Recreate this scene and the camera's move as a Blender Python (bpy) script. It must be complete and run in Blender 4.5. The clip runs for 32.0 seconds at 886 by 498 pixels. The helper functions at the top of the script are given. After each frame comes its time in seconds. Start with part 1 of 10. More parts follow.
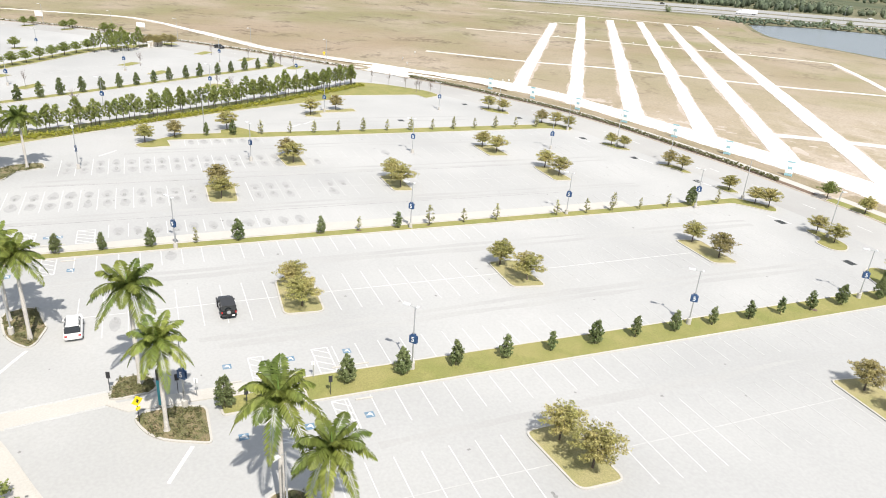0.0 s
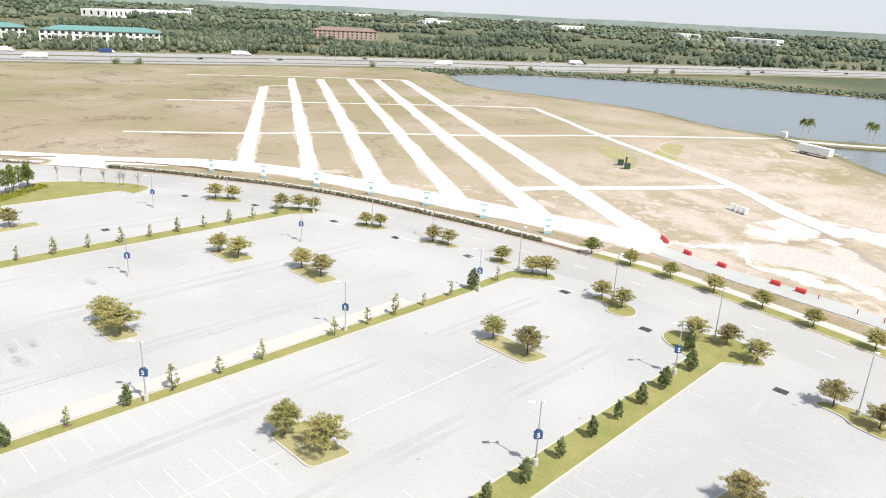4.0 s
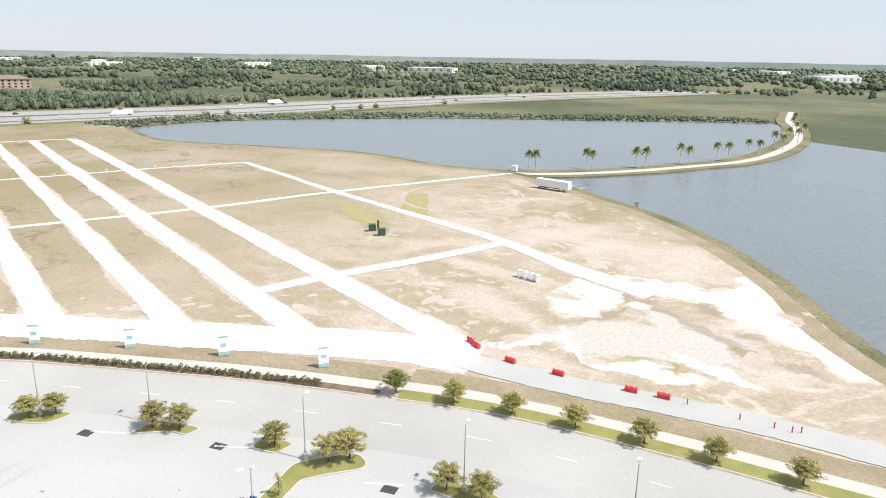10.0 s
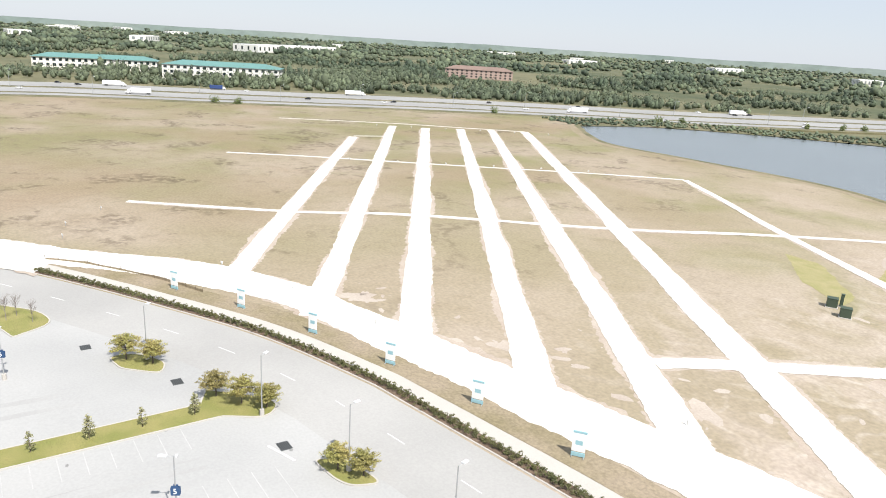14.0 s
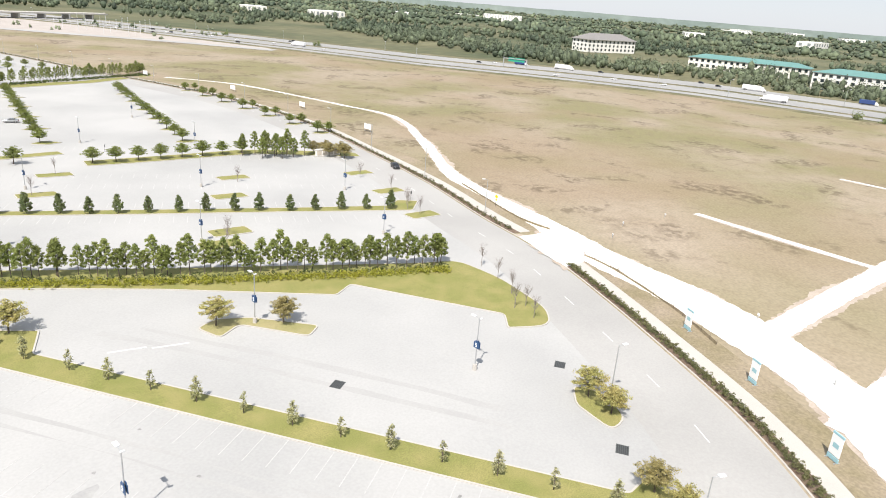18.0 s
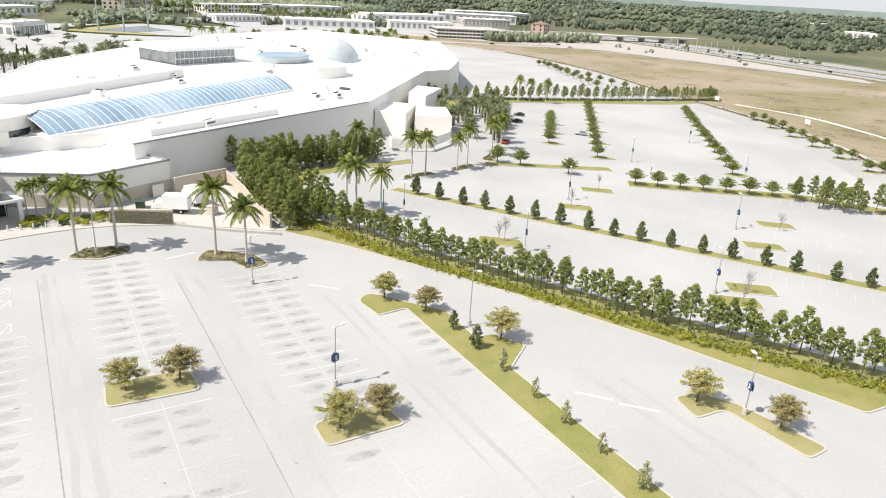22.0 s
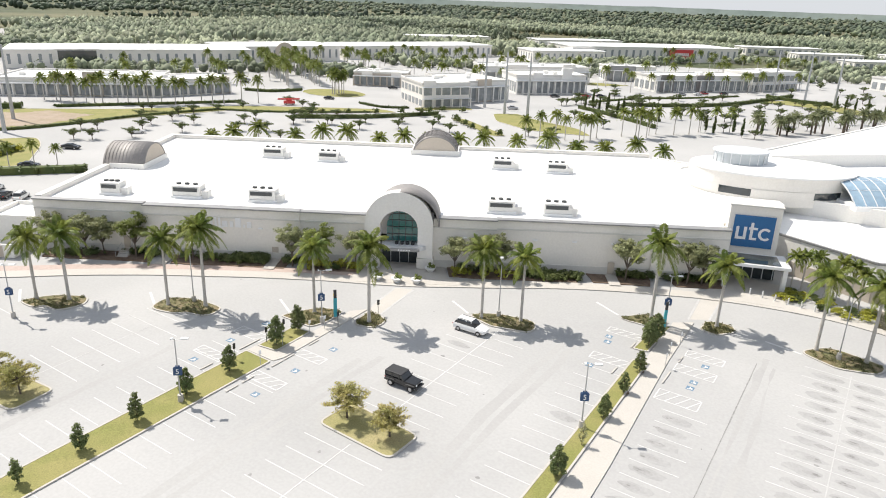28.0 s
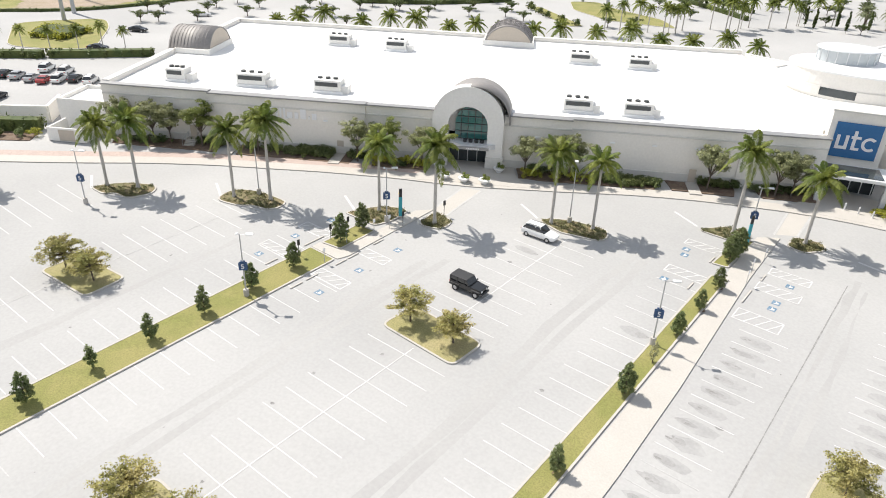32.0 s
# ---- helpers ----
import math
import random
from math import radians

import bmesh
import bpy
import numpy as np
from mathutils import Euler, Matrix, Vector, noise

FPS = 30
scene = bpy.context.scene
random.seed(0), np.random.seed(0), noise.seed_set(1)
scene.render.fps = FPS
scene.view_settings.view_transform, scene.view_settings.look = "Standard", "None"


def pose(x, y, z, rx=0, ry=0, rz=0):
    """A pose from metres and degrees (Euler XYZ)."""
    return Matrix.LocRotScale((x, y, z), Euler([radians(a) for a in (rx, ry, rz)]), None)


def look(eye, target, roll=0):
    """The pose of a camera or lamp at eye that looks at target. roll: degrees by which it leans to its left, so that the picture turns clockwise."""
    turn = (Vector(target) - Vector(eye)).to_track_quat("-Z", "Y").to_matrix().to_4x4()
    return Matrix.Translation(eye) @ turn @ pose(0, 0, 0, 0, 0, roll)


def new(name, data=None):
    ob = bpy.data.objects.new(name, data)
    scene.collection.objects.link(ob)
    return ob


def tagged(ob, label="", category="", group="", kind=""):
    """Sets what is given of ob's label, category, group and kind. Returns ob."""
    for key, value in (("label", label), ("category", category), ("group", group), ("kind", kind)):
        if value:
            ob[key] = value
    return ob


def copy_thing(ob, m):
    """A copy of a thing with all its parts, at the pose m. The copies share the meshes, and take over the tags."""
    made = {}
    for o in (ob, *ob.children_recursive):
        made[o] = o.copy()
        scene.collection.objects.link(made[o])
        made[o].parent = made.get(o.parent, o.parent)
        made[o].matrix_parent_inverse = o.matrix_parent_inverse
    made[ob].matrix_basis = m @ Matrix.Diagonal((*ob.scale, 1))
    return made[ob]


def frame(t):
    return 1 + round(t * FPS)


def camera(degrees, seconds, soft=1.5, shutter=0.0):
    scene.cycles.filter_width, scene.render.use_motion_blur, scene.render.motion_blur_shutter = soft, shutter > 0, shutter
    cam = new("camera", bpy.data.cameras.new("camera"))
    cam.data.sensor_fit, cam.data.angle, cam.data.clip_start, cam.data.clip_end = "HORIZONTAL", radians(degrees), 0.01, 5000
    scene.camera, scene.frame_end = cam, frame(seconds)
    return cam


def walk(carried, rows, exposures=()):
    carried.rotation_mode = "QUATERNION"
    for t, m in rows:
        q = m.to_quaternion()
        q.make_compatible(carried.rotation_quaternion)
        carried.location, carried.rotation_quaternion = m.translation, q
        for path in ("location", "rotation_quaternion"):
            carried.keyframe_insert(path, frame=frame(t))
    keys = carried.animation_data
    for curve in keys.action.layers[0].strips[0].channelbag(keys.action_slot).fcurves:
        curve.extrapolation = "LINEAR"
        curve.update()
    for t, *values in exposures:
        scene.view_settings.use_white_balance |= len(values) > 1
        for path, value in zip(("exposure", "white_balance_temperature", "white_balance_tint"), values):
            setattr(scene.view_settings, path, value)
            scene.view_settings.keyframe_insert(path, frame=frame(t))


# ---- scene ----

# ---- camera: seconds, x, y, z, heading, pitch, lean (degrees) ----
PATH = [
    (0, -60.02, 24.79, 46.79, -114.03, -24.35, 4.14),
    (0.5, -56.69, 24.42, 46.63, -121.93, -23.76, 3.93),
    (1, -53.62, 23.97, 46.78, -126.09, -23.53, 3.76),
    (1.5, -50.61, 23.36, 46.77, -129.27, -23.28, 3.62),
    (2, -47.79, 22.19, 46.98, -133.70, -23.11, 3.31),
    (2.5, -44.40, 21.15, 47.14, -137.39, -22.76, 3.13),
    (3, -41.14, 19.72, 47.39, -137.41, -21.78, 3.10),
    (3.5, -38.20, 17.97, 47.73, -137.11, -20.34, 2.92),
    (4, -35.16, 15.72, 47.87, -136.79, -18.92, 2.82),
    (4.5, -32.42, 13.09, 48.09, -136.36, -17.49, 2.69),
    (6.5, -20.42, 2.07, 49.23, -138.74, -16.17, 2.20),
    (7, -17.28, -0.91, 49.25, -140.60, -16.08, 2.10),
    (7.5, -14.20, -3.86, 49.38, -142.30, -16.01, 2.04),
    (8, -11.33, -7.03, 49.35, -145.06, -15.88, 1.87),
    (8.5, -8.41, -10.25, 49.40, -148.94, -15.81, 1.63),
    (9, -5.49, -13.69, 49.32, -153.06, -15.72, 1.36),
    (9.5, -2.60, -17.11, 49.36, -157.26, -15.64, 1.21),
    (10, 0.09, -20.34, 49.46, -160.72, -15.57, 0.96),
    (10.5, 2.75, -24.02, 49.51, -160.68, -15.54, 1.15),
    (11, 5.29, -27.80, 49.54, -159.73, -15.53, 1.29),
    (11.5, 7.54, -31.75, 49.52, -157.50, -15.54, 1.42),
    (12, 9.68, -35.73, 49.44, -155.31, -15.56, 1.65),
    (12.5, 12.10, -39.42, 49.32, -149.93, -15.62, 2.15),
    (13, 14.08, -43.36, 49.20, -141.55, -15.87, 2.60),
    (13.5, 16.08, -47.39, 49.08, -133.27, -16.24, 3.06),
    (14, 18.38, -51.11, 48.86, -125.27, -16.65, 3.49),
    (14.5, 20.81, -54.92, 48.67, -117.97, -17.10, 3.76),
    (15, 23.60, -58.38, 48.54, -111.25, -17.54, 3.92),
    (15.5, 26.46, -61.19, 48.36, -104.64, -17.95, 4.19),
    (17.5, 37.43, -66.84, 47.91, -80.95, -19.47, 4.52),
    (18, 39.68, -67.22, 47.78, -76.14, -19.67, 4.51),
    (18.5, 41.74, -67.13, 47.74, -71.31, -19.90, 4.50),
    (19, 43.96, -66.76, 47.65, -65.81, -20.18, 4.38),
    (19.5, 45.91, -66.30, 47.52, -59.59, -20.40, 4.24),
    (20, 47.95, -65.87, 47.41, -53.08, -20.61, 3.89),
    (20.5, 49.46, -64.87, 47.12, -46.96, -20.60, 3.84),
    (21, 50.95, -63.64, 47.03, -41.33, -20.68, 3.70),
    (21.5, 52.43, -62.36, 46.98, -36.57, -20.73, 3.57),
    (22, 53.81, -60.95, 46.97, -31.50, -20.76, 3.40),
    (22.5, 55.27, -59.33, 47.00, -25.95, -20.82, 3.12),
    (23, 56.76, -57.38, 46.84, -21.08, -20.76, 2.81),
    (23.5, 58.13, -55.39, 46.73, -16.43, -20.65, 2.55),
    (24, 59.12, -53.15, 46.66, -12.20, -20.55, 2.46),
    (24.5, 59.41, -50.66, 46.74, -4.34, -20.49, 2.57),
    (25, 59.92, -48.21, 46.68, 6.23, -20.64, 2.76),
    (25.5, 60.60, -46.12, 46.68, 12.30, -20.60, 2.59),
    (26, 61.15, -44.67, 46.58, 17.99, -20.41, 2.41),
    (26.5, 61.36, -43.38, 46.58, 22.30, -20.29, 2.33),
    (28.5, 60.71, -39.89, 46.28, 35.62, -19.59, 2.00),
    (29, 60.39, -39.26, 46.29, 37.72, -19.43, 2.02),
    (29.5, 60.04, -38.80, 46.26, 38.39, -19.23, 1.97),
    (30, 59.65, -38.45, 46.23, 38.65, -19.04, 1.95),
    (30.5, 59.25, -38.24, 46.06, 38.58, -19.46, 1.99),
    (31, 58.79, -38.11, 45.89, 38.35, -22.15, 2.08),
    (31.5, 58.42, -38.01, 45.85, 38.16, -25.40, 2.13),
    (32, 58.06, -37.94, 45.77, 37.97, -28.62, 2.19),
]


def aimed(x, y, z, yaw, pitch, lean):
    a, b = radians(yaw), radians(pitch)
    way = Vector((-math.sin(a) * math.cos(b), math.cos(a) * math.cos(b), math.sin(b)))
    return look((x, y, z), Vector((x, y, z)) + way * 10, lean)


cam = camera(64.81, 32.0, soft=1.0)
walk(cam, [(row[0], aimed(*row[1:])) for row in PATH], [(0, 0.92, 6650, 9), (7, 0.9, 6520, 9), (13, 0.89, 6520, 9), (19, 0.92, 6700, 10), (25, 0.84, 6750, 10), (32, 0.83, 6700, 10)])

# ---- daylight: high sun from the west of the plan, hazy bright sky ----
SUN_HEIGHT, SUN_FROM = 54.0, 178.0
sky_world = bpy.data.worlds.new("sky")
scene.world = sky_world
sky_world.use_nodes = True
_n, _l = sky_world.node_tree.nodes, sky_world.node_tree.links
_sky = _n.new("ShaderNodeTexSky")
_sky.sky_type = "NISHITA"
_sky.sun_disc = False
_sky.sun_elevation = radians(SUN_HEIGHT)
_sky.sun_rotation = radians(90 - SUN_FROM)
_sky.air_density, _sky.dust_density, _sky.ozone_density = 1.0, 0.25, 1.0
# Thin bright haze evens out the clear sky.
_haze = _n.new("ShaderNodeMix")
_haze.data_type = "RGBA"
_haze.inputs["Factor"].default_value = 0.9
_haze.inputs["B"].default_value = (2.92, 3.2, 3.7, 1)
_l.new(_sky.outputs[0], _haze.inputs["A"])
_l.new(_haze.outputs["Result"], _n["Background"].inputs[0])
_n["Background"].inputs[1].default_value = 0.12
sun = new("sun", bpy.data.lights.new("sun", "SUN"))
sun.data.energy, sun.data.angle, sun.data.color = 3.48, radians(0.55), (1.0, 0.96, 0.9)
_a, _e = radians(SUN_FROM), radians(SUN_HEIGHT)
sun.matrix_world = look((100 * math.cos(_a) * math.cos(_e), 100 * math.sin(_a) * math.cos(_e), 100 * math.sin(_e)), (0, 0, 0))

# ---- materials ----
def material(name, color, rough=0.8, vary=0.12, scale=0.6, fine=8.0, second=None, amount=0.5, bump=0.0, metal=0.0,
             per_object=0.0, per_island=0.0, spec=0.5, translucent=0.0, detail=4.0, contrast=0.16):
    """A surface with patches at one scale, grain at another, and a second colour in the patches."""
    m = bpy.data.materials.new(name)
    m.use_nodes = True
    nt = m.node_tree
    n, ln = nt.nodes, nt.links
    b = n["Principled BSDF"]
    b.inputs["Roughness"].default_value, b.inputs["Metallic"].default_value = rough, metal
    b.inputs["Specular IOR Level"].default_value = spec
    geo = n.new("ShaderNodeNewGeometry")
    big = n.new("ShaderNodeTexNoise")
    big.inputs["Scale"].default_value, big.inputs["Detail"].default_value = scale, detail
    small = n.new("ShaderNodeTexNoise")
    small.inputs["Scale"].default_value, small.inputs["Detail"].default_value = fine, 3.0
    for t in (big, small):
        ln.new(geo.outputs["Position"], t.inputs["Vector"])
    ramp = n.new("ShaderNodeMapRange")
    ramp.inputs[1].default_value, ramp.inputs[2].default_value = 0.5 - contrast, 0.5 + contrast
    ramp.inputs[4].default_value = amount
    ln.new(big.outputs["Fac"], ramp.inputs[0])
    mix = n.new("ShaderNodeMix")
    mix.data_type = "RGBA"
    mix.inputs["A"].default_value = (*color, 1)
    mix.inputs["B"].default_value = (*(second or [c * (1 - vary * 1.6) for c in color]), 1)
    ln.new(ramp.outputs[0], mix.inputs["Factor"])
    hsv = n.new("ShaderNodeHueSaturation")
    ln.new(mix.outputs["Result"], hsv.inputs["Color"])
    value = n.new("ShaderNodeMapRange")
    value.inputs[1].default_value, value.inputs[2].default_value = 0.3, 0.7
    value.inputs[3].default_value, value.inputs[4].default_value = 1 - vary, 1 + vary
    ln.new(small.outputs["Fac"], value.inputs[0])
    last = value.outputs[0]
    for amount_, kind in ((per_object, "object"), (per_island, "island")):
        if amount_:
            out = n.new("ShaderNodeObjectInfo").outputs["Random"] if kind == "object" else geo.outputs["Random Per Island"]
            r = n.new("ShaderNodeMapRange")
            r.inputs[3].default_value, r.inputs[4].default_value = 1 - amount_, 1 + amount_
            ln.new(out, r.inputs[0])
            mul = n.new("ShaderNodeMath")
            mul.operation = "MULTIPLY"
            ln.new(last, mul.inputs[0]), ln.new(r.outputs[0], mul.inputs[1])
            last = mul.outputs[0]
    ln.new(last, hsv.inputs["Value"])
    ln.new(hsv.outputs[0], b.inputs["Base Color"])
    if bump:
        bp = n.new("ShaderNodeBump")
        bp.inputs["Strength"].default_value, bp.inputs["Distance"].default_value = bump, 0.05
        ln.new(small.outputs["Fac"], bp.inputs["Height"])
        ln.new(bp.outputs[0], b.inputs["Normal"])
    if translucent:
        tr = n.new("ShaderNodeBsdfTranslucent")
        ln.new(hsv.outputs[0], tr.inputs[0])
        ms = n.new("ShaderNodeMixShader")
        ms.inputs[0].default_value = translucent
        ln.new(b.outputs[0], ms.inputs[1]), ln.new(tr.outputs[0], ms.inputs[2])
        ln.new(ms.outputs[0], n["Material Output"].inputs[0])
    return m


def leafy(name, color, second=None, amount=0.6):
    return material(name, color, 0.55, 0.15, 0.35, 3.0, second, amount, per_object=0.14, per_island=0.35, translucent=0.4, spec=0.3)


ASPHALT = material("asphalt", (0.342, 0.34, 0.336), 0.9, 0.045, 0.035, 3.0, (0.412, 0.407, 0.4), 0.9, bump=0.15, detail=6)
ROAD = material("road_asphalt", (0.325, 0.318, 0.308), 0.9, 0.045, 0.04, 3.0, (0.385, 0.376, 0.364), 0.9, bump=0.15, detail=6)
CONCRETE = material("concrete", (0.46, 0.435, 0.4), 0.85, 0.06, 0.3, 6.0, bump=0.1)
PAVER = material("clay_paver", (0.44, 0.35, 0.31), 0.85, 0.12, 1.2, 5.0)
PAINT = material("white_road_paint", (0.58, 0.576, 0.57), 0.7, 0.1, 0.8, 9.0, (0.48, 0.476, 0.47), 0.7)
BLUE_PAINT = material("blue_road_paint", (0.1, 0.185, 0.27), 0.7, 0.15, 0.8, 9.0, (0.17, 0.24, 0.31), 0.7)
GRASS = material("mown_grass", (0.19, 0.195, 0.055), 0.9, 0.2, 0.25, 7.0, (0.27, 0.24, 0.09), 0.8, bump=0.5)
DRY_GRASS = material("dry_grass", (0.255, 0.24, 0.1), 0.9, 0.2, 0.3, 7.0, (0.33, 0.285, 0.15), 0.8, bump=0.5)
MULCH = material("brown_mulch", (0.13, 0.085, 0.06), 0.95, 0.35, 1.2, 9.0, (0.2, 0.15, 0.11), 0.8, bump=0.7)
COVER = material("ground_cover", (0.12, 0.12, 0.05), 0.9, 0.35, 0.9, 6.0, (0.22, 0.17, 0.1), 0.9, bump=0.8)
GRAVEL = material("white_shell_gravel", (0.68, 0.66, 0.62), 0.95, 0.08, 0.12, 4.0, (0.58, 0.54, 0.48), 0.7, bump=0.3)
GREY_GRAVEL = material("grey_gravel", (0.355, 0.355, 0.35), 0.95, 0.04, 0.12, 4.0, (0.395, 0.392, 0.385), 0.8, bump=0.3)
def fade_east(m, x0, x1, tint):
    """Lets one loose surface run out into another between two x."""
    n, ln = m.node_tree.nodes, m.node_tree.links
    hsv = next(k for k in n if k.bl_idname == "ShaderNodeHueSaturation")
    first = next(k for k in n if k.bl_idname == "ShaderNodeMix").outputs["Result"]
    at = n.new("ShaderNodeSeparateXYZ")
    ln.new(next(k for k in n if k.bl_idname == "ShaderNodeNewGeometry").outputs["Position"], at.inputs[0])
    r = n.new("ShaderNodeMapRange")
    r.inputs[1].default_value, r.inputs[2].default_value = x0, x1
    ln.new(at.outputs[0], r.inputs[0])
    mix = n.new("ShaderNodeMix")
    mix.data_type = "RGBA"
    ln.new(r.outputs[0], mix.inputs["Factor"]), ln.new(first, mix.inputs["A"])
    mix.inputs["B"].default_value = (*tint, 1)
    ln.new(mix.outputs["Result"], hsv.inputs["Color"])


fade_east(GREY_GRAVEL, 26, 52, (0.64, 0.62, 0.58))
SAND = material("pale_sand", (0.37, 0.31, 0.262), 0.95, 0.08, 0.09, 3.0, (0.45, 0.395, 0.34), 0.9, bump=0.3)
def field_soil():
    """Tan dirt with olive grass, darker and browner to the east, scuffed pale by traffic near the lake."""
    m = material("field_dirt", (0.345, 0.285, 0.22), 0.95, 0.13, 0.016, 1.4, (0.28, 0.235, 0.155), 0.95, bump=0.4, detail=9, contrast=0.13)
    n, ln = m.node_tree.nodes, m.node_tree.links
    hsv = next(k for k in n if k.bl_idname == "ShaderNodeHueSaturation")
    base = next(k for k in n if k.bl_idname == "ShaderNodeMix").outputs["Result"]
    geo = next(k for k in n if k.bl_idname == "ShaderNodeNewGeometry")
    at = n.new("ShaderNodeSeparateXYZ")
    ln.new(geo.outputs["Position"], at.inputs[0])

    def reach(socket, a, b, top=1.0):
        r = n.new("ShaderNodeMapRange")
        r.inputs[1].default_value, r.inputs[2].default_value, r.inputs[4].default_value = a, b, top
        ln.new(socket, r.inputs[0])
        return r.outputs[0]

    def cloud(scale, low, high, twist=0.0, detail=9.0):
        t = n.new("ShaderNodeTexNoise")
        t.inputs["Scale"].default_value, t.inputs["Detail"].default_value, t.inputs["Distortion"].default_value = scale, detail, twist
        ln.new(geo.outputs["Position"], t.inputs["Vector"])
        return reach(t.outputs["Fac"], low, high)

    def times(a, b):
        k = n.new("ShaderNodeMath")
        k.operation = "MULTIPLY"
        ln.new(a, k.inputs[0]), ln.new(b, k.inputs[1])
        return k.outputs[0]

    for mask, tint in ((reach(at.outputs[0], 110, 320, 0.5), (0.25, 0.208, 0.142)),
                       (times(cloud(0.016, 0.44, 0.6, 0.3), reach(at.outputs[0], 110, 300, 0.8)), (0.19, 0.175, 0.078)),
                       (times(cloud(0.24, 0.5, 0.66, 0.6), reach(at.outputs[0], 60, 300, 0.4)), (0.18, 0.14, 0.085)),
                       (times(cloud(0.011, 0.5, 0.64, 0.6), reach(at.outputs[0], 90, 240, 0.6)), (0.255, 0.19, 0.125)),
                       (times(times(cloud(0.045, 0.55, 0.63, 0.8), cloud(0.4, 0.42, 0.56)), reach(at.outputs[0], 60, 240, 0.65)), (0.085, 0.06, 0.036)),
                       (times(cloud(0.03, 0.5, 0.68, 0.3), reach(at.outputs[1], -130, -240, 0.7)), (0.19, 0.185, 0.075)),
                       (times(cloud(0.035, 0.45, 0.64, 1.6), reach(at.outputs[0], 130, 50, 0.9)), (0.41, 0.345, 0.29)),
                       (times(cloud(0.11, 0.54, 0.72, 2.2), reach(at.outputs[0], 110, 40, 0.85)), (0.5, 0.44, 0.385)),
                       (times(cloud(0.2, 0.56, 0.72, 0.5), reach(at.outputs[0], -400, -399, 0.25)), (0.18, 0.145, 0.09))):
        mix = n.new("ShaderNodeMix")
        mix.data_type = "RGBA"
        ln.new(mask, mix.inputs["Factor"])
        ln.new(base, mix.inputs["A"])
        mix.inputs["B"].default_value = (*tint, 1)
        base = mix.outputs["Result"]
    # Worked ground near the lake: pale dust, grey sand, spread shell, then weedy dark streaks, all with frayed edges.
    fray = n.new("ShaderNodeTexNoise")
    fray.inputs["Scale"].default_value, fray.inputs["Detail"].default_value = 0.22, 7.0
    ln.new(geo.outputs["Position"], fray.inputs["Vector"])
    shift = n.new("ShaderNodeVectorMath")
    shift.operation = "MULTIPLY_ADD"
    shift.inputs[1].default_value, shift.inputs[2].default_value = (9.0, 9.0, 0), (-4.5, -4.5, 0)
    ln.new(fray.outputs["Color"], shift.inputs[0])
    moved = n.new("ShaderNodeVectorMath")
    ln.new(geo.outputs["Position"], moved.inputs[0]), ln.new(shift.outputs[0], moved.inputs[1])
    for spots, tint, full, soft in ((PALE_DUST, (0.44, 0.385, 0.335), 0.75, 0.9), (GREY_SPREAD, (0.43, 0.395, 0.365), 0.95, 0.25), (SHELL_SPREAD, (0.62, 0.59, 0.54), 1.0, 0.3),
                                    (DARK_STREAKS, (0.235, 0.195, 0.15), 0.7, 0.7), (WEED_STREAKS, (0.24, 0.22, 0.1), 0.75, 0.7)):
        for x, y, long, wide, turn in spots:
            local = n.new("ShaderNodeMapping")
            local.vector_type = "TEXTURE"
            local.inputs["Location"].default_value = (x, y, 0)
            local.inputs["Rotation"].default_value = (0, 0, turn)
            local.inputs["Scale"].default_value = (long, wide, 100)
            ln.new(moved.outputs[0], local.inputs[0])
            away = n.new("ShaderNodeVectorMath")
            away.operation = "LENGTH"
            ln.new(local.outputs[0], away.inputs[0])
            mix = n.new("ShaderNodeMix")
            mix.data_type = "RGBA"
            ln.new(reach(away.outputs["Value"], 1.05 + soft * 0.4, 1.05 - soft * 0.6, full), mix.inputs["Factor"])
            ln.new(base, mix.inputs["A"])
            mix.inputs["B"].default_value = (*tint, 1)
            base = mix.outputs["Result"]
    ln.new(base, hsv.inputs["Color"])
    return m


# Middle x, y, half length, half width and turn of each worked spot.
PALE_DUST = [(3.6, -200.3, 22, 14, 2.58), (38, -152.7, 11.4, 5.4, 2.5), (32.7, -215.3, 18.7, 6.5, -2.18), (23.4, -199.5, 9.5, 3.2, -2.01), (43.9, -175.3, 14, 3.6, 2.74), (65.5, -214.1, 6.6, 4.9, 2.58),
             (-14.2, -134.1, 7.9, 3.9, -2.67), (19.9, -127.9, 11, 2.5, 2.88)]
GREY_SPREAD = [(3.8, -142.7, 18.4, 9.2, -2.96), (-3.3, -150.9, 11, 4.5, 2.32)]
SHELL_SPREAD = [(17.3, -165.4, 14, 6.4, -1.76), (0.6, -175.8, 13, 5, 2.88), (-19.6, -165.3, 16.7, 8.9, 2.05), (-28.4, -151.6, 11, 6, 1.69), (-15.9, -183.1, 8, 3, 1.59), (3.8, -130.4, 8.6, 3.1, 3.06),
                (16.4, -137.5, 7.7, 1.3, 1.95), (25.6, -134.7, 7.5, 2.2, -2.55), (6.3, -161.9, 3, 2.0, 2.9), (-6.8, -134.7, 8, 2.2, 2.6)]
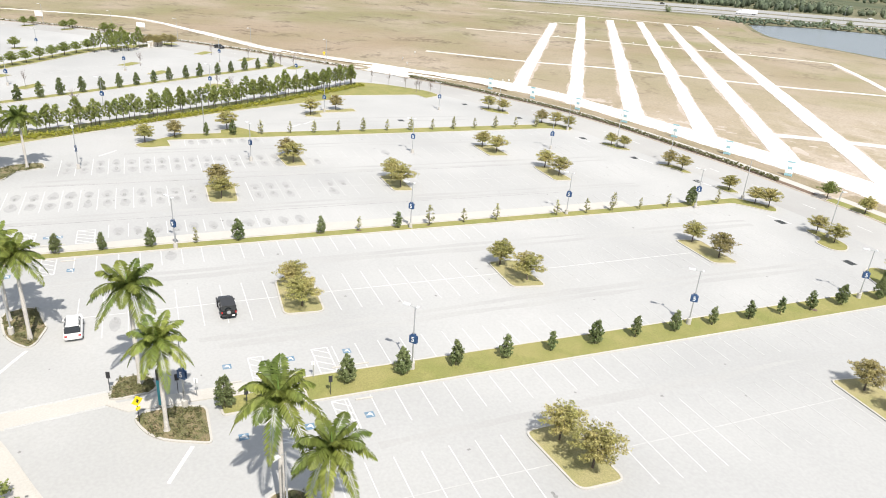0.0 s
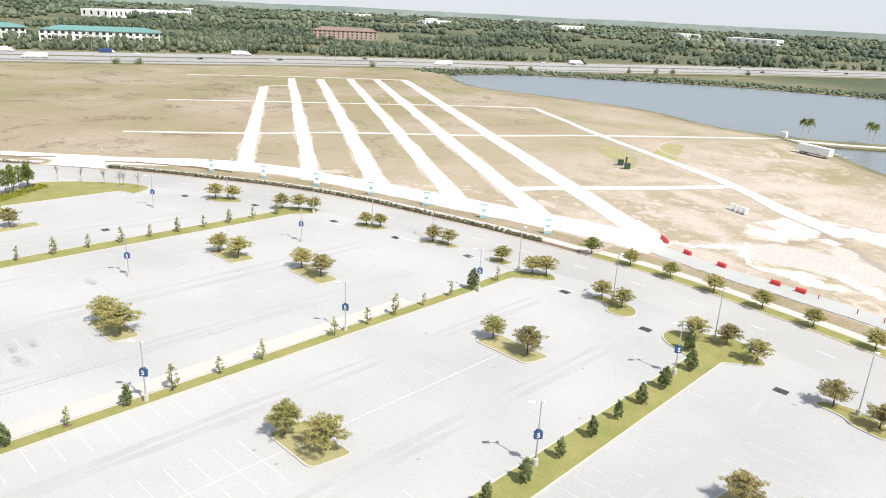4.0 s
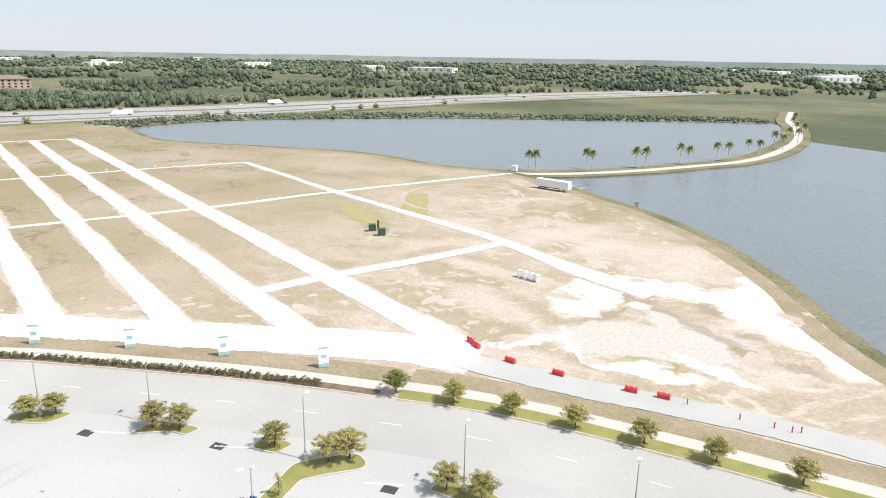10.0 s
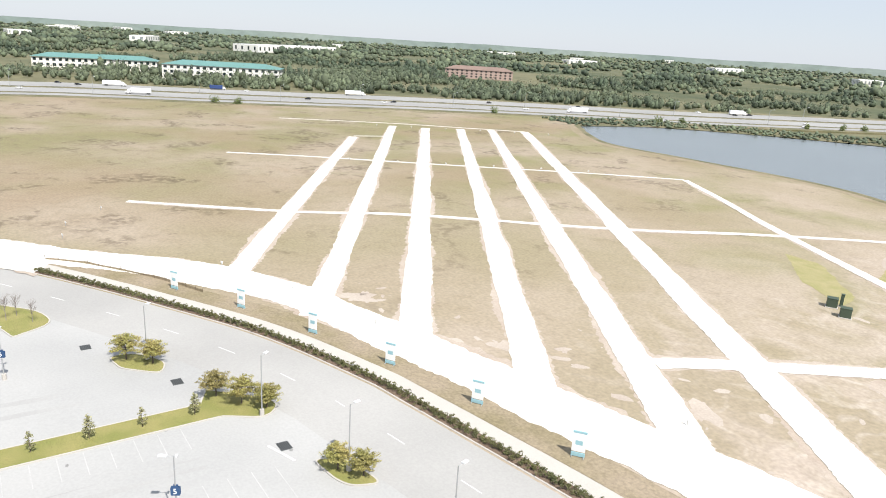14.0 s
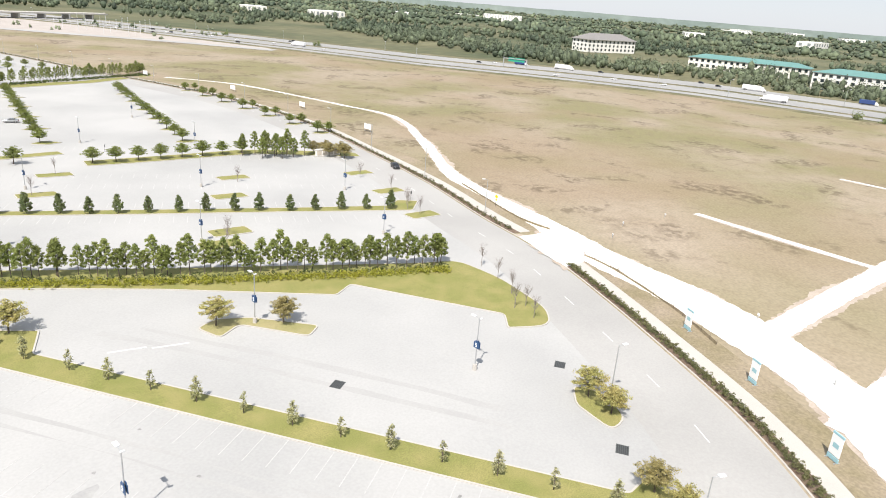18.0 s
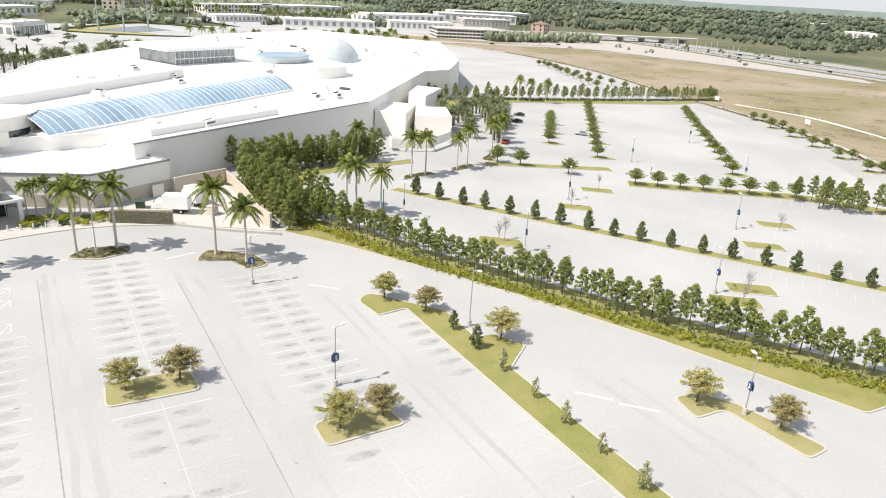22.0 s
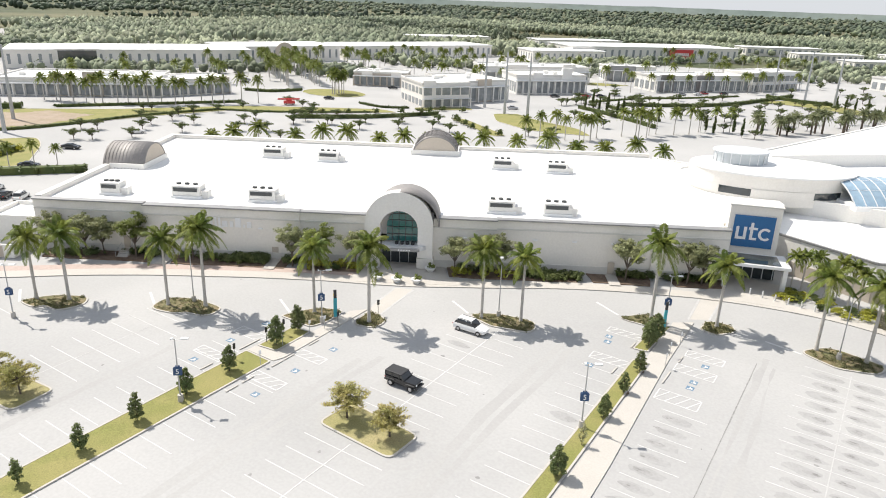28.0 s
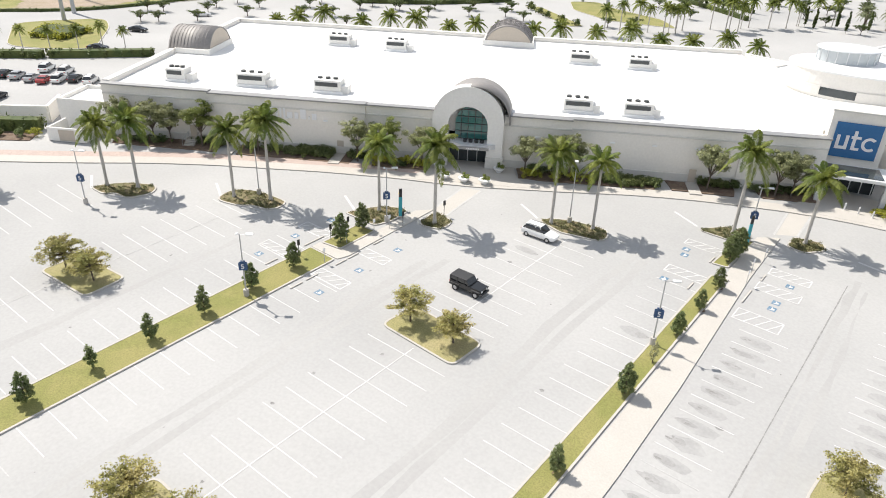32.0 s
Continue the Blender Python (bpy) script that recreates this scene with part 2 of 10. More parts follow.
DARK_STREAKS = [(-4.8, -153.8, 13.7, 1.6, 2.32), (-7.6, -164.6, 3.9, 2, 2.05), (-14.4, -143.2, 4.6, 2.1, 2.38), (9.6, -165.6, 5, 1.1, 1.87), (-21.7, -140.1, 3.7, 1.9, 2.62), (-15.6, -153.4, 3.6, 2.2, 2.96),
                (12.7, -153.7, 10.2, 1.1, -2.15), (6.2, -166.2, 3.6, 1.7, 2.83)]
WEED_STREAKS = [(5.9, -133.8, 5.7, 1.1, -2.82), (-1.7, -133, 3.7, 0.8, 2.01), (-12.9, -144.7, 3, 0.9, 2.4)]
DIRT = field_soil()
GREY_SAND = material("grey_sand", (0.36, 0.322, 0.295), 0.95, 0.06, 0.12, 3.0, (0.42, 0.38, 0.352), 0.9, bump=0.3)
VERGE_PALE = material("tan_dirt", (0.34, 0.27, 0.215), 0.95, 0.14, 0.2, 2.0, (0.27, 0.22, 0.15), 0.9, bump=0.4, detail=7)
VERGE = material("verge_dirt", (0.29, 0.235, 0.17), 0.95, 0.18, 0.12, 2.4, (0.21, 0.175, 0.1), 0.9, bump=0.4, detail=7)
FAR_LAND = material("far_land", (0.055, 0.07, 0.03), 0.95, 0.2, 0.004, 0.06, (0.15, 0.14, 0.075), 0.9, detail=8, contrast=0.1)
BANK = material("bank_grass", (0.1, 0.1, 0.046), 0.9, 0.3, 0.05, 1.2, (0.21, 0.18, 0.105), 0.9, bump=0.5, detail=9)
HIGHWAY = material("highway_surface", (0.27, 0.267, 0.262), 0.9, 0.05, 0.02, 0.6, (0.33, 0.326, 0.32), 0.8, detail=5)
WATER = material("lake_water", (0.15, 0.17, 0.178), 0.25, 0.1, 0.02, 0.8, bump=0.9, spec=0.5)
ROOF = material("white_roof_membrane", (0.8, 0.8, 0.79), 0.7, 0.03, 0.06, 1.2, (0.74, 0.735, 0.72), 0.7)
WALL = material("cream_stucco", (0.8, 0.765, 0.71), 0.85, 0.03, 0.15, 3.0, (0.77, 0.735, 0.68), 0.8)
WALL_WHITE = material("white_stucco", (0.78, 0.76, 0.72), 0.85, 0.03, 0.15, 3.0)
WALL_TAN = material("tan_stucco", (0.5, 0.44, 0.37), 0.85, 0.04, 0.15, 3.0)
TRIM = material("pale_trim", (0.66, 0.64, 0.6), 0.8, 0.03, 0.3, 3.0)
CAP = material("grey_metal_cap", (0.3, 0.3, 0.3), 0.5, 0.06, 0.5, 4.0, metal=0.4)
SLATE = material("grey_barrel_roof", (0.26, 0.245, 0.235), 0.6, 0.08, 0.3, 2.0, metal=0.2)
DARK_GLASS = material("dark_glass", (0.025, 0.035, 0.04), 0.06, 0.1, 0.2, 1.0, spec=0.8)
GREEN_GLASS = material("green_tinted_glass", (0.03, 0.11, 0.105), 0.06, 0.1, 0.3, 1.0, (0.05, 0.2, 0.18), 0.8, spec=0.8)
PALE_GLASS = material("pale_glass", (0.46, 0.5, 0.52), 0.25, 0.05, 0.3, 1.0, (0.55, 0.58, 0.59), 0.8, spec=0.4)
HALL_GLASS = material("grey_hall_glass", (0.22, 0.24, 0.25), 0.15, 0.1, 0.3, 1.0, (0.35, 0.37, 0.38), 0.8, spec=0.6)
SKY_GLASS = material("blue_roof_glass", (0.2, 0.31, 0.41), 0.2, 0.1, 0.06, 1.0, (0.38, 0.48, 0.56), 0.9, spec=0.5, per_object=0.12)
FRAME = material("white_frame_metal", (0.7, 0.71, 0.72), 0.4, 0.03, 1.0, 5.0, metal=0.2)
STEEL = material("galvanised_steel", (0.46, 0.47, 0.48), 0.45, 0.08, 1.0, 6.0, metal=0.6)
BLACK = material("black_metal", (0.03, 0.03, 0.032), 0.5, 0.1, 1.0, 6.0)
DARK = material("dark_grey_unit", (0.07, 0.075, 0.075), 0.6, 0.1, 1.0, 6.0)
CAR_BLACK = material("black_car_paint", (0.012, 0.013, 0.015), 0.18, 0.05, 0.5, 3.0, spec=0.7)
CAR_WHITE = material("white_car_paint", (0.75, 0.75, 0.74), 0.2, 0.02, 0.5, 3.0, spec=0.7)
CAR_RED = material("red_car_paint", (0.3, 0.03, 0.03), 0.22, 0.05, 0.5, 3.0, spec=0.7)
CAR_BLUE = material("blue_car_paint", (0.03, 0.06, 0.18), 0.22, 0.05, 0.5, 3.0, spec=0.7)
CAR_SILVER = material("silver_car_paint", (0.42, 0.43, 0.44), 0.25, 0.03, 0.5, 3.0, metal=0.5)
CAR_GLASS = material("car_glass", (0.015, 0.018, 0.02), 0.05, 0.05, 0.5, 3.0, spec=0.9)
RUBBER = material("tyre_rubber", (0.022, 0.022, 0.022), 0.85, 0.1, 2.0, 9.0)
RIM = material("alloy_rim", (0.5, 0.5, 0.51), 0.35, 0.05, 2.0, 9.0, metal=0.8)
LAMP_RED = material("red_lamp_lens", (0.4, 0.02, 0.02), 0.25, 0.05, 2.0, 9.0)
LAMP_WHITE = material("clear_lamp_lens", (0.75, 0.77, 0.78), 0.15, 0.03, 2.0, 9.0)
SIGN_BLUE = material("navy_sign_panel", (0.03, 0.075, 0.175), 0.5, 0.06, 1.0, 6.0)
SIGN_BRIGHT = material("bright_blue_sign", (0.022, 0.135, 0.33), 0.5, 0.05, 0.6, 4.0)
SIGN_WHITE = material("white_sign_face", (0.8, 0.8, 0.8), 0.5, 0.02, 1.0, 6.0)
TEAL = material("teal_panel", (0.05, 0.36, 0.42), 0.5, 0.06, 1.0, 6.0)
YELLOW = material("yellow_sign", (0.8, 0.6, 0.02), 0.5, 0.04, 1.0, 6.0)
GREEN_SIGN = material("green_road_sign", (0.02, 0.3, 0.2), 0.5, 0.04, 1.0, 6.0)
RED_PLASTIC = material("red_plastic", (0.6, 0.05, 0.05), 0.5, 0.1, 0.8, 5.0)
GREEN_BOX = material("dark_green_cabinet", (0.05, 0.075, 0.05), 0.6, 0.1, 1.0, 6.0)
TEAL_ROOF = material("teal_metal_roof", (0.12, 0.25, 0.235), 0.6, 0.08, 0.1, 1.0)
PINK_WALL = material("salmon_stucco", (0.43, 0.315, 0.275), 0.85, 0.06, 0.1, 1.0)
TILE_ROOF = material("clay_tile_roof", (0.22, 0.155, 0.13), 0.85, 0.1, 0.1, 1.0)
BARK = material("brown_bark", (0.12, 0.095, 0.075), 0.95, 0.2, 1.0, 9.0, bump=0.5)
TWIG = material("grey_twig", (0.25, 0.215, 0.2), 0.95, 0.15, 1.0, 9.0)
PALM_BARK = material("grey_palm_trunk", (0.5, 0.475, 0.44), 0.9, 0.14, 1.5, 8.0, (0.4, 0.37, 0.34), 0.7, bump=0.3)
SHAFT = material("green_crownshaft", (0.14, 0.22, 0.05), 0.5, 0.1, 1.0, 6.0)
PALM_LEAF = leafy("palm_leaf", (0.125, 0.175, 0.04), (0.34, 0.345, 0.08))
DATE_LEAF = leafy("date_palm_leaf", (0.17, 0.2, 0.1), (0.27, 0.28, 0.15))
OAK_LEAF = leafy("olive_leaf", (0.335, 0.33, 0.115), (0.48, 0.4, 0.17), 0.8)
RUST_LEAF = leafy("rusty_leaf", (0.315, 0.275, 0.12), (0.4, 0.335, 0.145))
GREEN_LEAF = leafy("bright_green_leaf", (0.2, 0.245, 0.065), (0.29, 0.31, 0.095))
MAGNOLIA_LEAF = leafy("dark_green_leaf", (0.15, 0.195, 0.08), (0.26, 0.28, 0.12))
PINE_LEAF = leafy("pine_needles", (0.205, 0.25, 0.07), (0.335, 0.35, 0.112))
SHRUB_LEAF = leafy("shrub_leaf", (0.089, 0.127, 0.045), (0.164, 0.178, 0.059))
YELLOW_LEAF = leafy("yellow_green_leaf", (0.4, 0.385, 0.055), (0.27, 0.295, 0.055))
GREY_LEAF = leafy("grey_green_leaf", (0.25, 0.27, 0.135), (0.34, 0.34, 0.185))
HEDGE_LEAF = leafy("hedge_leaf", (0.14, 0.15, 0.068), (0.24, 0.22, 0.105))
FOREST = material("woodland_leaf", (0.055, 0.077, 0.048), 0.8, 0.25, 0.004, 0.12, (0.118, 0.142, 0.084), 0.95, per_island=0.4, detail=8, contrast=0.1)
# Paler copy of the woodland colour: distance haze is put into these leaves.
PLAZA_WOOD_HAZED = material("mixed_woodland_leaf", (0.13, 0.16, 0.1), 0.8, 0.25, 0.006, 0.12, (0.24, 0.262, 0.17), 0.95, per_island=0.4, detail=8, contrast=0.12)
THIN_LEAF = leafy("pale_olive_leaf", (0.36, 0.36, 0.19), (0.46, 0.43, 0.26))
WORN = material("worn_road_paint", (0.46, 0.456, 0.45), 0.8, 0.1, 0.5, 6.0, (0.405, 0.4, 0.395), 0.9)
BAY_WEAR = material("worn_bay_asphalt", (0.312, 0.31, 0.306), 0.9, 0.06, 0.5, 3.0, (0.36, 0.357, 0.35), 0.9)
BAY_SMUDGE = material("smudged_bay_asphalt", (0.275, 0.272, 0.268), 0.9, 0.08, 0.8, 4.0, (0.325, 0.321, 0.315), 0.9)
STAIN = material("oil_stain", (0.2, 0.196, 0.192), 0.8, 0.2, 1.5, 7.0, (0.3, 0.296, 0.29), 0.9)
SEAM = material("tyre_worn_asphalt", (0.345, 0.341, 0.335), 0.9, 0.04, 0.12, 3.0, (0.375, 0.37, 0.362), 0.9)
BANNER_BLUE = material("pale_blue_print", (0.3, 0.5, 0.56), 0.5, 0.06, 1.0, 6.0)
# Bluish tint: distance haze is put into the backdrop's colour.
HAZED_BACKDROP = material("distant_woodland", (0.12, 0.155, 0.14), 0.95, 0.12, 0.002, 0.02, (0.17, 0.2, 0.18), 0.9, detail=8)
DUST = material("dusty_gravel_edge", (0.43, 0.37, 0.315), 0.95, 0.1, 0.15, 2.5, (0.36, 0.295, 0.24), 0.9, bump=0.3, detail=6)

# ---- building blocks ----
def mesh_from(name, verts, faces, mat, smooth=False):
    me = bpy.data.meshes.new(name)
    me.from_pydata([tuple(v) for v in verts], [], [tuple(q) for q in faces])
    me.materials.append(mat)
    if smooth:
        me.polygons.foreach_set("use_smooth", [True] * len(me.polygons))
    me.update()
    return me


def from_bm(name, bm, mat, smooth=False):
    me = bpy.data.meshes.new(name)
    bm.normal_update()
    bm.to_mesh(me)
    bm.free()
    me.materials.append(mat)
    if smooth:
        me.polygons.foreach_set("use_smooth", [True] * len(me.polygons))
    return me


def thing(name, m=None, label="", category="", group="", kind=""):
    ob = new(name)
    if m is not None:
        ob.matrix_world = m
    return tagged(ob, label, category, group, kind)


def solid(name, me, label="", category="", group="", kind="", m=None):
    ob = new(name, me)
    if m is not None:
        ob.matrix_basis = m
    return tagged(ob, label, category, group, kind)


def part(name, shape, mat, parent, label="", m=None, smooth=False):
    """Links a bmesh or a mesh as one object under a thing or a part."""
    me = from_bm(name, shape, mat, smooth) if isinstance(shape, bmesh.types.BMesh) else shape
    ob = new(name, me)
    ob.parent = parent
    if m is not None:
        ob.matrix_basis = m
    return tagged(ob, label)


def box(bm, x0, x1, y0, y1, z0, z1, m=None, bevel=0.0):
    r = bmesh.ops.create_cube(bm, size=1.0)
    t = Matrix.Translation(((x0 + x1) / 2, (y0 + y1) / 2, (z0 + z1) / 2)) @ Matrix.Diagonal((x1 - x0, y1 - y0, z1 - z0, 1))
    bmesh.ops.transform(bm, matrix=(m @ t) if m is not None else t, verts=r["verts"])
    if bevel:
        edges = list({e for v in r["verts"] for e in v.link_edges})
        bmesh.ops.bevel(bm, geom=edges, offset=bevel, segments=2, affect="EDGES", profile=0.6)
    return bm


def boxes(rows, bevel=0.0, m=None):
    bm = bmesh.new()
    for row in rows:
        box(bm, *row, m=m, bevel=bevel)
    return bm


def tube(bm, a, b, r0, r1, sides=8, caps=True):
    a, b = Vector(a), Vector(b)
    d = b - a
    r = bmesh.ops.create_cone(bm, cap_ends=caps, segments=sides, radius1=r0, radius2=r1, depth=d.length)
    q = d.to_track_quat("Z", "Y").to_matrix().to_4x4()
    bmesh.ops.transform(bm, matrix=Matrix.Translation((a + b) / 2) @ q, verts=r["verts"])
    return bm


def tubes(rows, sides=8):
    bm = bmesh.new()
    for row in rows:
        tube(bm, *row, sides=sides)
    return bm


def smooth_line(points, step):
    """Points along a Catmull-Rom curve through the given ones."""
    p = [Vector((*q[:2], 0)) for q in points]
    out = []
    for i in range(len(p) - 1):
        p0, p1, p2, p3 = p[max(i - 1, 0)], p[i], p[i + 1], p[min(i + 2, len(p) - 1)]
        n = max(1, int((p2 - p1).length / step))
        for k in range(n):
            t = k / n
            out.append(0.5 * (2 * p1 + (p2 - p0) * t + (2 * p0 - 5 * p1 + 4 * p2 - p3) * t * t + (3 * p1 - p0 - 3 * p2 + p3) * t ** 3))
    return out + [p[-1]]


def sideways(line):
    """The unit normal on the right-hand side at each point of a line."""
    out = []
    for i in range(len(line)):
        d = (line[min(i + 1, len(line) - 1)] - line[max(i - 1, 0)]).normalized()
        out.append(Vector((d.y, -d.x, 0)))
    return out


def ribbon(name, line, a, b, z, mat, depth=0.0, rag=0.0, seed=1, widths=None):
    """A band along a line from a to b metres to its right, with its top at z, and thickness or ragged edges where wanted."""
    rnd = random.Random(seed)
    side = sideways(line)
    v, fc = [], []
    for i, (p, s) in enumerate(zip(line, side)):
        k = widths[i] if widths else 1.0
        for o in (a, b):
            wave = (noise.noise(Vector((p.x * 0.05, p.y * 0.05, seed + o * 7.0))) * 1.3 + noise.noise(Vector((p.x * 0.3, p.y * 0.3, seed + o * 5.0))) * 0.5 + rnd.uniform(-0.35, 0.35)) * rag
            v.append(p + s * (o * k + wave) + Vector((0, 0, z)))
    n = len(line)
    fc = [(2 * i, 2 * i + 1, 2 * i + 3, 2 * i + 2) for i in range(n - 1)]
    if depth:
        v += [p - Vector((0, 0, depth)) for p in v]
        o = 2 * n
        fc += [(2 * i + o, 2 * i, 2 * i + 2, 2 * i + 2 + o) for i in range(n - 1)]
        fc += [(2 * i + 1, 2 * i + 1 + o, 2 * i + 3 + o, 2 * i + 3) for i in range(n - 1)]
        fc += [(0, o, o + 1, 1), (2 * n - 2, 2 * n - 1, 2 * n - 1 + o, 2 * n - 2 + o)]
    return mesh_from(name, v, fc, mat)


def slab(name, points, z, mat, depth=0.0, flare=0.0):
    """A flat piece of ground with the given outline (counter-clockwise) and sides that go down by depth."""
    bm = bmesh.new()
    vs = [bm.verts.new((p[0], p[1], z)) for p in points]
    top = bm.faces.new(vs)
    if depth:
        n = len(points)
        low = []
        for i in range(n):
            a, b = Vector(points[i - 1][:2]), Vector(points[(i + 1) % n][:2])
            d = (b - a).normalized()
            low.append(bm.verts.new((points[i][0] + d.y * flare, points[i][1] - d.x * flare, z - depth)))
        for i in range(n):
            bm.faces.new((vs[i - 1], low[i - 1], low[i], vs[i]))
    top.normal_update()
    bmesh.ops.triangulate(bm, faces=[top])
    return from_bm(name, bm, mat)


def rounded(points, radius, n=4):
    """An outline with its corners rounded; each point may bring a radius of its own."""
    out = []
    for i, p in enumerate(points):
        r = p[2] if len(p) > 2 else radius
        c = Vector(p[:2])
        a, b = Vector(points[i - 1][:2]), Vector(points[(i + 1) % len(points)][:2])
        r = min(r, (a - c).length * 0.48, (b - c).length * 0.48)
        s, e = c + (a - c).normalized() * r, c + (b - c).normalized() * r
        for k in range(n + 1):
            t = k / n
            out.append(s * (1 - t) ** 2 + c * 2 * t * (1 - t) + e * t * t)
    return out


def ragged(points, amount, step, seed):
    """An outline cut into steps and roughened."""
    rnd = random.Random(seed)
    out = []
    for i, p in enumerate(points):
        a, b = Vector(points[i - 1][:2]), Vector(p[:2])
        n = max(1, int((b - a).length / step))
        for k in range(n):
            out.append(a.lerp(b, k / n) + Vector((rnd.uniform(-1, 1), rnd.uniform(-1, 1))) * amount)
    return out


def oriented(points):
    area = sum(points[i - 1][0] * points[i][1] - points[i][0] * points[i - 1][1] for i in range(len(points)))
    return points if area > 0 else points[::-1]


def island(name, points, radius=0.6, fill=None, label="", group="kerbed islands in the car park", width=0.22, height=0.15):
    """A kerbed planting island: a kerb ring with a planted top inside it."""
    out = [Vector(p[:2]) for p in rounded(oriented(points), radius)]
    n = len(out)
    inner = []
    for i in range(n):
        d = (out[(i + 1) % n] - out[i - 1]).normalized()
        inner.append(out[i] + Vector((-d.y, d.x)) * width)
    t = thing(name, None, label, "planting island", group)
    v = [(p.x, p.y, 0) for p in out] + [(p.x, p.y, height) for p in out] + [(p.x, p.y, height) for p in inner] + [(p.x, p.y, 0.05) for p in inner]
    fc = []
    for i in range(n):
        j = (i + 1) % n
        fc += [(i + k * n, j + k * n, j + (k + 1) * n, i + (k + 1) * n) for k in range(3)]
    part("kerb", mesh_from("kerb", v, fc, CONCRETE), None, t, "pale concrete kerb")
    bm = bmesh.new()
    top = bm.faces.new([bm.verts.new((p.x, p.y, height - 0.03)) for p in inner])
    top.normal_update()
    bmesh.ops.triangulate(bm, faces=[top])
    part("planting", from_bm("planting", bm, fill or GRASS), None, t)
    return t


def inside(x, y, poly):
    hit = False
    for i in range(len(poly)):
        (x0, y0), (x1, y1) = poly[i - 1][:2], poly[i][:2]
        if (y0 > y) != (y1 > y) and x < (x1 - x0) * (y - y0) / (y1 - y0) + x0:
            hit = not hit
    return hit


def glyphs(text, size, mat, depth=0.02):
    """A mesh of lettering in the built-in font, upright in the x-z plane, facing -y."""
    cu = bpy.data.curves.new("lettering", "FONT")
    cu.body, cu.size, cu.extrude, cu.align_x, cu.align_y = text, size, depth, "CENTER", "CENTER"
    ob = bpy.data.objects.new("lettering", cu)
    scene.collection.objects.link(ob)
    me = bpy.data.meshes.new_from_object(ob.evaluated_get(bpy.context.evaluated_depsgraph_get()))
    bpy.data.objects.remove(ob)
    me.transform(Matrix.Rotation(radians(90), 4, "X"))
    me.materials.clear()
    me.materials.append(mat)
    return me

# ---- ground: far land, lake, highway, field, car park ----
CELL = 20.0


def rise(x, y):
    """The even slope of the car park: from the ring road up to the shop front, with level land on both sides."""
    x, y = np.clip(x, -60.0, 300.0), np.clip(y, -130.0, 200.0)
    return np.clip(2.655 - 0.01284 * x + 0.02269 * y - 8.4e-5 * x * y, 0.0, 3.55)


def land(x, y):
    """The height of the ground, in flat triangles between the corners of a 20 m grid."""
    i, j = np.floor(np.asarray(x) / CELL), np.floor(np.asarray(y) / CELL)
    u, v = x / CELL - i, y / CELL - j
    h10, h01 = rise((i + 1) * CELL, j * CELL), rise(i * CELL, (j + 1) * CELL)
    low, high = rise(i * CELL, j * CELL), rise((i + 1) * CELL, (j + 1) * CELL)
    return np.where(u + v < 1, low + u * (h10 - low) + v * (h01 - low), high + (1 - u) * (h01 - high) + (1 - v) * (h10 - high))


# Far blocks are shifted to fit the camera's view: tilt by bearing from one viewpoint.
VIEWPOINT, VIEWPOINT_HIGH = (58.0, -42.0), 46.4
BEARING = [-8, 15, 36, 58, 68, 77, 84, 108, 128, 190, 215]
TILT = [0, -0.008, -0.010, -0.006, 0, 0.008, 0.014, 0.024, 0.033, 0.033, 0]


def fit_to_view(x, y):
    """The x, y of a plan spot shifted to fit the camera's view, and its scale."""
    dx, dy = x - VIEWPOINT[0], y - VIEWPOINT[1]
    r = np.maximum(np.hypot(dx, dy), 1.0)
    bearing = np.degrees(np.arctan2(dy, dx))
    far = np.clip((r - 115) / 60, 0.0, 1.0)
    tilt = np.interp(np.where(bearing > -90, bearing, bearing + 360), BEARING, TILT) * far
    down = VIEWPOINT_HIGH + 0.05 * np.maximum(0.0, -0.451 * x + 0.892 * y - 385.0)
    k = np.where(tilt == 0, 1.0, (VIEWPOINT_HIGH - land(x, y) * far) / np.maximum(down / r - tilt, 0.012) / r)
    return VIEWPOINT[0] + dx * k, VIEWPOINT[1] + dy * k, k


def far_ground(name, mat, n=72):
    radii = [60, 200, 400, 500, 600, 750, 950, 1300, 1900, 2800, 4700]
    v = [(0, 0, -1.0)] + [(r * math.cos(6.28319 * i / n), r * math.sin(6.28319 * i / n), -1.0 + rise(r * math.cos(6.28319 * i / n), r * math.sin(6.28319 * i / n))) for r in radii for i in range(n)]
    f = [(0, 1 + i, 1 + (i + 1) % n) for i in range(n)]
    f += [(1 + k * n + i, 1 + (k + 1) * n + i, 1 + (k + 1) * n + (i + 1) % n, 1 + k * n + (i + 1) % n) for k in range(len(radii) - 1) for i in range(n)]
    return mesh_from(name, v, f, mat)


solid("ground", far_ground("ground", FAR_LAND), "flat wooded land reaching to the horizon", "ground", kind="structure")

def backdrop_band(name, r, low, high, seed):
    """An added backdrop: an uneven band all round that fills the gap below the horizon."""
    v = []
    for k in range(361):
        a = radians(k)
        h = low + (high - low) * (0.5 + 0.5 * noise.noise(Vector((math.cos(a) * 9, math.sin(a) * 9, seed)))) + 3 * noise.noise(Vector((k * 0.9, seed, 2)))
        z = rise(r * math.cos(a), r * math.sin(a))
        v += [(r * math.cos(a), r * math.sin(a), z - 1), ((r + 60) * math.cos(a), (r + 60) * math.sin(a), z + h)]
    return mesh_from(name, v, [(2 * k, 2 * k + 1, 2 * k + 3, 2 * k + 2) for k in range(360)], HAZED_BACKDROP)


solid("backdrop_woods", backdrop_band("backdrop_woods", 4560, 30, 40, 3.0), "added backdrop band of haze-tinted woods along the horizon", "backdrop", kind="structure")

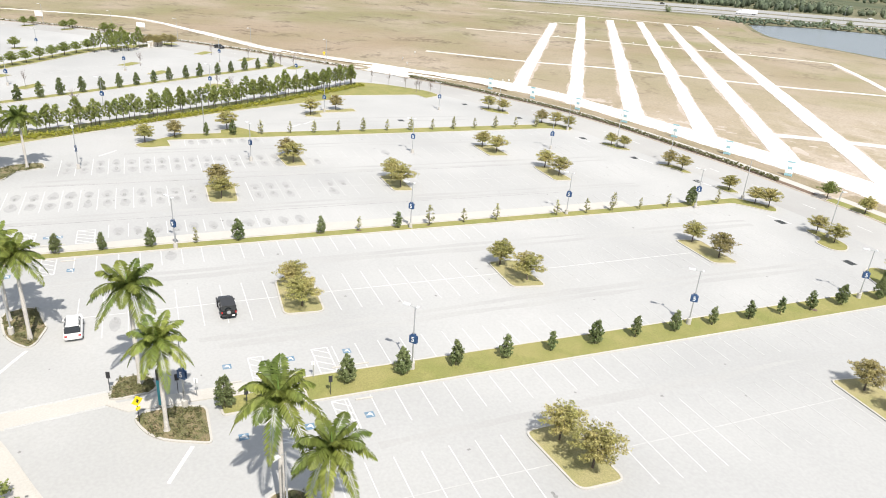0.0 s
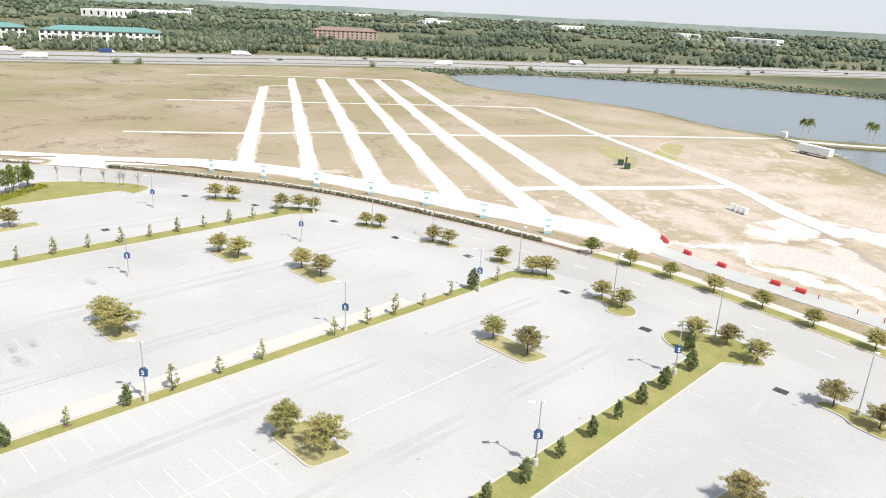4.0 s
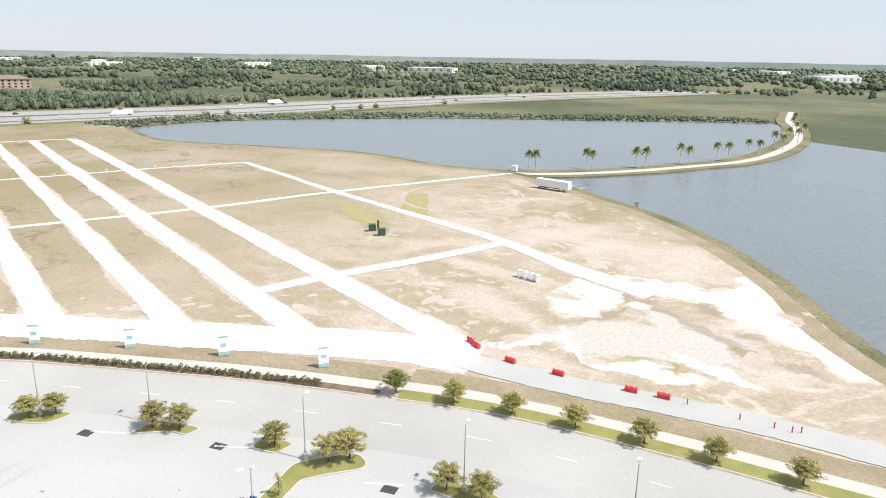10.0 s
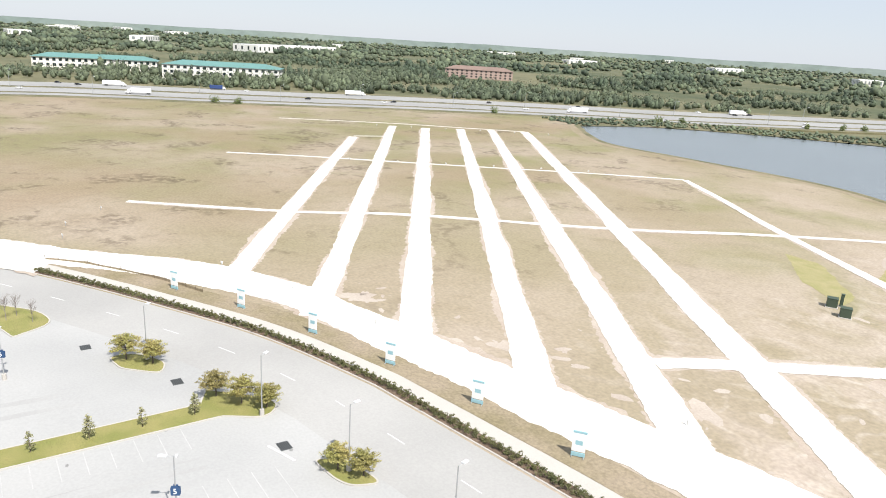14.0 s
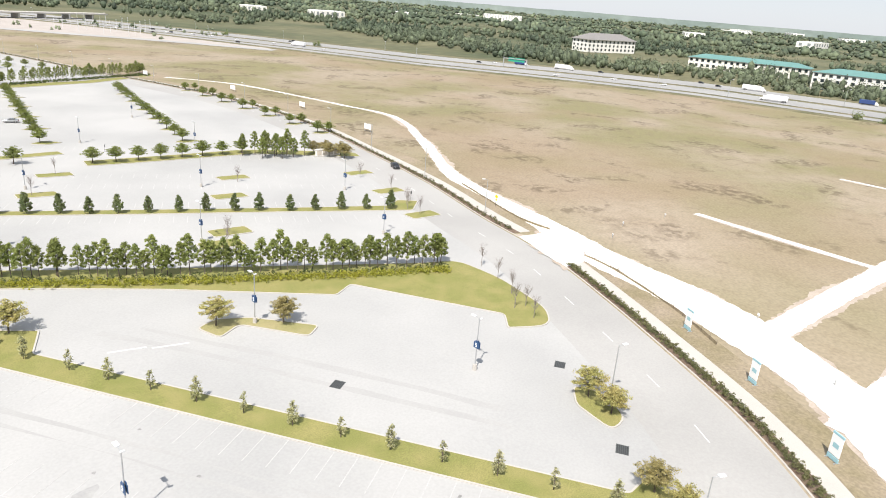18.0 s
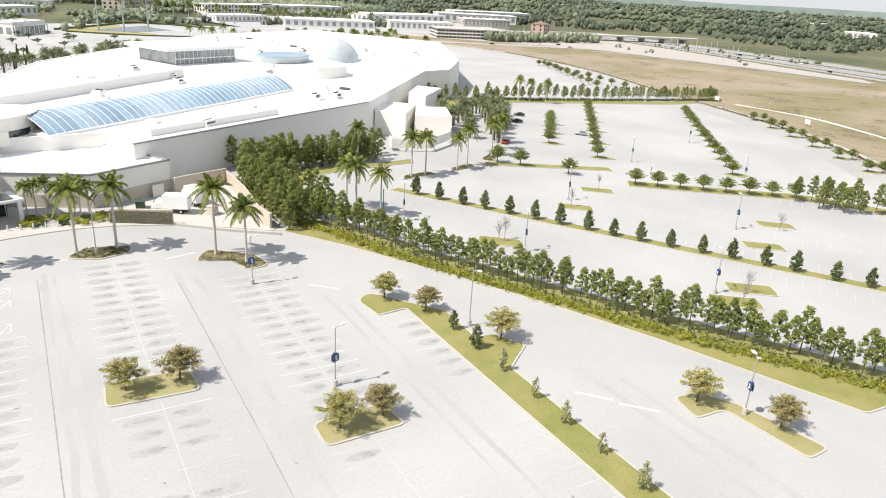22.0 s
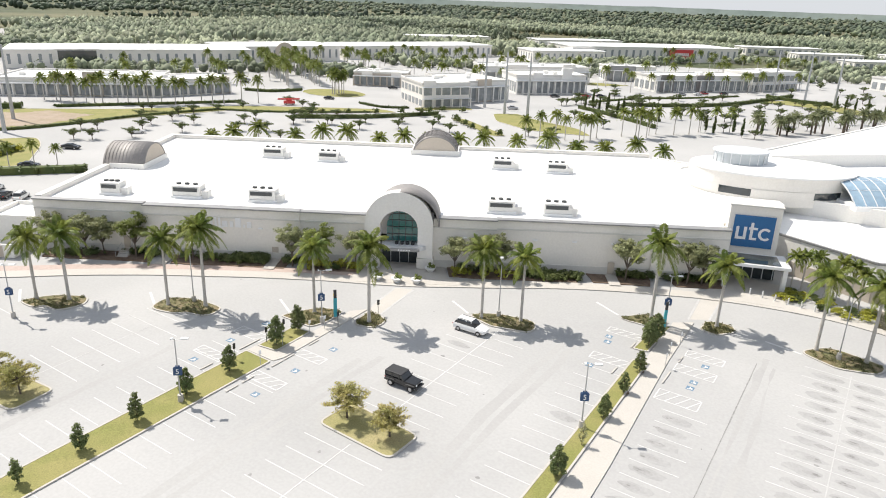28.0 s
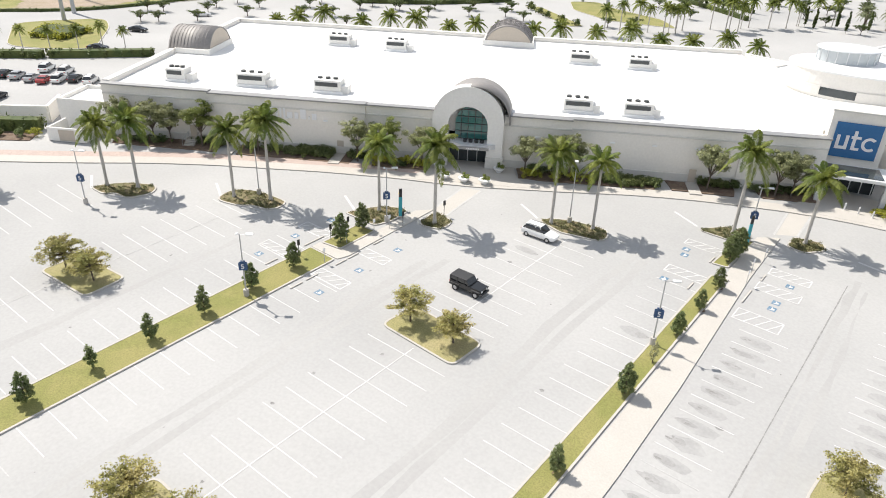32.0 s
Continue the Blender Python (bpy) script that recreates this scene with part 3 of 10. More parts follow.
# The kerb of the ring road on its field side, from west to east.
RING = smooth_line([(-160, -60), (-110, -80), (-60, -94), (-19.6, -101.6), (-3.2, -104.5), (20.8, -107.2), (43, -105.8), (59.5, -104), (74.6, -101.4),
                    (93, -97.8), (101.8, -95.7), (123.9, -87.6), (149.8, -73), (172.4, -58.5), (184, -48.6), (197, -36.6), (226.5, -13.0),
                    (256.5, 16), (290, 52), (325, 105), (350, 165), (366, 220), (396, 310), (408, 400), (398, 466), (372, 520), (345, 580)], 3.0)
RING_XY = [(p.x, p.y) for p in RING]
SHORE = [(-300, -118), (-100, -116), (-60, -122), (-40.1, -139), (-31, -158.6), (-25.6, -179.1), (-17.8, -204.3), (-6.1, -229.2), (9.8, -253.7), (29.1, -275),
         (59.3, -306.1), (82.1, -319.2), (109.8, -322), (160, -345), (225, -344), (285, -343), (352, -388)]
HWY_NEAR = [(705, 760), (694.6, 496.6), (652, 304.6), (602.6, 123), (557.9, -45.1), (486, -214), (441, -330), (384, -436), (330, -520), (188, -812), (-60, -1180)]
shore = smooth_line(SHORE, 6.0)
hwy = smooth_line(HWY_NEAR, 12.0)

car_park_outline = RING_XY + [(330, 625), (-60, 440), (-300, 320), (-420, 220), (-420, -20)]
solid("car_park_surface", slab("car_park_surface", car_park_outline, 0.0, ASPHALT, 1.1), "sun-bleached pale grey asphalt of a car park", "car park", kind="structure")
field_outline = [(p.x, p.y) for p in shore] + [(p.x - 6, p.y) for p in reversed(hwy) if p.y > -425] + \
    [(560, 640), (350, 640)] + [(p.x + 0.02, p.y - 0.02) for p in reversed(RING)] + [(-300, -40)]
solid("field", slab("field", field_outline, 0.1, DIRT, 1.1, 3.0), "bare tan dirt field with thin dry grass", "field", kind="structure")
solid("lake_bank", ribbon("lake_bank", shore, -1.2, 2.6, 0.13, BANK, 0.0, 0.6, 4), "grassy bank along the lake", "bank", kind="structure")
solid("lake_verge", ribbon("lake_verge", shore, -6.0, -0.9, 0.12, VERGE, 0.0, 0.8, 6), "dry weedy verge above the lake bank", "verge", kind="structure")

lake = [(352, -388), (340, -440), (305, -485), (197, -562), (70, -608), (-15, -640), (-60, -655), (-78, -600), (-72, -520), (-110, -478),
        (-315.3, -420.7), (-320, -100), (-90, -105)] + [(p.x, p.y + 9) for p in shore[20:]]
solid("lake", slab("lake", oriented(lake), -0.55, WATER), "calm grey-blue lake", "lake", kind="structure")
far_shore = smooth_line([(352, -388), (340, -440), (305, -485), (197, -562), (70, -608), (-15, -640), (-60, -655)], 6.0)
solid("far_bank", ribbon("far_bank", far_shore, -40, 1.5, -0.3, BANK, 0.0, 1.5, 7), "scrubby green far bank of the lake", "bank", kind="structure")
CAUSE = smooth_line([(84.1, -316.4), (62.9, -319), (35.7, -335.7), (2.7, -368.7), (-32.2, -415.8), (-61, -510), (-73, -612), (-75, -680), (-90, -800)], 5.0)
solid("causeway", ribbon("causeway", CAUSE, -9, 9, 0.05, BANK, 0.8, 0.8, 5), "grassy causeway between two lakes", "causeway", kind="structure")
solid("causeway_road", ribbon("causeway_road", CAUSE, -1.5, 4.0, 0.09, CONCRETE), "pale road along the causeway", "road", kind="structure")

# Highway with two carriageways and a grass median.
solid("highway_verge", ribbon("highway_verge", hwy, -125, 8, 0.2, BANK, 1.2), "grass verge and median of the highway", "verge", kind="structure")
solid("service_road", ribbon("service_road", hwy, -16, -3, 0.3, HIGHWAY), "pale service road beside the highway", "road", kind="structure")
solid("highway_near", ribbon("highway_near", hwy, -56, -24, 0.3, HIGHWAY), "wide grey highway carriageway", "highway", kind="structure")
solid("highway_far", ribbon("highway_far", hwy, -104, -68, 0.3, HIGHWAY), "wide grey highway carriageway", "highway", kind="structure")
for a in (-24.6, -55.4, -68.6, -103.4):
    solid("lane_line", ribbon("lane_line", hwy, a - 0.5, a, 0.33, PAINT), "white edge line on the highway", "road marking", kind="structure")

# Ring road kerb, hedge strip, pavement, verge.
solid("ring_road_kerb", ribbon("ring_road_kerb", RING, 0.0, 0.25, 0.16, CONCRETE, 0.2), "pale concrete kerb of the ring road", "kerb", kind="structure")
i48 = next(i for i, p in enumerate(RING) if p.x > 47)
i_gap0 = next(i for i, p in enumerate(RING) if p.x > 172)
i_gap1 = next(i for i, p in enumerate(RING) if p.x > 184)
i_west = next(i for i, p in enumerate(RING) if p.x > -120)
solid("grass_verge", ribbon("grass_verge", RING[i_west:i48 - 3], 0.25, 3.2, 0.14, GRASS), "narrow grass verge with street trees", "verge", kind="structure")
solid("pavement_west", ribbon("pavement_west", RING[i_west:i48 - 3], 3.2, 5.9, 0.15, CONCRETE, 0.1), "pale concrete pavement", "pavement", kind="structure")
for a, b in ((i48 - 3, i_gap0 + 1), (i_gap1, len(RING) - 30)):
    solid("hedge_bed", ribbon("hedge_bed", RING[a:b], 0.25, 2.2, 0.13, MULCH), "dark mulch bed under a clipped hedge", "planting bed", kind="structure")
    solid("pavement", ribbon("pavement", RING[a:b], 2.2, 5.0, 0.15, CONCRETE, 0.1), "pale concrete pavement beside the hedge", "pavement", kind="structure")
    solid("dirt_verge", ribbon("dirt_verge", RING[a:b], 5.0, 10.5, 0.14, VERGE, 0.0, 0.25, a), "dry brown dirt verge", "verge", kind="structure")
solid("dirt_verge_west", ribbon("dirt_verge_west", RING[i_west:i48 - 3], 5.9, 11.0, 0.125, VERGE, 0.0, 0.3, 5), "dry brown dirt verge", "verge", kind="structure")
solid("ring_road", ribbon("ring_road", RING, -14.0, 0.0, 0.006, ROAD), "two-lane grey ring road", "road", kind="structure")
for k, i in enumerate(range(8, len(RING) - 40, 4)):
    solid("lane_dash", ribbon("lane_dash", RING[i:i + 2], -7.1, -6.9, 0.012, PAINT), "white dashed lane line", "road marking", "lane dashes on the ring road", "structure")

# Gravel roads on the field.
def track(name, points, width, mat=GRAVEL, z=0.16, rag=0.5, seed=3, label="white shell gravel track across the field", widths=None):
    ln = smooth_line(points, 0.8)
    ws = None
    if widths:
        ws = list(np.interp(np.linspace(0, 1, len(ln)), np.linspace(0, 1, len(widths)), widths))
        width = 1.0
    solid(name, ribbon(name, ln, -width / 2, width / 2, z, mat, 0.0, rag, seed, ws), label, "gravel track", "gravel tracks on the field", "structure")
    if mat is GRAVEL:
        wide = [w + 1.0 for w in ws] if ws else None
        solid("dusty_edge", ribbon("dusty_edge", ln, -width / 2 - (0 if ws else 0.5), width / 2 + (0 if ws else 0.5), 0.112 + (z - 0.16) * 0.2, DUST, 0.0, rag * 1.6 + 0.3, seed + 90, wide),
              "dusty edge of a gravel track", "bare ground", "dusty edges of the tracks", "structure")


track("gravel_track", [(376, 178), (377, 133), (349, 67), (329, 30), (281, 2), (234, -21), (208, -43), (190, -57.5), (179.1, -67), (163.3, -83.7),
                       (140.4, -99.4), (113.5, -107.7), (90.4, -113.7), (66.4, -119.3), (45.3, -124.3), (30.3, -124.4)], 10, rag=0.7, seed=11,
      widths=[2.5, 2.5, 2.5, 2.5, 2.8, 3, 3.2, 4, 5, 6, 9.5, 12, 9.5, 10.5, 11.5, 12], label="wide white shell gravel road beside the field")
track("gravel_track", [(52.3, -124.8), (42.3, -125.3), (30.3, -122.9), (16.4, -120.8), (4.3, -119.9), (-9.7, -118.7), (-20.7, -116.6), (-60, -106.5), (-110, -93)], 6.2, GREY_GRAVEL, 0.195, 0.4, 12, "grey gravel road")
for k, (a, b, w) in enumerate((((148.3, -90.9), (330.5, -213.2), [5.2, 4.6, 4.2]), ((126, -99.8), (366, -256.5), [5.2, 4.6, 4.2]), ((104.5, -107.5), (354, -271), [6.2, 5.2, 4.4]),
                               ((82.5, -115.7), (346, -290), [6.0, 5.1, 4.2]), ((58.5, -120.8), (339, -307), [6.4, 5.4, 4.4]), ((36.5, -130), (329, -324), [6.9, 5.8, 4.8]))):
    track("gravel_track", [a, b], 7, rag=0.42, seed=20 + k, z=0.165 + 0.002 * k, widths=w)
track("gravel_track", [(226, -88), (199, -126), (183.1, -156), (147.5, -203), (122.9, -244), (72.5, -314.6)], 2.4, rag=0.3, seed=31, z=0.18)
track("gravel_track", [(300, -140), (280, -171.5), (248, -216), (217, -261), (192.7, -292.4)], 2.0, rag=0.25, seed=32, z=0.182)
track("gravel_track", [(408, -205), (376.5, -262), (352, -295), (329.5, -325)], 2.0, rag=0.25, seed=33, z=0.184)
track("gravel_track", [(333, -214.6), (328.6, -231.4)], 2.0, rag=0.25, seed=34, z=0.186)
track("gravel_track", [(83.4, -141), (77.2, -151.6), (57, -181), (46.2, -198.6)], 4.0, rag=0.4, seed=35, z=0.188)
track("gravel_track", [(192.7, -292.4), (158, -270), (125.6, -248.8), (84, -224), (50, -204), (23.3, -182.5), (4, -170)], 3.0, rag=0.35, seed=36, z=0.19, widths=[2.4, 2.6, 3, 3.4, 4, 5, 8])


def patch(name, points, mat, z, rag, seed, label):
    if mat is GRAVEL:
        c = Vector((sum(p[0] for p in points) / len(points), sum(p[1] for p in points) / len(points)))
        solid("dusty_edge", slab("dusty_edge", ragged(oriented([tuple(c + (Vector(p) - c) * 1.07) for p in points]), 1.3, 1.6, seed + 90), 0.1165, DUST), "dusty edge of spread shell", "bare ground", "dusty edges of the tracks", "structure")
    solid(name, slab(name, ragged(ragged(oriented(points), rag * 1.5, 3.6, seed), rag * 0.5, 0.9, seed + 3), z, mat), label, "bare ground", "bare patches on the field", "structure")


def spatter(name, spots, count, mat, z, seed, label):
    """Small ragged blots of loose material strewn round each spot (x, y, spread)."""
    rnd_ = random.Random(seed)
    bm = bmesh.new()
    for x, y, r in spots:
        for _ in range(count):
            d = abs(rnd_.gauss(0, 1)) * r
            a, size, lean = rnd_.uniform(0, 6.283), rnd_.uniform(0.25, 1.5) * (1.4 if d < r * 0.5 else 0.7), rnd_.uniform(0, 3.14)
            c = Vector((x + d * math.cos(a), y + d * math.sin(a), z + rnd_.random() * 0.006))
            bm.faces.new([bm.verts.new(c + Matrix.Rotation(lean, 3, "Z") @ Vector((2.2 * size * rnd_.uniform(0.5, 1.1) * math.cos(q * 0.698), size * rnd_.uniform(0.5, 1.1) * math.sin(q * 0.698), 0))) for q in range(9)])
    solid(name, from_bm(name, bm, mat), label, "bare ground", kind="stuff")


spatter("strewn_shell", [(22, -161.8, 5), (7.9, -179.6, 6), (-10.1, -185.7, 6), (-22, -165.4, 6), (-13.9, -142.7, 5), (10.3, -131.5, 6), (26.2, -136.3, 6), (38.2, -132.2, 6), (39.9, -159.6, 9), (29.7, -179.2, 9), (13.7, -198.9, 10), (29.2, -222.6, 10), (53.6, -236.4, 9), (47.4, -188.6, 6), (59.5, -169.1, 6)],
        9, DUST, 0.1185, 47, "loose white shell strewn over the dirt")
spatter("strewn_sand", [(44, -149.8, 9), (29.8, -169.5, 10), (19.7, -189.1, 10), (33.3, -208.1, 12), (58.8, -212.4, 12), (58.1, -257.2, 12), (-0.2, -195.3, 9), (49.8, -293.3, 10), (30.3, -128.4, 7), (100.1, -124.9, 8), (130.3, -111.9, 6), (70.2, -132.1, 8)],
        22, SAND, 0.108, 48, "pale sand strewn over the dirt")
patch("gravel_apron", [(169.9, -60.1), (184.6, -48.2), (192, -54), (188, -60), (179, -68.5), (176.2, -64.5)], GRAVEL, 0.167, 0.3, 56, "white gravel apron joining the road")
patch("white_sand_patch", [(45.1, -141), (36.2, -133.2), (30.3, -128.8), (38.2, -128.3), (48.2, -134.1)], GRAVEL, 0.15, 0.5, 44, "spread white crushed shell")
circle = [(75.5 + 21.5 * math.cos(k / 6.4), -257 + 25.5 * math.sin(k / 6.4)) for k in range(41)]
track("ring_track", circle, 1.2, SAND, 0.13, 0.25, 51, "faint ring worn into the dry ground")
patch("green_patch", [(95.9, -256.2), (88.8, -228.1), (75.4, -216.9), (78.1, -228.3), (89.2, -256.4)], DRY_GRASS, 0.125, 0.35, 52, "greener strip of grass")
patch("green_patch", [(111.2, -227.7), (96.1, -208), (82.6, -200.6), (84.4, -209.1), (102.5, -227.8)], DRY_GRASS, 0.125, 0.35, 53, "greener strip of grass")

# ---- car park: strips, islands, markings ----
def strip(name, points, label, radius=0.5, fill=None):
    return island(name, points, radius, fill, label, "planted strips between parking rows")


strip("tree_strip", [(-2.9, 12.9), (1.7, 12.8), (1.8, -77.7), (7.3, -80, 2), (8.9, -84.3, 2), (-0.6, -90.5, 3), (-8.2, -83.8, 2), (-2.7, -79.7)], "long grass strip with a row of small evergreen trees")
strip("tree_strip", [(-2.7, 14.5), (0.4, 14.9), (0.3, 21.4), (-2.8, 21.1)], "short grass bed between two footpaths", 0.4)
strip("tree_strip", [(38.3, 41), (40.4, 41.5), (42.1, -82), (42.3, -86.2, 1.5), (35.8, -91.4, 2.5), (32.7, -88.5, 2), (37.3, -85), (39.3, -83)], "long grass strip with small trees beside a footpath")
strip("tree_strip", [(37.3, 43.7), (39.4, 44), (39.8, 53.4), (37.8, 52.6)], "short grass bed beside a footpath", 0.4)
strip("tree_strip", [(93.6, 20.8), (92.7, 26.6, 3), (95.6, 28.5, 2), (103.7, 18.4), (103.4, 9.9), (106.3, 9.7), (108.5, 5.1), (103.2, 1), (104.2, -73.5), (107.9, -75.3),
                     (103.7, -80.2, 2), (99.7, -83.2, 2.5), (96.6, -80.2, 2), (99.6, -75.1), (98.4, 21.3)], "long grass strip with small trees between parking rows")
solid("footpath", slab("footpath", [(42, -59.7), (44.9, -59.7), (44.3, 4.4), (43.8, 18.4), (42.3, 43.4), (42, 56.8), (39.5, 54.8), (39.7, 41.6), (40.7, 41)], 0.12, CONCRETE, 0.12),
      "broad pale concrete footpath to the entrance", "footpath", kind="structure")
solid("footpath_a", slab("footpath_a", [(-2.8, 13), (1.8, 13), (2.3, 14.5), (2, 31.4), (0.3, 29.4), (0.5, 14.8), (-2.8, 14.4)], 0.1, CONCRETE, 0.1), "narrow pale concrete footpath", "footpath", kind="structure")

BAYS = "kerbed island with two small trees in a parking row"
ISLES = [
    [(15.1, 6.7), (25.3, 6.3), (25.5, 11.3), (15.5, 11.9)], [(14.9, -25.3), (24.3, -24.7), (24.4, -20.2), (15.7, -20)], [(14.8, -61.3), (24.7, -61.5), (25.8, -56.8), (15.8, -56.6)],
    [(56.8, 11.7), (66.9, 11.3), (66.6, 16.6), (57.2, 16.7)], [(57.4, -20.8), (67.4, -20.6), (67.2, -16.6), (57.8, -16.7)], [(58.2, -57), (68, -56.8), (68.7, -52.7), (58.5, -52.6)],
    [(75.8, -4.3), (85.4, -4.1), (84.4, 0.7), (75.9, 0.1)], [(77, -51.5), (86.1, -51.1), (86.8, -46.3), (77.3, -46.4)],
    [(-22.2, -12), (-12.9, -11.3), (-13.2, -6.1), (-22.1, -7)], [(-26.3, -51), (-15.8, -51.2), (-15, -46.1), (-25.8, -45.3)], [(-43, -51.5), (-33.6, -51.4), (-33.2, -45.9), (-43.1, -46)],
    [(117.8, -12.7), (116.7, -17.3), (121.5, -17.5), (122.4, -28.1), (126.4, -27.9), (124.3, -17.3), (121.6, -13.3)],
]
for pts in ISLES:
    island("tree_island", pts, 1.1, DRY_GRASS, BAYS)
RING_ISLES = [
    [(-15.5, -77.5, 1), (-16.5, -79.5, 1), (-20.1, -80.4), (-23.9, -79.1, 1.5), (-26.1, -76, 1), (-24.7, -74.5, 1), (-20.9, -75.4), (-19.5, -76.9)],
    [(25.1, -86.5, 2), (20.3, -85.9), (19.3, -83.1), (15.7, -83.1, 2), (14.5, -85.5, 2), (16.3, -88.6, 2), (23.5, -89.4, 2)], [(49.5, -87.1), (45.3, -87), (44.3, -90.1), (48.9, -90.7)],
    [(66.5, -84.1, 2), (60.9, -87), (58.9, -86.5), (57.9, -89.2, 2), (64.9, -89, 2)], [(85.5, -81, 2), (80.2, -81.8), (78.2, -82.8), (76.8, -86.4, 2), (83.5, -85, 2)],
    [(124.7, -65.5, 2), (119.7, -66.5), (117.7, -68.6), (115.3, -71.4, 2), (119.2, -73, 2), (124.3, -69.5, 2)],
]
for pts in RING_ISLES:
    island("ring_island", pts, 1.0, GRASS, "kerbed grass island with trees at the end of a parking row")
PALM_ISLES = [
    [(-40, 3.1, 2), (-36.2, 3.2), (-35.3, 4.4), (-32.1, 5), (-31, 8.3, 2), (-33.3, 10.2, 2), (-37.8, 7.4, 2)], [(-23.2, 12.6, 2), (-18.7, 13.8), (-17.9, 14.9), (-14.2, 15.9, 2), (-14.5, 19.3, 2), (-20.4, 18.9, 2), (-24.2, 16.8, 2)],
    [(-6.7, 22.3), (-0.8, 22.3), (0.1, 24.9), (-0.2, 29.4, 2), (-4.5, 27.5, 2)], [(3, 26.2, 2), (6.7, 27.4, 2), (6.5, 30.5, 2), (2.4, 31.4, 1.5)],
    [(14, 38.8, 2), (18.9, 37.6), (24.9, 39.3, 2), (23.7, 43, 2), (17.4, 41.8, 2)], [(32, 51.3, 2), (37.1, 51.3), (39.3, 54.4), (35.9, 56, 2)],
    [(43.2, 55, 1), (45.7, 54.5, 1), (47.9, 57.5, 2), (46.8, 59.4, 2), (43.2, 58.5, 1)], [(55.6, 56.8, 2), (60.7, 54.8), (65.7, 56.4, 2), (66.3, 59.6, 2), (59.2, 61, 2)],
    [(74, 49.4, 2), (79.6, 48), (81.2, 43.2), (85.1, 43.7, 2), (84.2, 49.2, 2), (77.2, 54.2, 2)],
    [(107, 64), (110.3, 59), (115.8, 56.1), (115, 63), (109, 73)], [(133, 89), (146, 94), (145, 97), (135, 93)], [(152, 95.5), (163, 101), (161.5, 103.5), (153, 99)], [(170, 104), (178, 110), (176.5, 114), (168.5, 107)],
]
for pts in PALM_ISLES:
    island("palm_island", pts, 0.8, COVER, "kerbed bed of low ground cover under tall palms")
# Lawn and hedge bed between the two car parks.
LAWN = [(91.9, 58.6), (99.5, 48.8), (105.8, 38.7), (111.4, 29.6), (120.5, 13.2), (127.4, -0.7), (137.8, -25.7), (143.1, -26), (142.9, -52.8), (138, -54.3), (141.8, -60.7, 3), (148.6, -59.1, 3),
        (158.9, -48.9, 4), (163.8, -39.5, 3), (158.8, -33.4), (146.2, -12.9), (136.9, 2.1), (126.7, 18.8), (113.5, 41.2), (104.8, 60.5), (96.8, 63.9)]
island("lawn", LAWN, 0.8, GRASS, "wide lawn with a pine row and a clipped shrub border", "lawns")
island("lawn", [(106.2, 88.3), (106.0, 77.6), (108, 70, 3), (94.8, 65.8), (92, 78), (96, 106), (130.8, 107.5), (148, 112.6), (147, 108), (130.5, 103.5), (114, 98, 4)], 2.0, GRASS, "lawn in front of a dense tree belt beside the building", "lawns")
strip("tree_strip", [(124.8, 80.2), (143.4, 50.2), (159, 27.2), (176.6, 2.6), (193, -21.5, 1), (202, -20), (200, -15), (194, -15), (179.4, 4.8), (162, 29.4), (146.4, 52.2), (128, 82)], "long grass strip with a row of conical evergreen trees")
for x, y, a in ((128.6, 40.5, -35), (150.2, 3.4, -35), (161, 56, -35), (157.5, 6, -35), (179, 68, -35), (182, 21, -35), (200, 30.6, -35), (190.5, -24.5, -35), (208, -10, -35), (224, 4.6, -35)):
    c, s = math.cos(radians(a)), math.sin(radians(a))
    island("bare_island", [(x + c * u - s * v, y + s * u + c * v) for u, v in ((-4.2, -2.3), (4.2, -2.3), (4.2, 2.3), (-4.2, 2.3))], 0.9, GRASS, "small kerbed grass island with a bare tree")
strip("tree_strip", [(192, 69.5), (230, 42), (245, 12, 2), (250, 16, 2), (238, 42), (232, 49), (196, 74.5)], "grass strip with spreading trees and a clump of pines")
strip("tree_strip", [(166, 100.5), (200, 84), (202, 88), (168, 104.5)], "grass strip at the end of parking rows")
island("lawn", [(200, 190), (250, 200), (330, 184), (380, 186), (379, 192), (330, 192), (250, 214), (205, 212)], 3, GRASS, "long lawn with a hedge", "lawns")

# Parking lines. The nearest are single pieces, the rest one mesh.
STOPS = [[(p[0], p[1]) for p in pts] for pts in ISLES + RING_ISLES + PALM_ISLES]
EDGE = [(-60, -16), (-39.8, 0.6), (-31.6, 4.5), (-22.6, 11.8), (-13.7, 14.7), (-5.8, 21.5), (2, 25.4), (13.8, 37.2), (24.7, 38.6), (32.6, 49.9), (47.4, 54.2), (61.2, 54.2), (75, 47.3), (87, 41.1), (99.1, 20.3)]


def north_end(x):
    return float(np.interp(x, [e[0] for e in EDGE], [e[1] for e in EDGE]))


ROWS = [(-23.4, -13.0, 99, -78), (-44, -33.8, 99, -60), (-8.4, -3.2, 12, -78), (1.8, 7.0, 8, -78), (15.2, 25.6, 99, -78), (33.4, 38.7, 36, -80), (44.9, 50.0, 32, -80), (57.2, 67.6, 99, -80), (76.0, 86.2, 99, -78),
        (93.9, 99.0, 18, -72)]
near_lines, far_lines = [], []
for x0, x1, top, low in ROWS:
    y = min(top, north_end((x0 + x1) / 2) - 0.5)
    while y > low:
        clear = not any(inside((x0 + x1) / 2, y + d, q) for q in STOPS for d in (0.0, 0.9, -0.9))
        if clear:
            (near_lines if y > -30 else far_lines).append((x0, x1, y))
        y -= 2.74
marks = thing("parking_markings", None, "worn white parking bay lines on pale asphalt", "parking markings", kind="structure")
line_mesh = {}
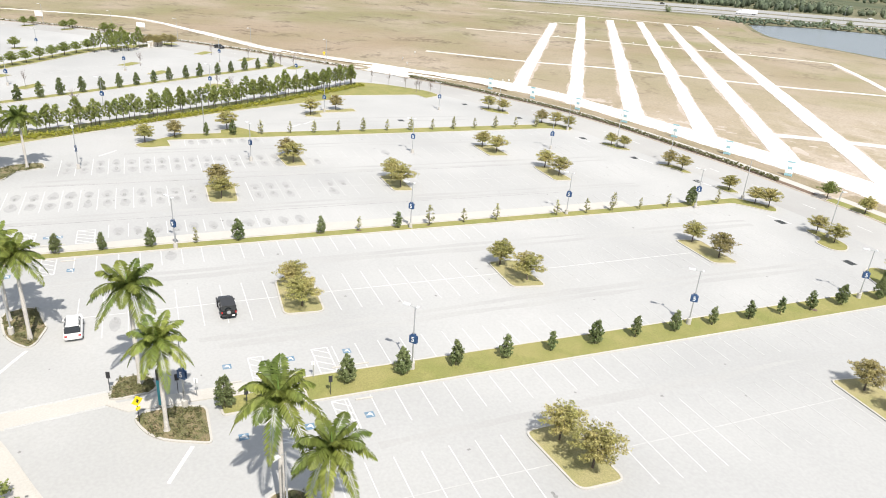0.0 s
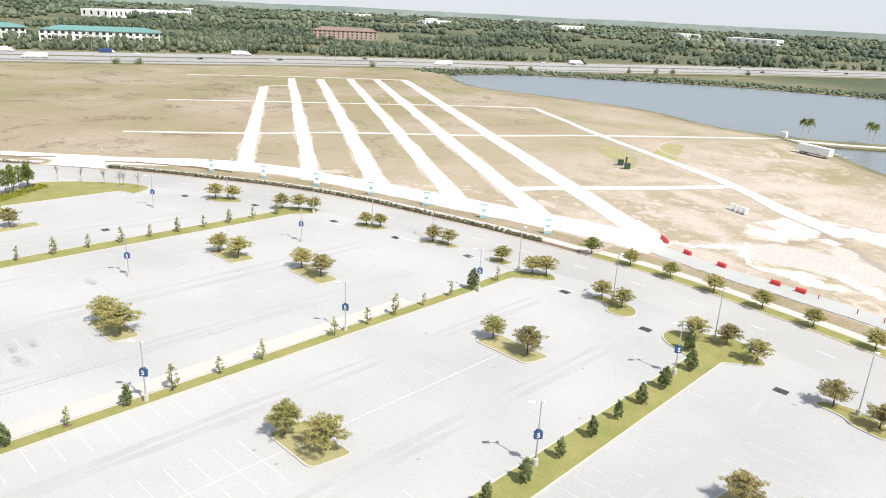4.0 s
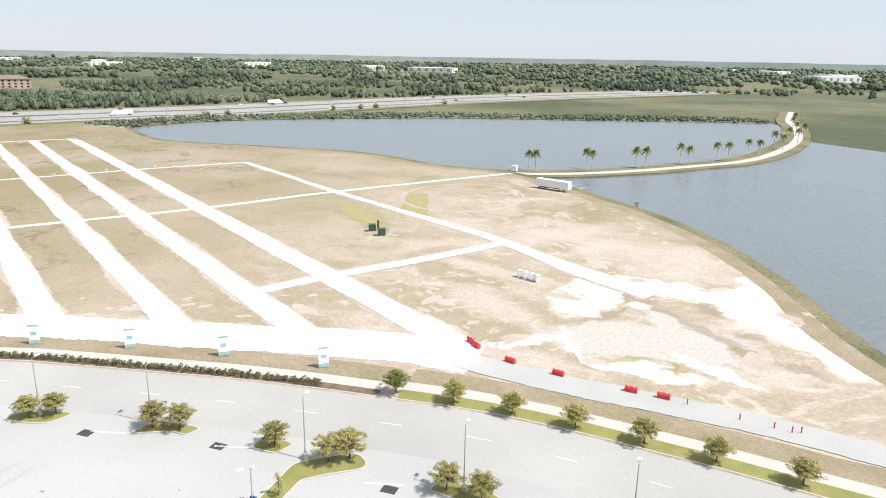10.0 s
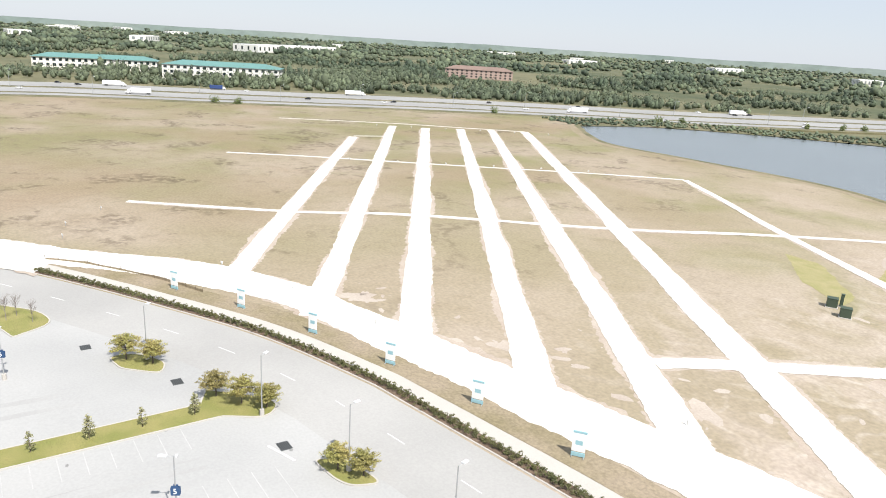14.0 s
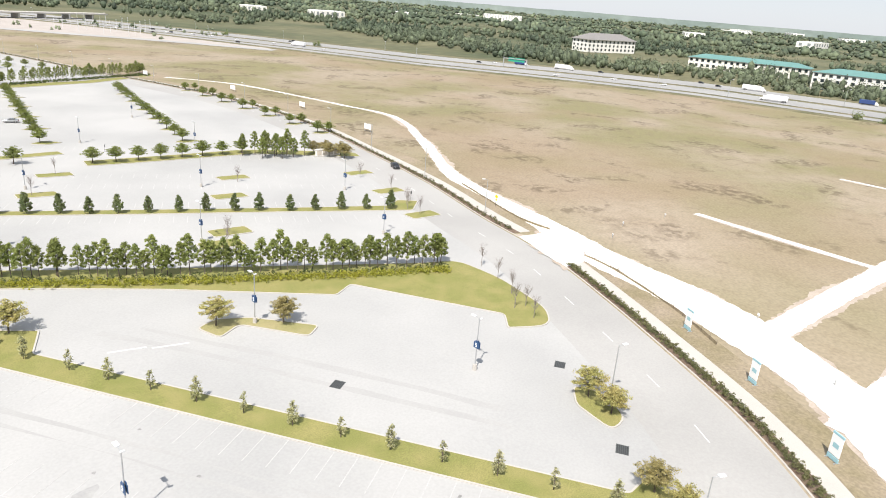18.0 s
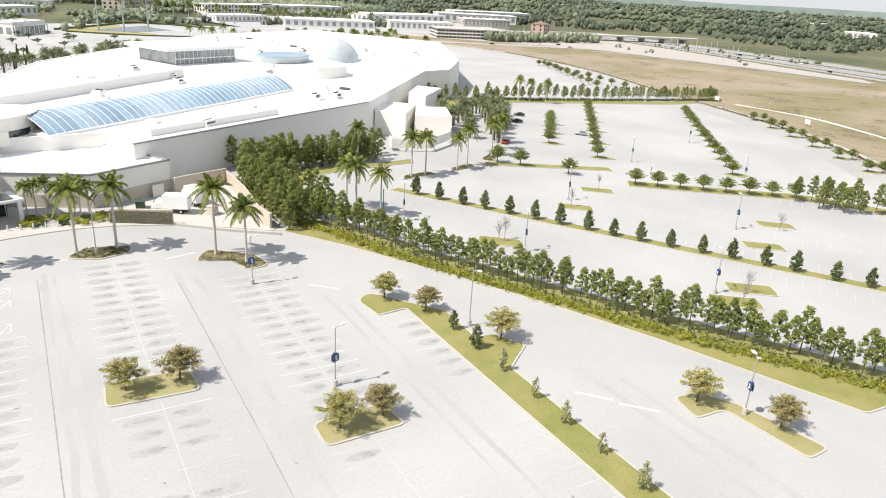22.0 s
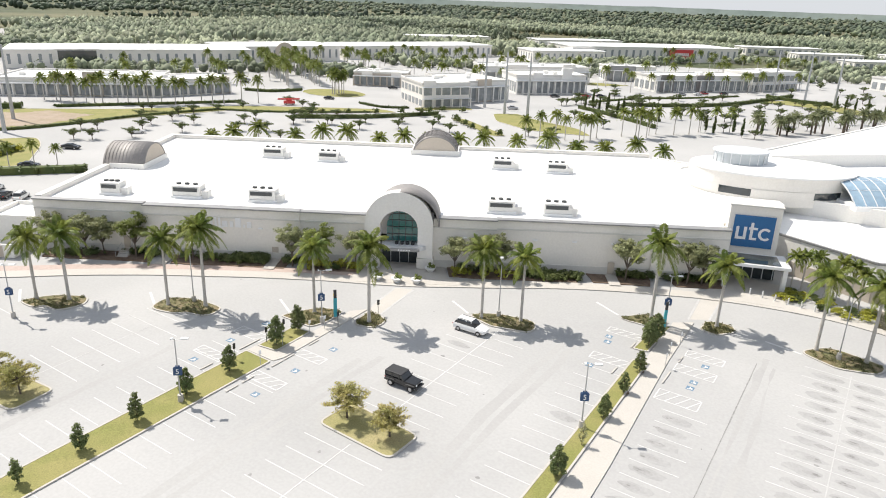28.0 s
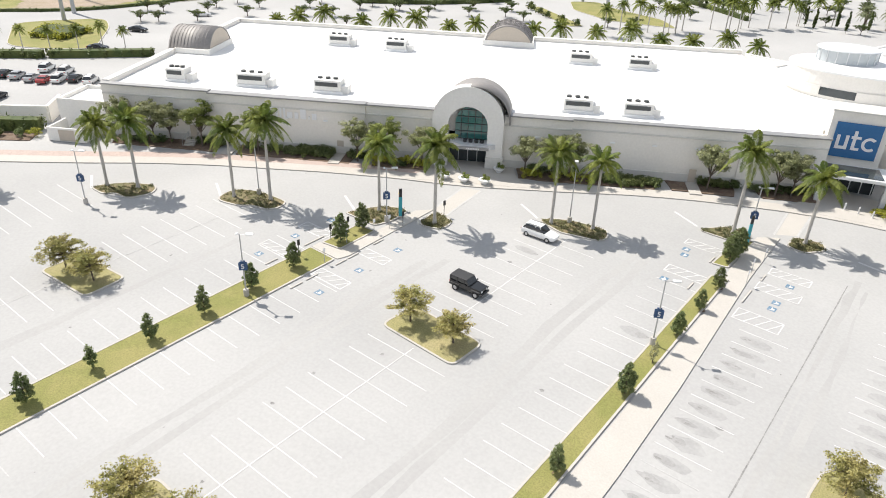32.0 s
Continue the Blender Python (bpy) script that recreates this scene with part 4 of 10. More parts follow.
for x0, x1, y in near_lines[:210]:
    worn = 0 if (y > -26 and x0 < 40) or y > 8 else 1
    key = round(x1 - x0, 1) + 0.001 * worn
    if key not in line_mesh:
        line_mesh[key] = from_bm("bay_line", boxes([(-key / 2, key / 2, -0.05, 0.05, 0, 0.012)]), PAINT if worn < 1 else WORN)
    part("bay_line", line_mesh[key], None, marks, m=Matrix.Translation(((x0 + x1) / 2, y, 0.002)))
rest = boxes([(x0, x1, y - 0.06, y + 0.06, 0.002, 0.014) for x0, x1, y in near_lines[210:] + far_lines])
tagged(part("distant_bay_lines", rest, WORN, marks), kind="stuff")
for x, y0, y1 in ((20.4, -56, 6), (20.5, 11.5, 37), (62.4, -52, 11), (62.5, 17, 54), (81.1, -46, -5), (81, 1, 42), (-18.2, -45, -13), (-18.2, -7, 10)):
    part("centre_line", boxes([(x - 0.06, x + 0.06, y0, y1, 0.015, 0.02)]), PAINT if y1 > 0 and 0 < x < 40 else WORN, marks)
# Lines across the far car park, along its slanted rows.
u_e, v_e = Vector((0.545, -0.838, 0)), Vector((0.838, 0.545, 0))
slant = bmesh.new()
for off in (-6, 6, 24, 36, 60, 72):
    for k in range(44):
        c = Vector((127, 80, 0)) + u_e * (k * 2.74 + 2) + v_e * off
        box(slant, -2.5, 2.5, -0.07, 0.07, 0.004, 0.016, Matrix.Translation(c) @ Matrix.Rotation(math.atan2(v_e.y, v_e.x), 4, "Z"))
tagged(part("slanted_bay_lines", slant, WORN, marks), kind="stuff")


def hatch(x0, x1, y0, y1, n=4):
    """A hatched access aisle: a painted frame with slanted bars."""
    bm = boxes([(x0, x1, y0 - 0.07, y0 + 0.07, 0.004, 0.018), (x0, x1, y1 - 0.07, y1 + 0.07, 0.004, 0.018), (x0 - 0.07, x0 + 0.07, y0, y1, 0.006, 0.019), (x1 - 0.07, x1 + 0.07, y0, y1, 0.006, 0.019)])
    for k in range(n):
        a, b = Vector((x0 + (x1 - x0) * k / n, y0, 0.012)), Vector((x0 + (x1 - x0) * (k + 1) / n, y1, 0.012))
        d = b - a
        box(bm, 0, d.length, -0.07, 0.07, -0.004, 0.008, Matrix.Translation(a) @ Matrix.Rotation(math.atan2(d.y, d.x), 4, "Z"))
    part("hatched_aisle", bm, PAINT, marks, "white hatched access aisle")


for x0, x1, y0, y1 in ((1.9, 6.9, 8.6, 10.4), (1.9, 6.9, 15.8, 17.4), (-8.3, -3.3, 8.9, 10.6), (-8.3, -3.3, 15.4, 17.2), (33.4, 38.6, 38.2, 40.0), (32.6, 37.6, 46.6, 48.2), (43.4, 48.4, 33.8, 36.2), (43.4, 48.4, 41.6, 43.6), (43.6, 48.4, 46.2, 48.0)):
    hatch(x0, x1, y0, y1)
for x, y in ((5.6, 6.6), (5.6, 13), (5.8, 19.7), (-6.4, 7.5), (-6.6, 13.5), (-6.4, 19.6), (34.3, 36.3), (33.9, 43.6), (33.5, 45.2), (46.4, 38.5), (46.4, 40.1), (46.6, 44.9)):
    sq = part("blue_square", boxes([(x - 0.46, x + 0.46, y - 0.46, y + 0.46, 0.004, 0.016)]), BLUE_PAINT, marks, "blue painted access square")
    icon = boxes([(x - 0.08, x + 0.05, y - 0.3, y + 0.35, 0.018, 0.024), (x - 0.3, x - 0.08, y - 0.3, y - 0.18, 0.018, 0.024)])
    r = bmesh.ops.create_circle(icon, segments=14, radius=0.2, cap_ends=True)
    bmesh.ops.translate(icon, vec=(x + 0.12, y - 0.05, 0.02), verts=r["verts"])
    part("wheel_mark", icon, PAINT, sq, "white wheelchair mark")
# Storm drains set flush into the surface.
for x, y in ((28.9, -85.2), (10.9, -81.8), (-11.6, -77.8), (-29.9, -69.9), (53.3, -86.1), (71.6, -82.6), (89.5, -79.5), (112.0, -72.6), (129.6, -63.4), (112.0, -37.0)):
    g = thing("storm_drain", Matrix.Translation((x, y, 0.0)), "dark iron storm drain grate in the asphalt", "drain", "storm drains")
    part("drain_frame", boxes([(-0.95, 0.95, -0.75, 0.75, 0.002, 0.012)]), DARK, g)
    for k in range(6):
        part("bar", boxes([(-0.85, 0.85, -0.62 + k * 0.23, -0.54 + k * 0.23, 0.012, 0.03)]), BLACK, g)


def blot(bm, x, y, r, rnd, stretch=1.0, z=0.003):
    bm.faces.new([bm.verts.new((x + stretch * r * rnd.uniform(0.5, 1.1) * math.cos(a * 0.785), y + r * rnd.uniform(0.5, 1.1) * math.sin(a * 0.785), z)) for a in range(8)])


# Worn bay floors, smudges and oil stains under where engines stand, tyre-worn lanes along the aisles.
def smear(bm, x, y, long, wide, rnd, z):
    """A frayed oval, longer across the row."""
    bm.faces.new([bm.verts.new((x + long * rnd.uniform(0.8, 1.12) * math.cos(a * 0.5236), y + wide * rnd.uniform(0.8, 1.12) * math.sin(a * 0.5236), z)) for a in range(12)])


rnd = random.Random(61)
wear_bm, smudge_bm, spots_bm = bmesh.new(), bmesh.new(), bmesh.new()
for x0, x1, y in near_lines:
    east = x0 > 44
    mid = (x0 + x1) / 2
    used_much = (1.0 if y > 2 else 0.3 if y > -8 else 0.04) if east else 0.03
    double = x1 - x0 > 6
    heads = ((mid - 1.5, -1), (mid + 1.5, 1)) if double else (((x1 - 1.4, -1),) if x1 in (7.0, 38.7, 99.0) else ((x0 + 1.4, 1),))
    for hx, way in heads:
        if rnd.random() < used_much:
            cy = y - 1.37 + rnd.gauss(0, 0.08)
            smear(wear_bm, hx + way * 0.9, cy, rnd.uniform(1.7, 2.2), rnd.uniform(0.7, 0.95), rnd, 0.003 + rnd.random() * 0.0008)
            smear(smudge_bm, hx + way * 0.2 + rnd.gauss(0, 0.2), cy, rnd.uniform(0.7, 1.2), rnd.uniform(0.3, 0.5), rnd, 0.0042 + rnd.random() * 0.0008)
            for _ in range(rnd.randint(1, 3)):
                blot(spots_bm, hx + rnd.gauss(0, 0.3), cy + rnd.gauss(0, 0.14), rnd.uniform(0.08, 0.24), rnd, rnd.uniform(1.4, 2.8), 0.0054 + rnd.random() * 0.001)
for _ in range(90):
    blot(spots_bm, rnd.uniform(-30, 100), rnd.uniform(-80, 40), rnd.uniform(0.1, 0.35), rnd, rnd.uniform(0.6, 1.6))
tagged(part("worn_bay_floors", wear_bm, BAY_WEAR, marks, "greyer worn asphalt in the bays"), kind="stuff")
tagged(part("bay_smudges", smudge_bm, BAY_SMUDGE, marks, "dark smudges at the bay heads"), kind="stuff")
tagged(part("oil_stains", spots_bm, STAIN, marks, "dark oil stains in the bays"), kind="stuff")
for x, y0, y1, w in ((52.8, -70, 52, 0.5), (54.6, -70, 50, 0.35), (29.2, -78, 40, 0.5), (31.0, -78, 40, 0.4), (10.4, -78, 20, 0.5), (12.4, -78, 22, 0.4), (71.0, -74, 46, 0.5), (73.4, -74, 44, 0.4), (89.4, -70, 30, 0.5), (91.6, -70, 26, 0.4), (-11, -78, 8, 0.5), (111.5, -60, -2, 0.6), (115, -58, -6, 0.6)):
    ln = smooth_line([(x, y0), (x + 0.4, (y0 + y1) / 2), (x - 0.3, y1)], 4.0)
    part("tyre_lane", ribbon("tyre_lane", ln, -w, w, 0.0035, SEAM, 0.0, 0.5, int(x)), None, marks, "faint tyre-worn lane")
for x, y0, y1 in ((51.9, -50, 50), (70.3, -60, 42)):
    ln = smooth_line([(x, y0), (x + 0.2, 0), (x, y1)], 1.5)
    part("pavement_seam", ribbon("pavement_seam", ln, -0.06, 0.06, 0.005, STAIN, 0.0, 0.05, int(x)), None, marks, "dark open seam in the asphalt")

# ---- the shopping centre ----
MALL_TURN = 31.0
MALL = Matrix.Translation((-58.2, 16.4, 0)) @ Matrix.Rotation(radians(MALL_TURN), 4, "Z")
MALL_LONG, MALL_DEEP = 116.3, 57.0


def at_mall(u, v, z=0.0):
    return MALL @ Vector((u, v, z))


def arch_wall(bm, w, r_out, spring_out, r_in, spring_in, y0, y1, n=20):
    """A flat wall with a rounded top, cut by a rounded opening, as thick as y0 to y1."""
    out, inn = [], []
    for k in range(n + 1):
        a = math.pi * (1 - k / n)
        out.append((r_out * math.cos(a), spring_out + r_out * math.sin(a)))
        inn.append((r_in * math.cos(a), spring_in + r_in * math.sin(a)))
    out = [(-w, 0)] + out + [(w, 0)]
    inn = [(-r_in, 0)] + inn + [(r_in, 0)]
    rings = [[bm.verts.new((x, y, z)) for x, z in loop] for loop, y in ((out, y0), (inn, y0), (inn, y1), (out, y1))]
    for a, b in ((0, 1), (1, 2), (2, 3), (3, 0)):
        for i in range(len(out) - 1):
            bm.faces.new((rings[a][i], rings[a][i + 1], rings[b][i + 1], rings[b][i]))
    return bm


def vault(bm, r, spring, y0, y1, thick=0.25, n=24):
    """A half-round barrel roof along y."""
    loops = []
    for y in (y0, y1):
        for rr in (r, r - thick):
            loops.append([bm.verts.new((rr * math.cos(math.pi * (1 - k / n)), y, spring + rr * math.sin(math.pi * (1 - k / n)))) for k in range(n + 1)])
    a, b, c, d = loops
    for p, q in ((a, c), (d, b), (b, a), (c, d)):
        for i in range(n):
            bm.faces.new((p[i], p[i + 1], q[i + 1], q[i]))
    return bm


store = thing("department_store", MALL, "long low cream stucco department store with a white roof", "building")
# Front wall in bays that step in and out, with base course, frieze and cap.
bays = [(0.0, 18.9, 0.0, 8.75), (18.9, 45.3, -0.35, 8.6), (45.3, 56.35, 0.0, 8.5), (67.65, 78.2, -0.35, 8.55), (78.2, 104, 0.0, 8.65), (104, 116.3, -0.35, 8.65)]
for a, b, off, top in bays:
    part("front_wall", boxes([(a, b, off, 0.9, 0.0, top)]), WALL, store)
    part("base_course", boxes([(a, b, off - 0.1, off - 0.002, 0.0, 1.3)]), TRIM, store)
    part("frieze", boxes([(a, b, off - 0.14, off - 0.002, top - 1.6, top - 1.35)]), TRIM, store)
    part("cornice", boxes([(a - 0.05, b + 0.05, off - 0.3, 1.0, top, top + 0.22)]), CAP, store)
    for k in range(1, max(2, int((b - a) / 6))):
        x = a + (b - a) * k / max(2, int((b - a) / 6))
        part("wall_light", boxes([(x - 0.35, x + 0.35, off - 0.34, off - 0.003, 5.4, 5.6)]), SIGN_WHITE, store, "small white wall light")
part("front_wall", boxes([(56.35, 67.65, 1.2, 1.9, 5.0, 9.0)]), WALL, store)
part("side_wall", boxes([(0.0, 0.9, 0.95, MALL_DEEP, 0.0, 9.0)]), WALL, store)
part("side_wall", boxes([(MALL_LONG - 0.9, MALL_LONG, 0.95, MALL_DEEP, 0.0, 8.36)]), WALL, store)
part("rear_wall", boxes([(0.0, MALL_LONG, MALL_DEEP, MALL_DEEP + 0.9, 0.0, 9.0)]), WALL, store)
part("parapet_cap", boxes([(-0.2, 1.0, 1.05, MALL_DEEP + 1.0, 9.0, 9.2), (1.05, MALL_LONG, MALL_DEEP - 0.1, MALL_DEEP + 1.1, 9.0, 9.2)]), TRIM, store)
part("roof", boxes([(0.92, MALL_LONG - 0.92, 0.92, MALL_DEEP - 0.02, 7.6, 8.35)]), ROOF, store, "bright white membrane roof")
# Arched entrance.
porch = part("entrance_arch", arch_wall(bmesh.new(), 5.65, 5.65, 7.4, 3.15, 6.75, -1.5, 0.3), WALL_WHITE, store, "tall rounded entrance arch", Matrix.Translation((62, 0, 0)))
part("pier_base", boxes([(-5.85, -3.05, -1.75, 0.3, 0, 1.9)], 0.05), TRIM, porch)
part("pier_base", boxes([(3.05, 5.85, -1.75, 0.3, 0, 1.9)], 0.05), TRIM, porch)
part("barrel_roof", vault(bmesh.new(), 5.72, 7.4, -1.35, 4.2), SLATE, store, "grey ribbed barrel roof", Matrix.Translation((63, 0, 0)), smooth=True)
for x in (-5.5, 5.1):
    part("roof_cheek", boxes([(x, x + 0.4, 0.31, 4.1, 7.0, 8.9)]), WALL_WHITE, store, m=Matrix.Translation((63, 0, 0)))
end = bmesh.new()
end.faces.new([end.verts.new((5.6 * math.cos(math.pi * k / 24), 4.1, 7.4 + 5.6 * math.sin(math.pi * k / 24))) for k in range(25)])
part("gable_wall", end, WALL_WHITE, store, m=Matrix.Translation((63, 0, 0)))
win = bmesh.new()
win.faces.new([win.verts.new((3.14 * math.cos(math.pi * k / 24), 0.0, 6.75 + 3.14 * math.sin(math.pi * k / 24))) for k in range(25)] + [win.verts.new((-3.14, 0.0, 4.3)), win.verts.new((3.14, 0.0, 4.3))])
window = part("arched_window", win, GREEN_GLASS, store, "green tinted arched window", Matrix.Translation((63, 0.1, 0)))
for k in range(-2, 3):
    part("mullion", boxes([(k * 1.1 - 0.05, k * 1.1 + 0.05, -0.12, -0.01, 4.3, 6.75 + math.sqrt(3.08 ** 2 - (k * 1.1) ** 2))]), DARK, window)
for z in (5.5, 6.75, 7.9, 9.0):
    w = math.sqrt(max(3.08 ** 2 - max(z - 6.75, 0) ** 2, 0.1))
    part("transom", boxes([(-w, w, -0.14, -0.015, z - 0.05, z + 0.05)]), DARK, window)
can = bmesh.new()
bmesh.ops.create_cone(can, cap_ends=True, segments=40, radius1=3.9, radius2=3.9, depth=0.75)
bmesh.ops.transform(can, matrix=Matrix.Translation((0, -0.6, 3.75)) @ Matrix.Diagonal((1, 0.55, 1, 1)), verts=can.verts)
canopy = part("canopy", can, FRAME, store, "curved white canopy over the doors", Matrix.Translation((63, 0, 0)))
part("canopy_band", boxes([(-2.6, 2.6, -3.02, -2.9, 3.5, 3.95)]), CAP, canopy)
part("canopy_lettering", boxes([(-0.9 + k * 0.26, -0.74 + k * 0.26, -3.08, -3.03, 3.6, 3.84) for k in range(8)]), SIGN_WHITE, canopy, "small white raised bars")
for k in range(4):
    part("canopy_light", tubes([((-1.35 + k * 0.9, -1.2, 4.13), (-1.35 + k * 0.9, -1.2, 4.6), 0.3, 0.34)], 12), BLACK, canopy)
part("door_recess", boxes([(58.9, 65.1, 1.0, 1.15, 0.0, 3.3)]), DARK_GLASS, store, "dark glass doors in deep shade")
for k in range(5):
    part("door_frame", boxes([(58.95 + k * 1.52 - 0.06, 58.95 + k * 1.52 + 0.06, 0.9, 0.99, 0.0, 3.3)]), STEEL, store)
# Shop name: raised white bars in the size of the letters.
name_rows = []
for k, (w, h) in enumerate(((1.5, 1.9), (0.4, 1.5), (0.35, 1.9), (0.35, 1.9), (1.0, 1.2), (0.7, 1.2), (1.1, 1.9), (0.3, 0.6), (0.9, 1.2))):
    x = 28.6 + sum((1.85, 0.75, 0.7, 0.7, 1.35, 1.05, 1.45, 0.65)[:k]) * 0.92
    name_rows.append((x, x + w * 0.85, -0.52, -0.36, 5.5, 5.5 + h * 0.85))
for row in name_rows:
    part("name_bar", boxes([row], 0.03), SIGN_WHITE, store, "raised white bar on the wall")
# Barrel roofs over the other two entrances.
for m, y0, y1 in ((MALL @ Matrix.Translation((0, 30, 0)) @ Matrix.Rotation(radians(-90), 4, "Z"), -0.5, 8.0), (MALL @ Matrix.Translation((65.2, MALL_DEEP, 0)) @ Matrix.Rotation(radians(180), 4, "Z"), -1.0, 7.5)):
    rel = MALL.inverted() @ m
    part("barrel_roof", vault(bmesh.new(), 5.6, 7.2, y0, y1), SLATE, store, "grey ribbed barrel roof", rel, smooth=True)
    for y in (y0 + 0.1, y1 - 0.1):
        end = bmesh.new()
        end.faces.new([end.verts.new((5.4 * math.cos(math.pi * k / 24), y, 7.2 + 5.4 * math.sin(math.pi * k / 24))) for k in range(25)])
        part("gable_wall", end, WALL_TAN if y > 0 else WALL_WHITE, store, m=rel)
    part("gable_base", boxes([(-5.65, 5.65, y1 - 0.06, y1 + 0.12, 8.36, 9.5)]), WALL_WHITE, store, m=rel)
    for x in (-5.5, 5.2):
        part("roof_cheek", boxes([(x, x + 0.3, 0.9, y1, 8.36, 9.4)]), WALL_WHITE, store, m=rel)
    for k in range(11):
        part("standing_seam", vault(bmesh.new(), 5.68, 7.2, y0 + 0.3 + k * 0.7, y0 + 0.36 + k * 0.7, 0.1, 16), SLATE, store, m=rel)


def roof_unit(u, v, z, w, d, h, m=None):
    """A packaged air handler: casing, curb, grille, fans."""
    t = thing("roof_unit", (m or MALL) @ Matrix.Translation((u, v, z)), "large white rooftop air handling unit with dark louvres", "air handler", "rooftop units")
    part("curb", boxes([(-w / 2 - 0.25, w / 2 + 0.25, -d / 2 - 0.2, d / 2 + 0.2, 0, 0.45)]), ROOF, t)
    part("casing", boxes([(-w / 2, w / 2, -d / 2, d / 2, 0.45, h)], 0.04), WALL_WHITE, t)
    part("louvre", boxes([(-w / 2 + 0.3, w / 2 - 0.5, -d / 2 - 0.06, -d / 2 - 0.005, h * 0.55, h * 0.86)]), DARK, t, "dark louvre")
    for k in range(3):
        part("fan_housing", tubes([((-w / 3 + k * w / 3.4, 0, h), (-w / 3 + k * w / 3.4, 0, h + 0.28), 0.42, 0.4)], 14), DARK, t, "dark fan housing")
    part("duct", boxes([(w / 2 + 0.01, w / 2 + 1.2, -d / 3, d / 3, 0.0, h * 0.6)], 0.03), WALL_WHITE, t)
    return t


for u, v, w in ((10.5, 7, 3.4), (24.0, 7, 5.0), (37.5, 6.5, 4.6), (79.0, 6.0, 4.6), (88.5, 6.0, 4.6), (30, 41, 4.4), (42.5, 39.5, 4.4), (80.5, 39, 4.4), (92, 37.5, 4.4)):
    roof_unit(u, v, 8.35, w, 2.8, 2.2)

# Sign tower at the second entrance.
SIGN = Matrix.Translation((40.5, 78.4, 0)) @ Matrix.Rotation(radians(19), 4, "Z")
tower = thing("sign_tower", SIGN, "cream entrance tower with a bright blue square sign", "sign tower")
part("shaft", boxes([(0, 8.0, 0, 4.5, 4.2, 12.5)]), WALL, tower)
part("shaft_cap", boxes([(-0.15, 8.15, -0.15, 4.65, 12.5, 12.75)]), TRIM, tower)
panel = part("sign_panel", boxes([(0.85, 7.15, -0.25, -0.01, 5.65, 11.0)]), SIGN_BRIGHT, tower, "bright blue square panel")
mark = boxes([(1.3, 1.75, -0.34, -0.26, 7.3, 9.1), (2.5, 2.95, -0.34, -0.26, 7.3, 9.1), (1.3, 2.95, -0.34, -0.26, 6.95, 7.4), (3.5, 3.95, -0.34, -0.26, 7.0, 9.9), (3.25, 4.6, -0.33, -0.27, 8.7, 9.1), (3.6, 4.6, -0.335, -0.265, 6.95, 7.35)])
part("sign_mark", mark, SIGN_WHITE, panel, "plain white raised strokes")
ring = bmesh.new()
for k in range(20):
    a0, a1 = radians(45 + 13.5 * k), radians(45 + 13.5 * (k + 1))
    vs = [ring.verts.new((5.85 + r * math.cos(a), -0.32, 8.05 + r * math.sin(a))) for a, r in ((a0, 1.08), (a1, 1.08), (a1, 0.65), (a0, 0.65))]
    ring.faces.new(vs)
part("sign_mark", ring, SIGN_WHITE, panel, "plain white raised stroke")
part("porch_roof", boxes([(-0.8, 9.6, -5.6, 0.5, 4.0, 4.45)]), FRAME, tower, "flat white porch roof")
part("porch_glazing", boxes([(0.6, 8.2, -5.0, -0.6, 4.47, 4.56)]), DARK_GLASS, tower)
for x in (-0.2, 8.6):
    part("porch_column", boxes([(x, x + 0.7, -5.2, -4.5, 0, 4.0)]), FRAME, tower)
part("porch_wall", boxes([(0, 8.6, 0.6, 1.0, 0, 4.0)]), DARK_GLASS, tower, "dark glazed doors under the porch")
for k in range(6):
    part("mullion", boxes([(0.3 + k * 1.6, 0.42 + k * 1.6, 0.5, 0.58, 0, 3.9)]), FRAME, tower)

# The mall behind and to the east: low white roofs, rotundas, a long glazed vault.
wings = thing("mall_wings", None, "sprawling white-roofed shopping mall with cream walls", "building")


def block(points, z, parent, wall=WALL_WHITE, roof=ROOF, cap=0.35, z0=-3.0):
    """A flat-roofed building on an outline: walls with a parapet and a sunk roof."""
    pts = oriented([tuple(p[:2]) for p in points])
    n = len(pts)
    inner = []
    for i in range(n):
        a, b, c = Vector(pts[i - 1]), Vector(pts[i]), Vector(pts[(i + 1) % n])
        d0, d1 = (b - a).normalized(), (c - b).normalized()
        nrm = Vector((-(d0.y + d1.y), d0.x + d1.x)).normalized()
        inner.append(b + nrm * 0.5 / max(0.35, nrm.dot(Vector((-d0.y, d0.x)))))
    v = [(x, y, z0) for x, y in pts] + [(x, y, z) for x, y in pts] + [(p.x, p.y, z) for p in inner] + [(p.x, p.y, z - cap) for p in inner]
    fc = []
    for i in range(n):
        j = (i + 1) % n
        fc += [(i + k * n, j + k * n, j + (k + 1) * n, i + (k + 1) * n) for k in range(3)]
    part("wall", mesh_from("wall", v, fc, wall), None, parent)
    part("roof", slab("roof", [(p.x, p.y) for p in inner], z - cap, roof), None, parent, "white membrane roof")


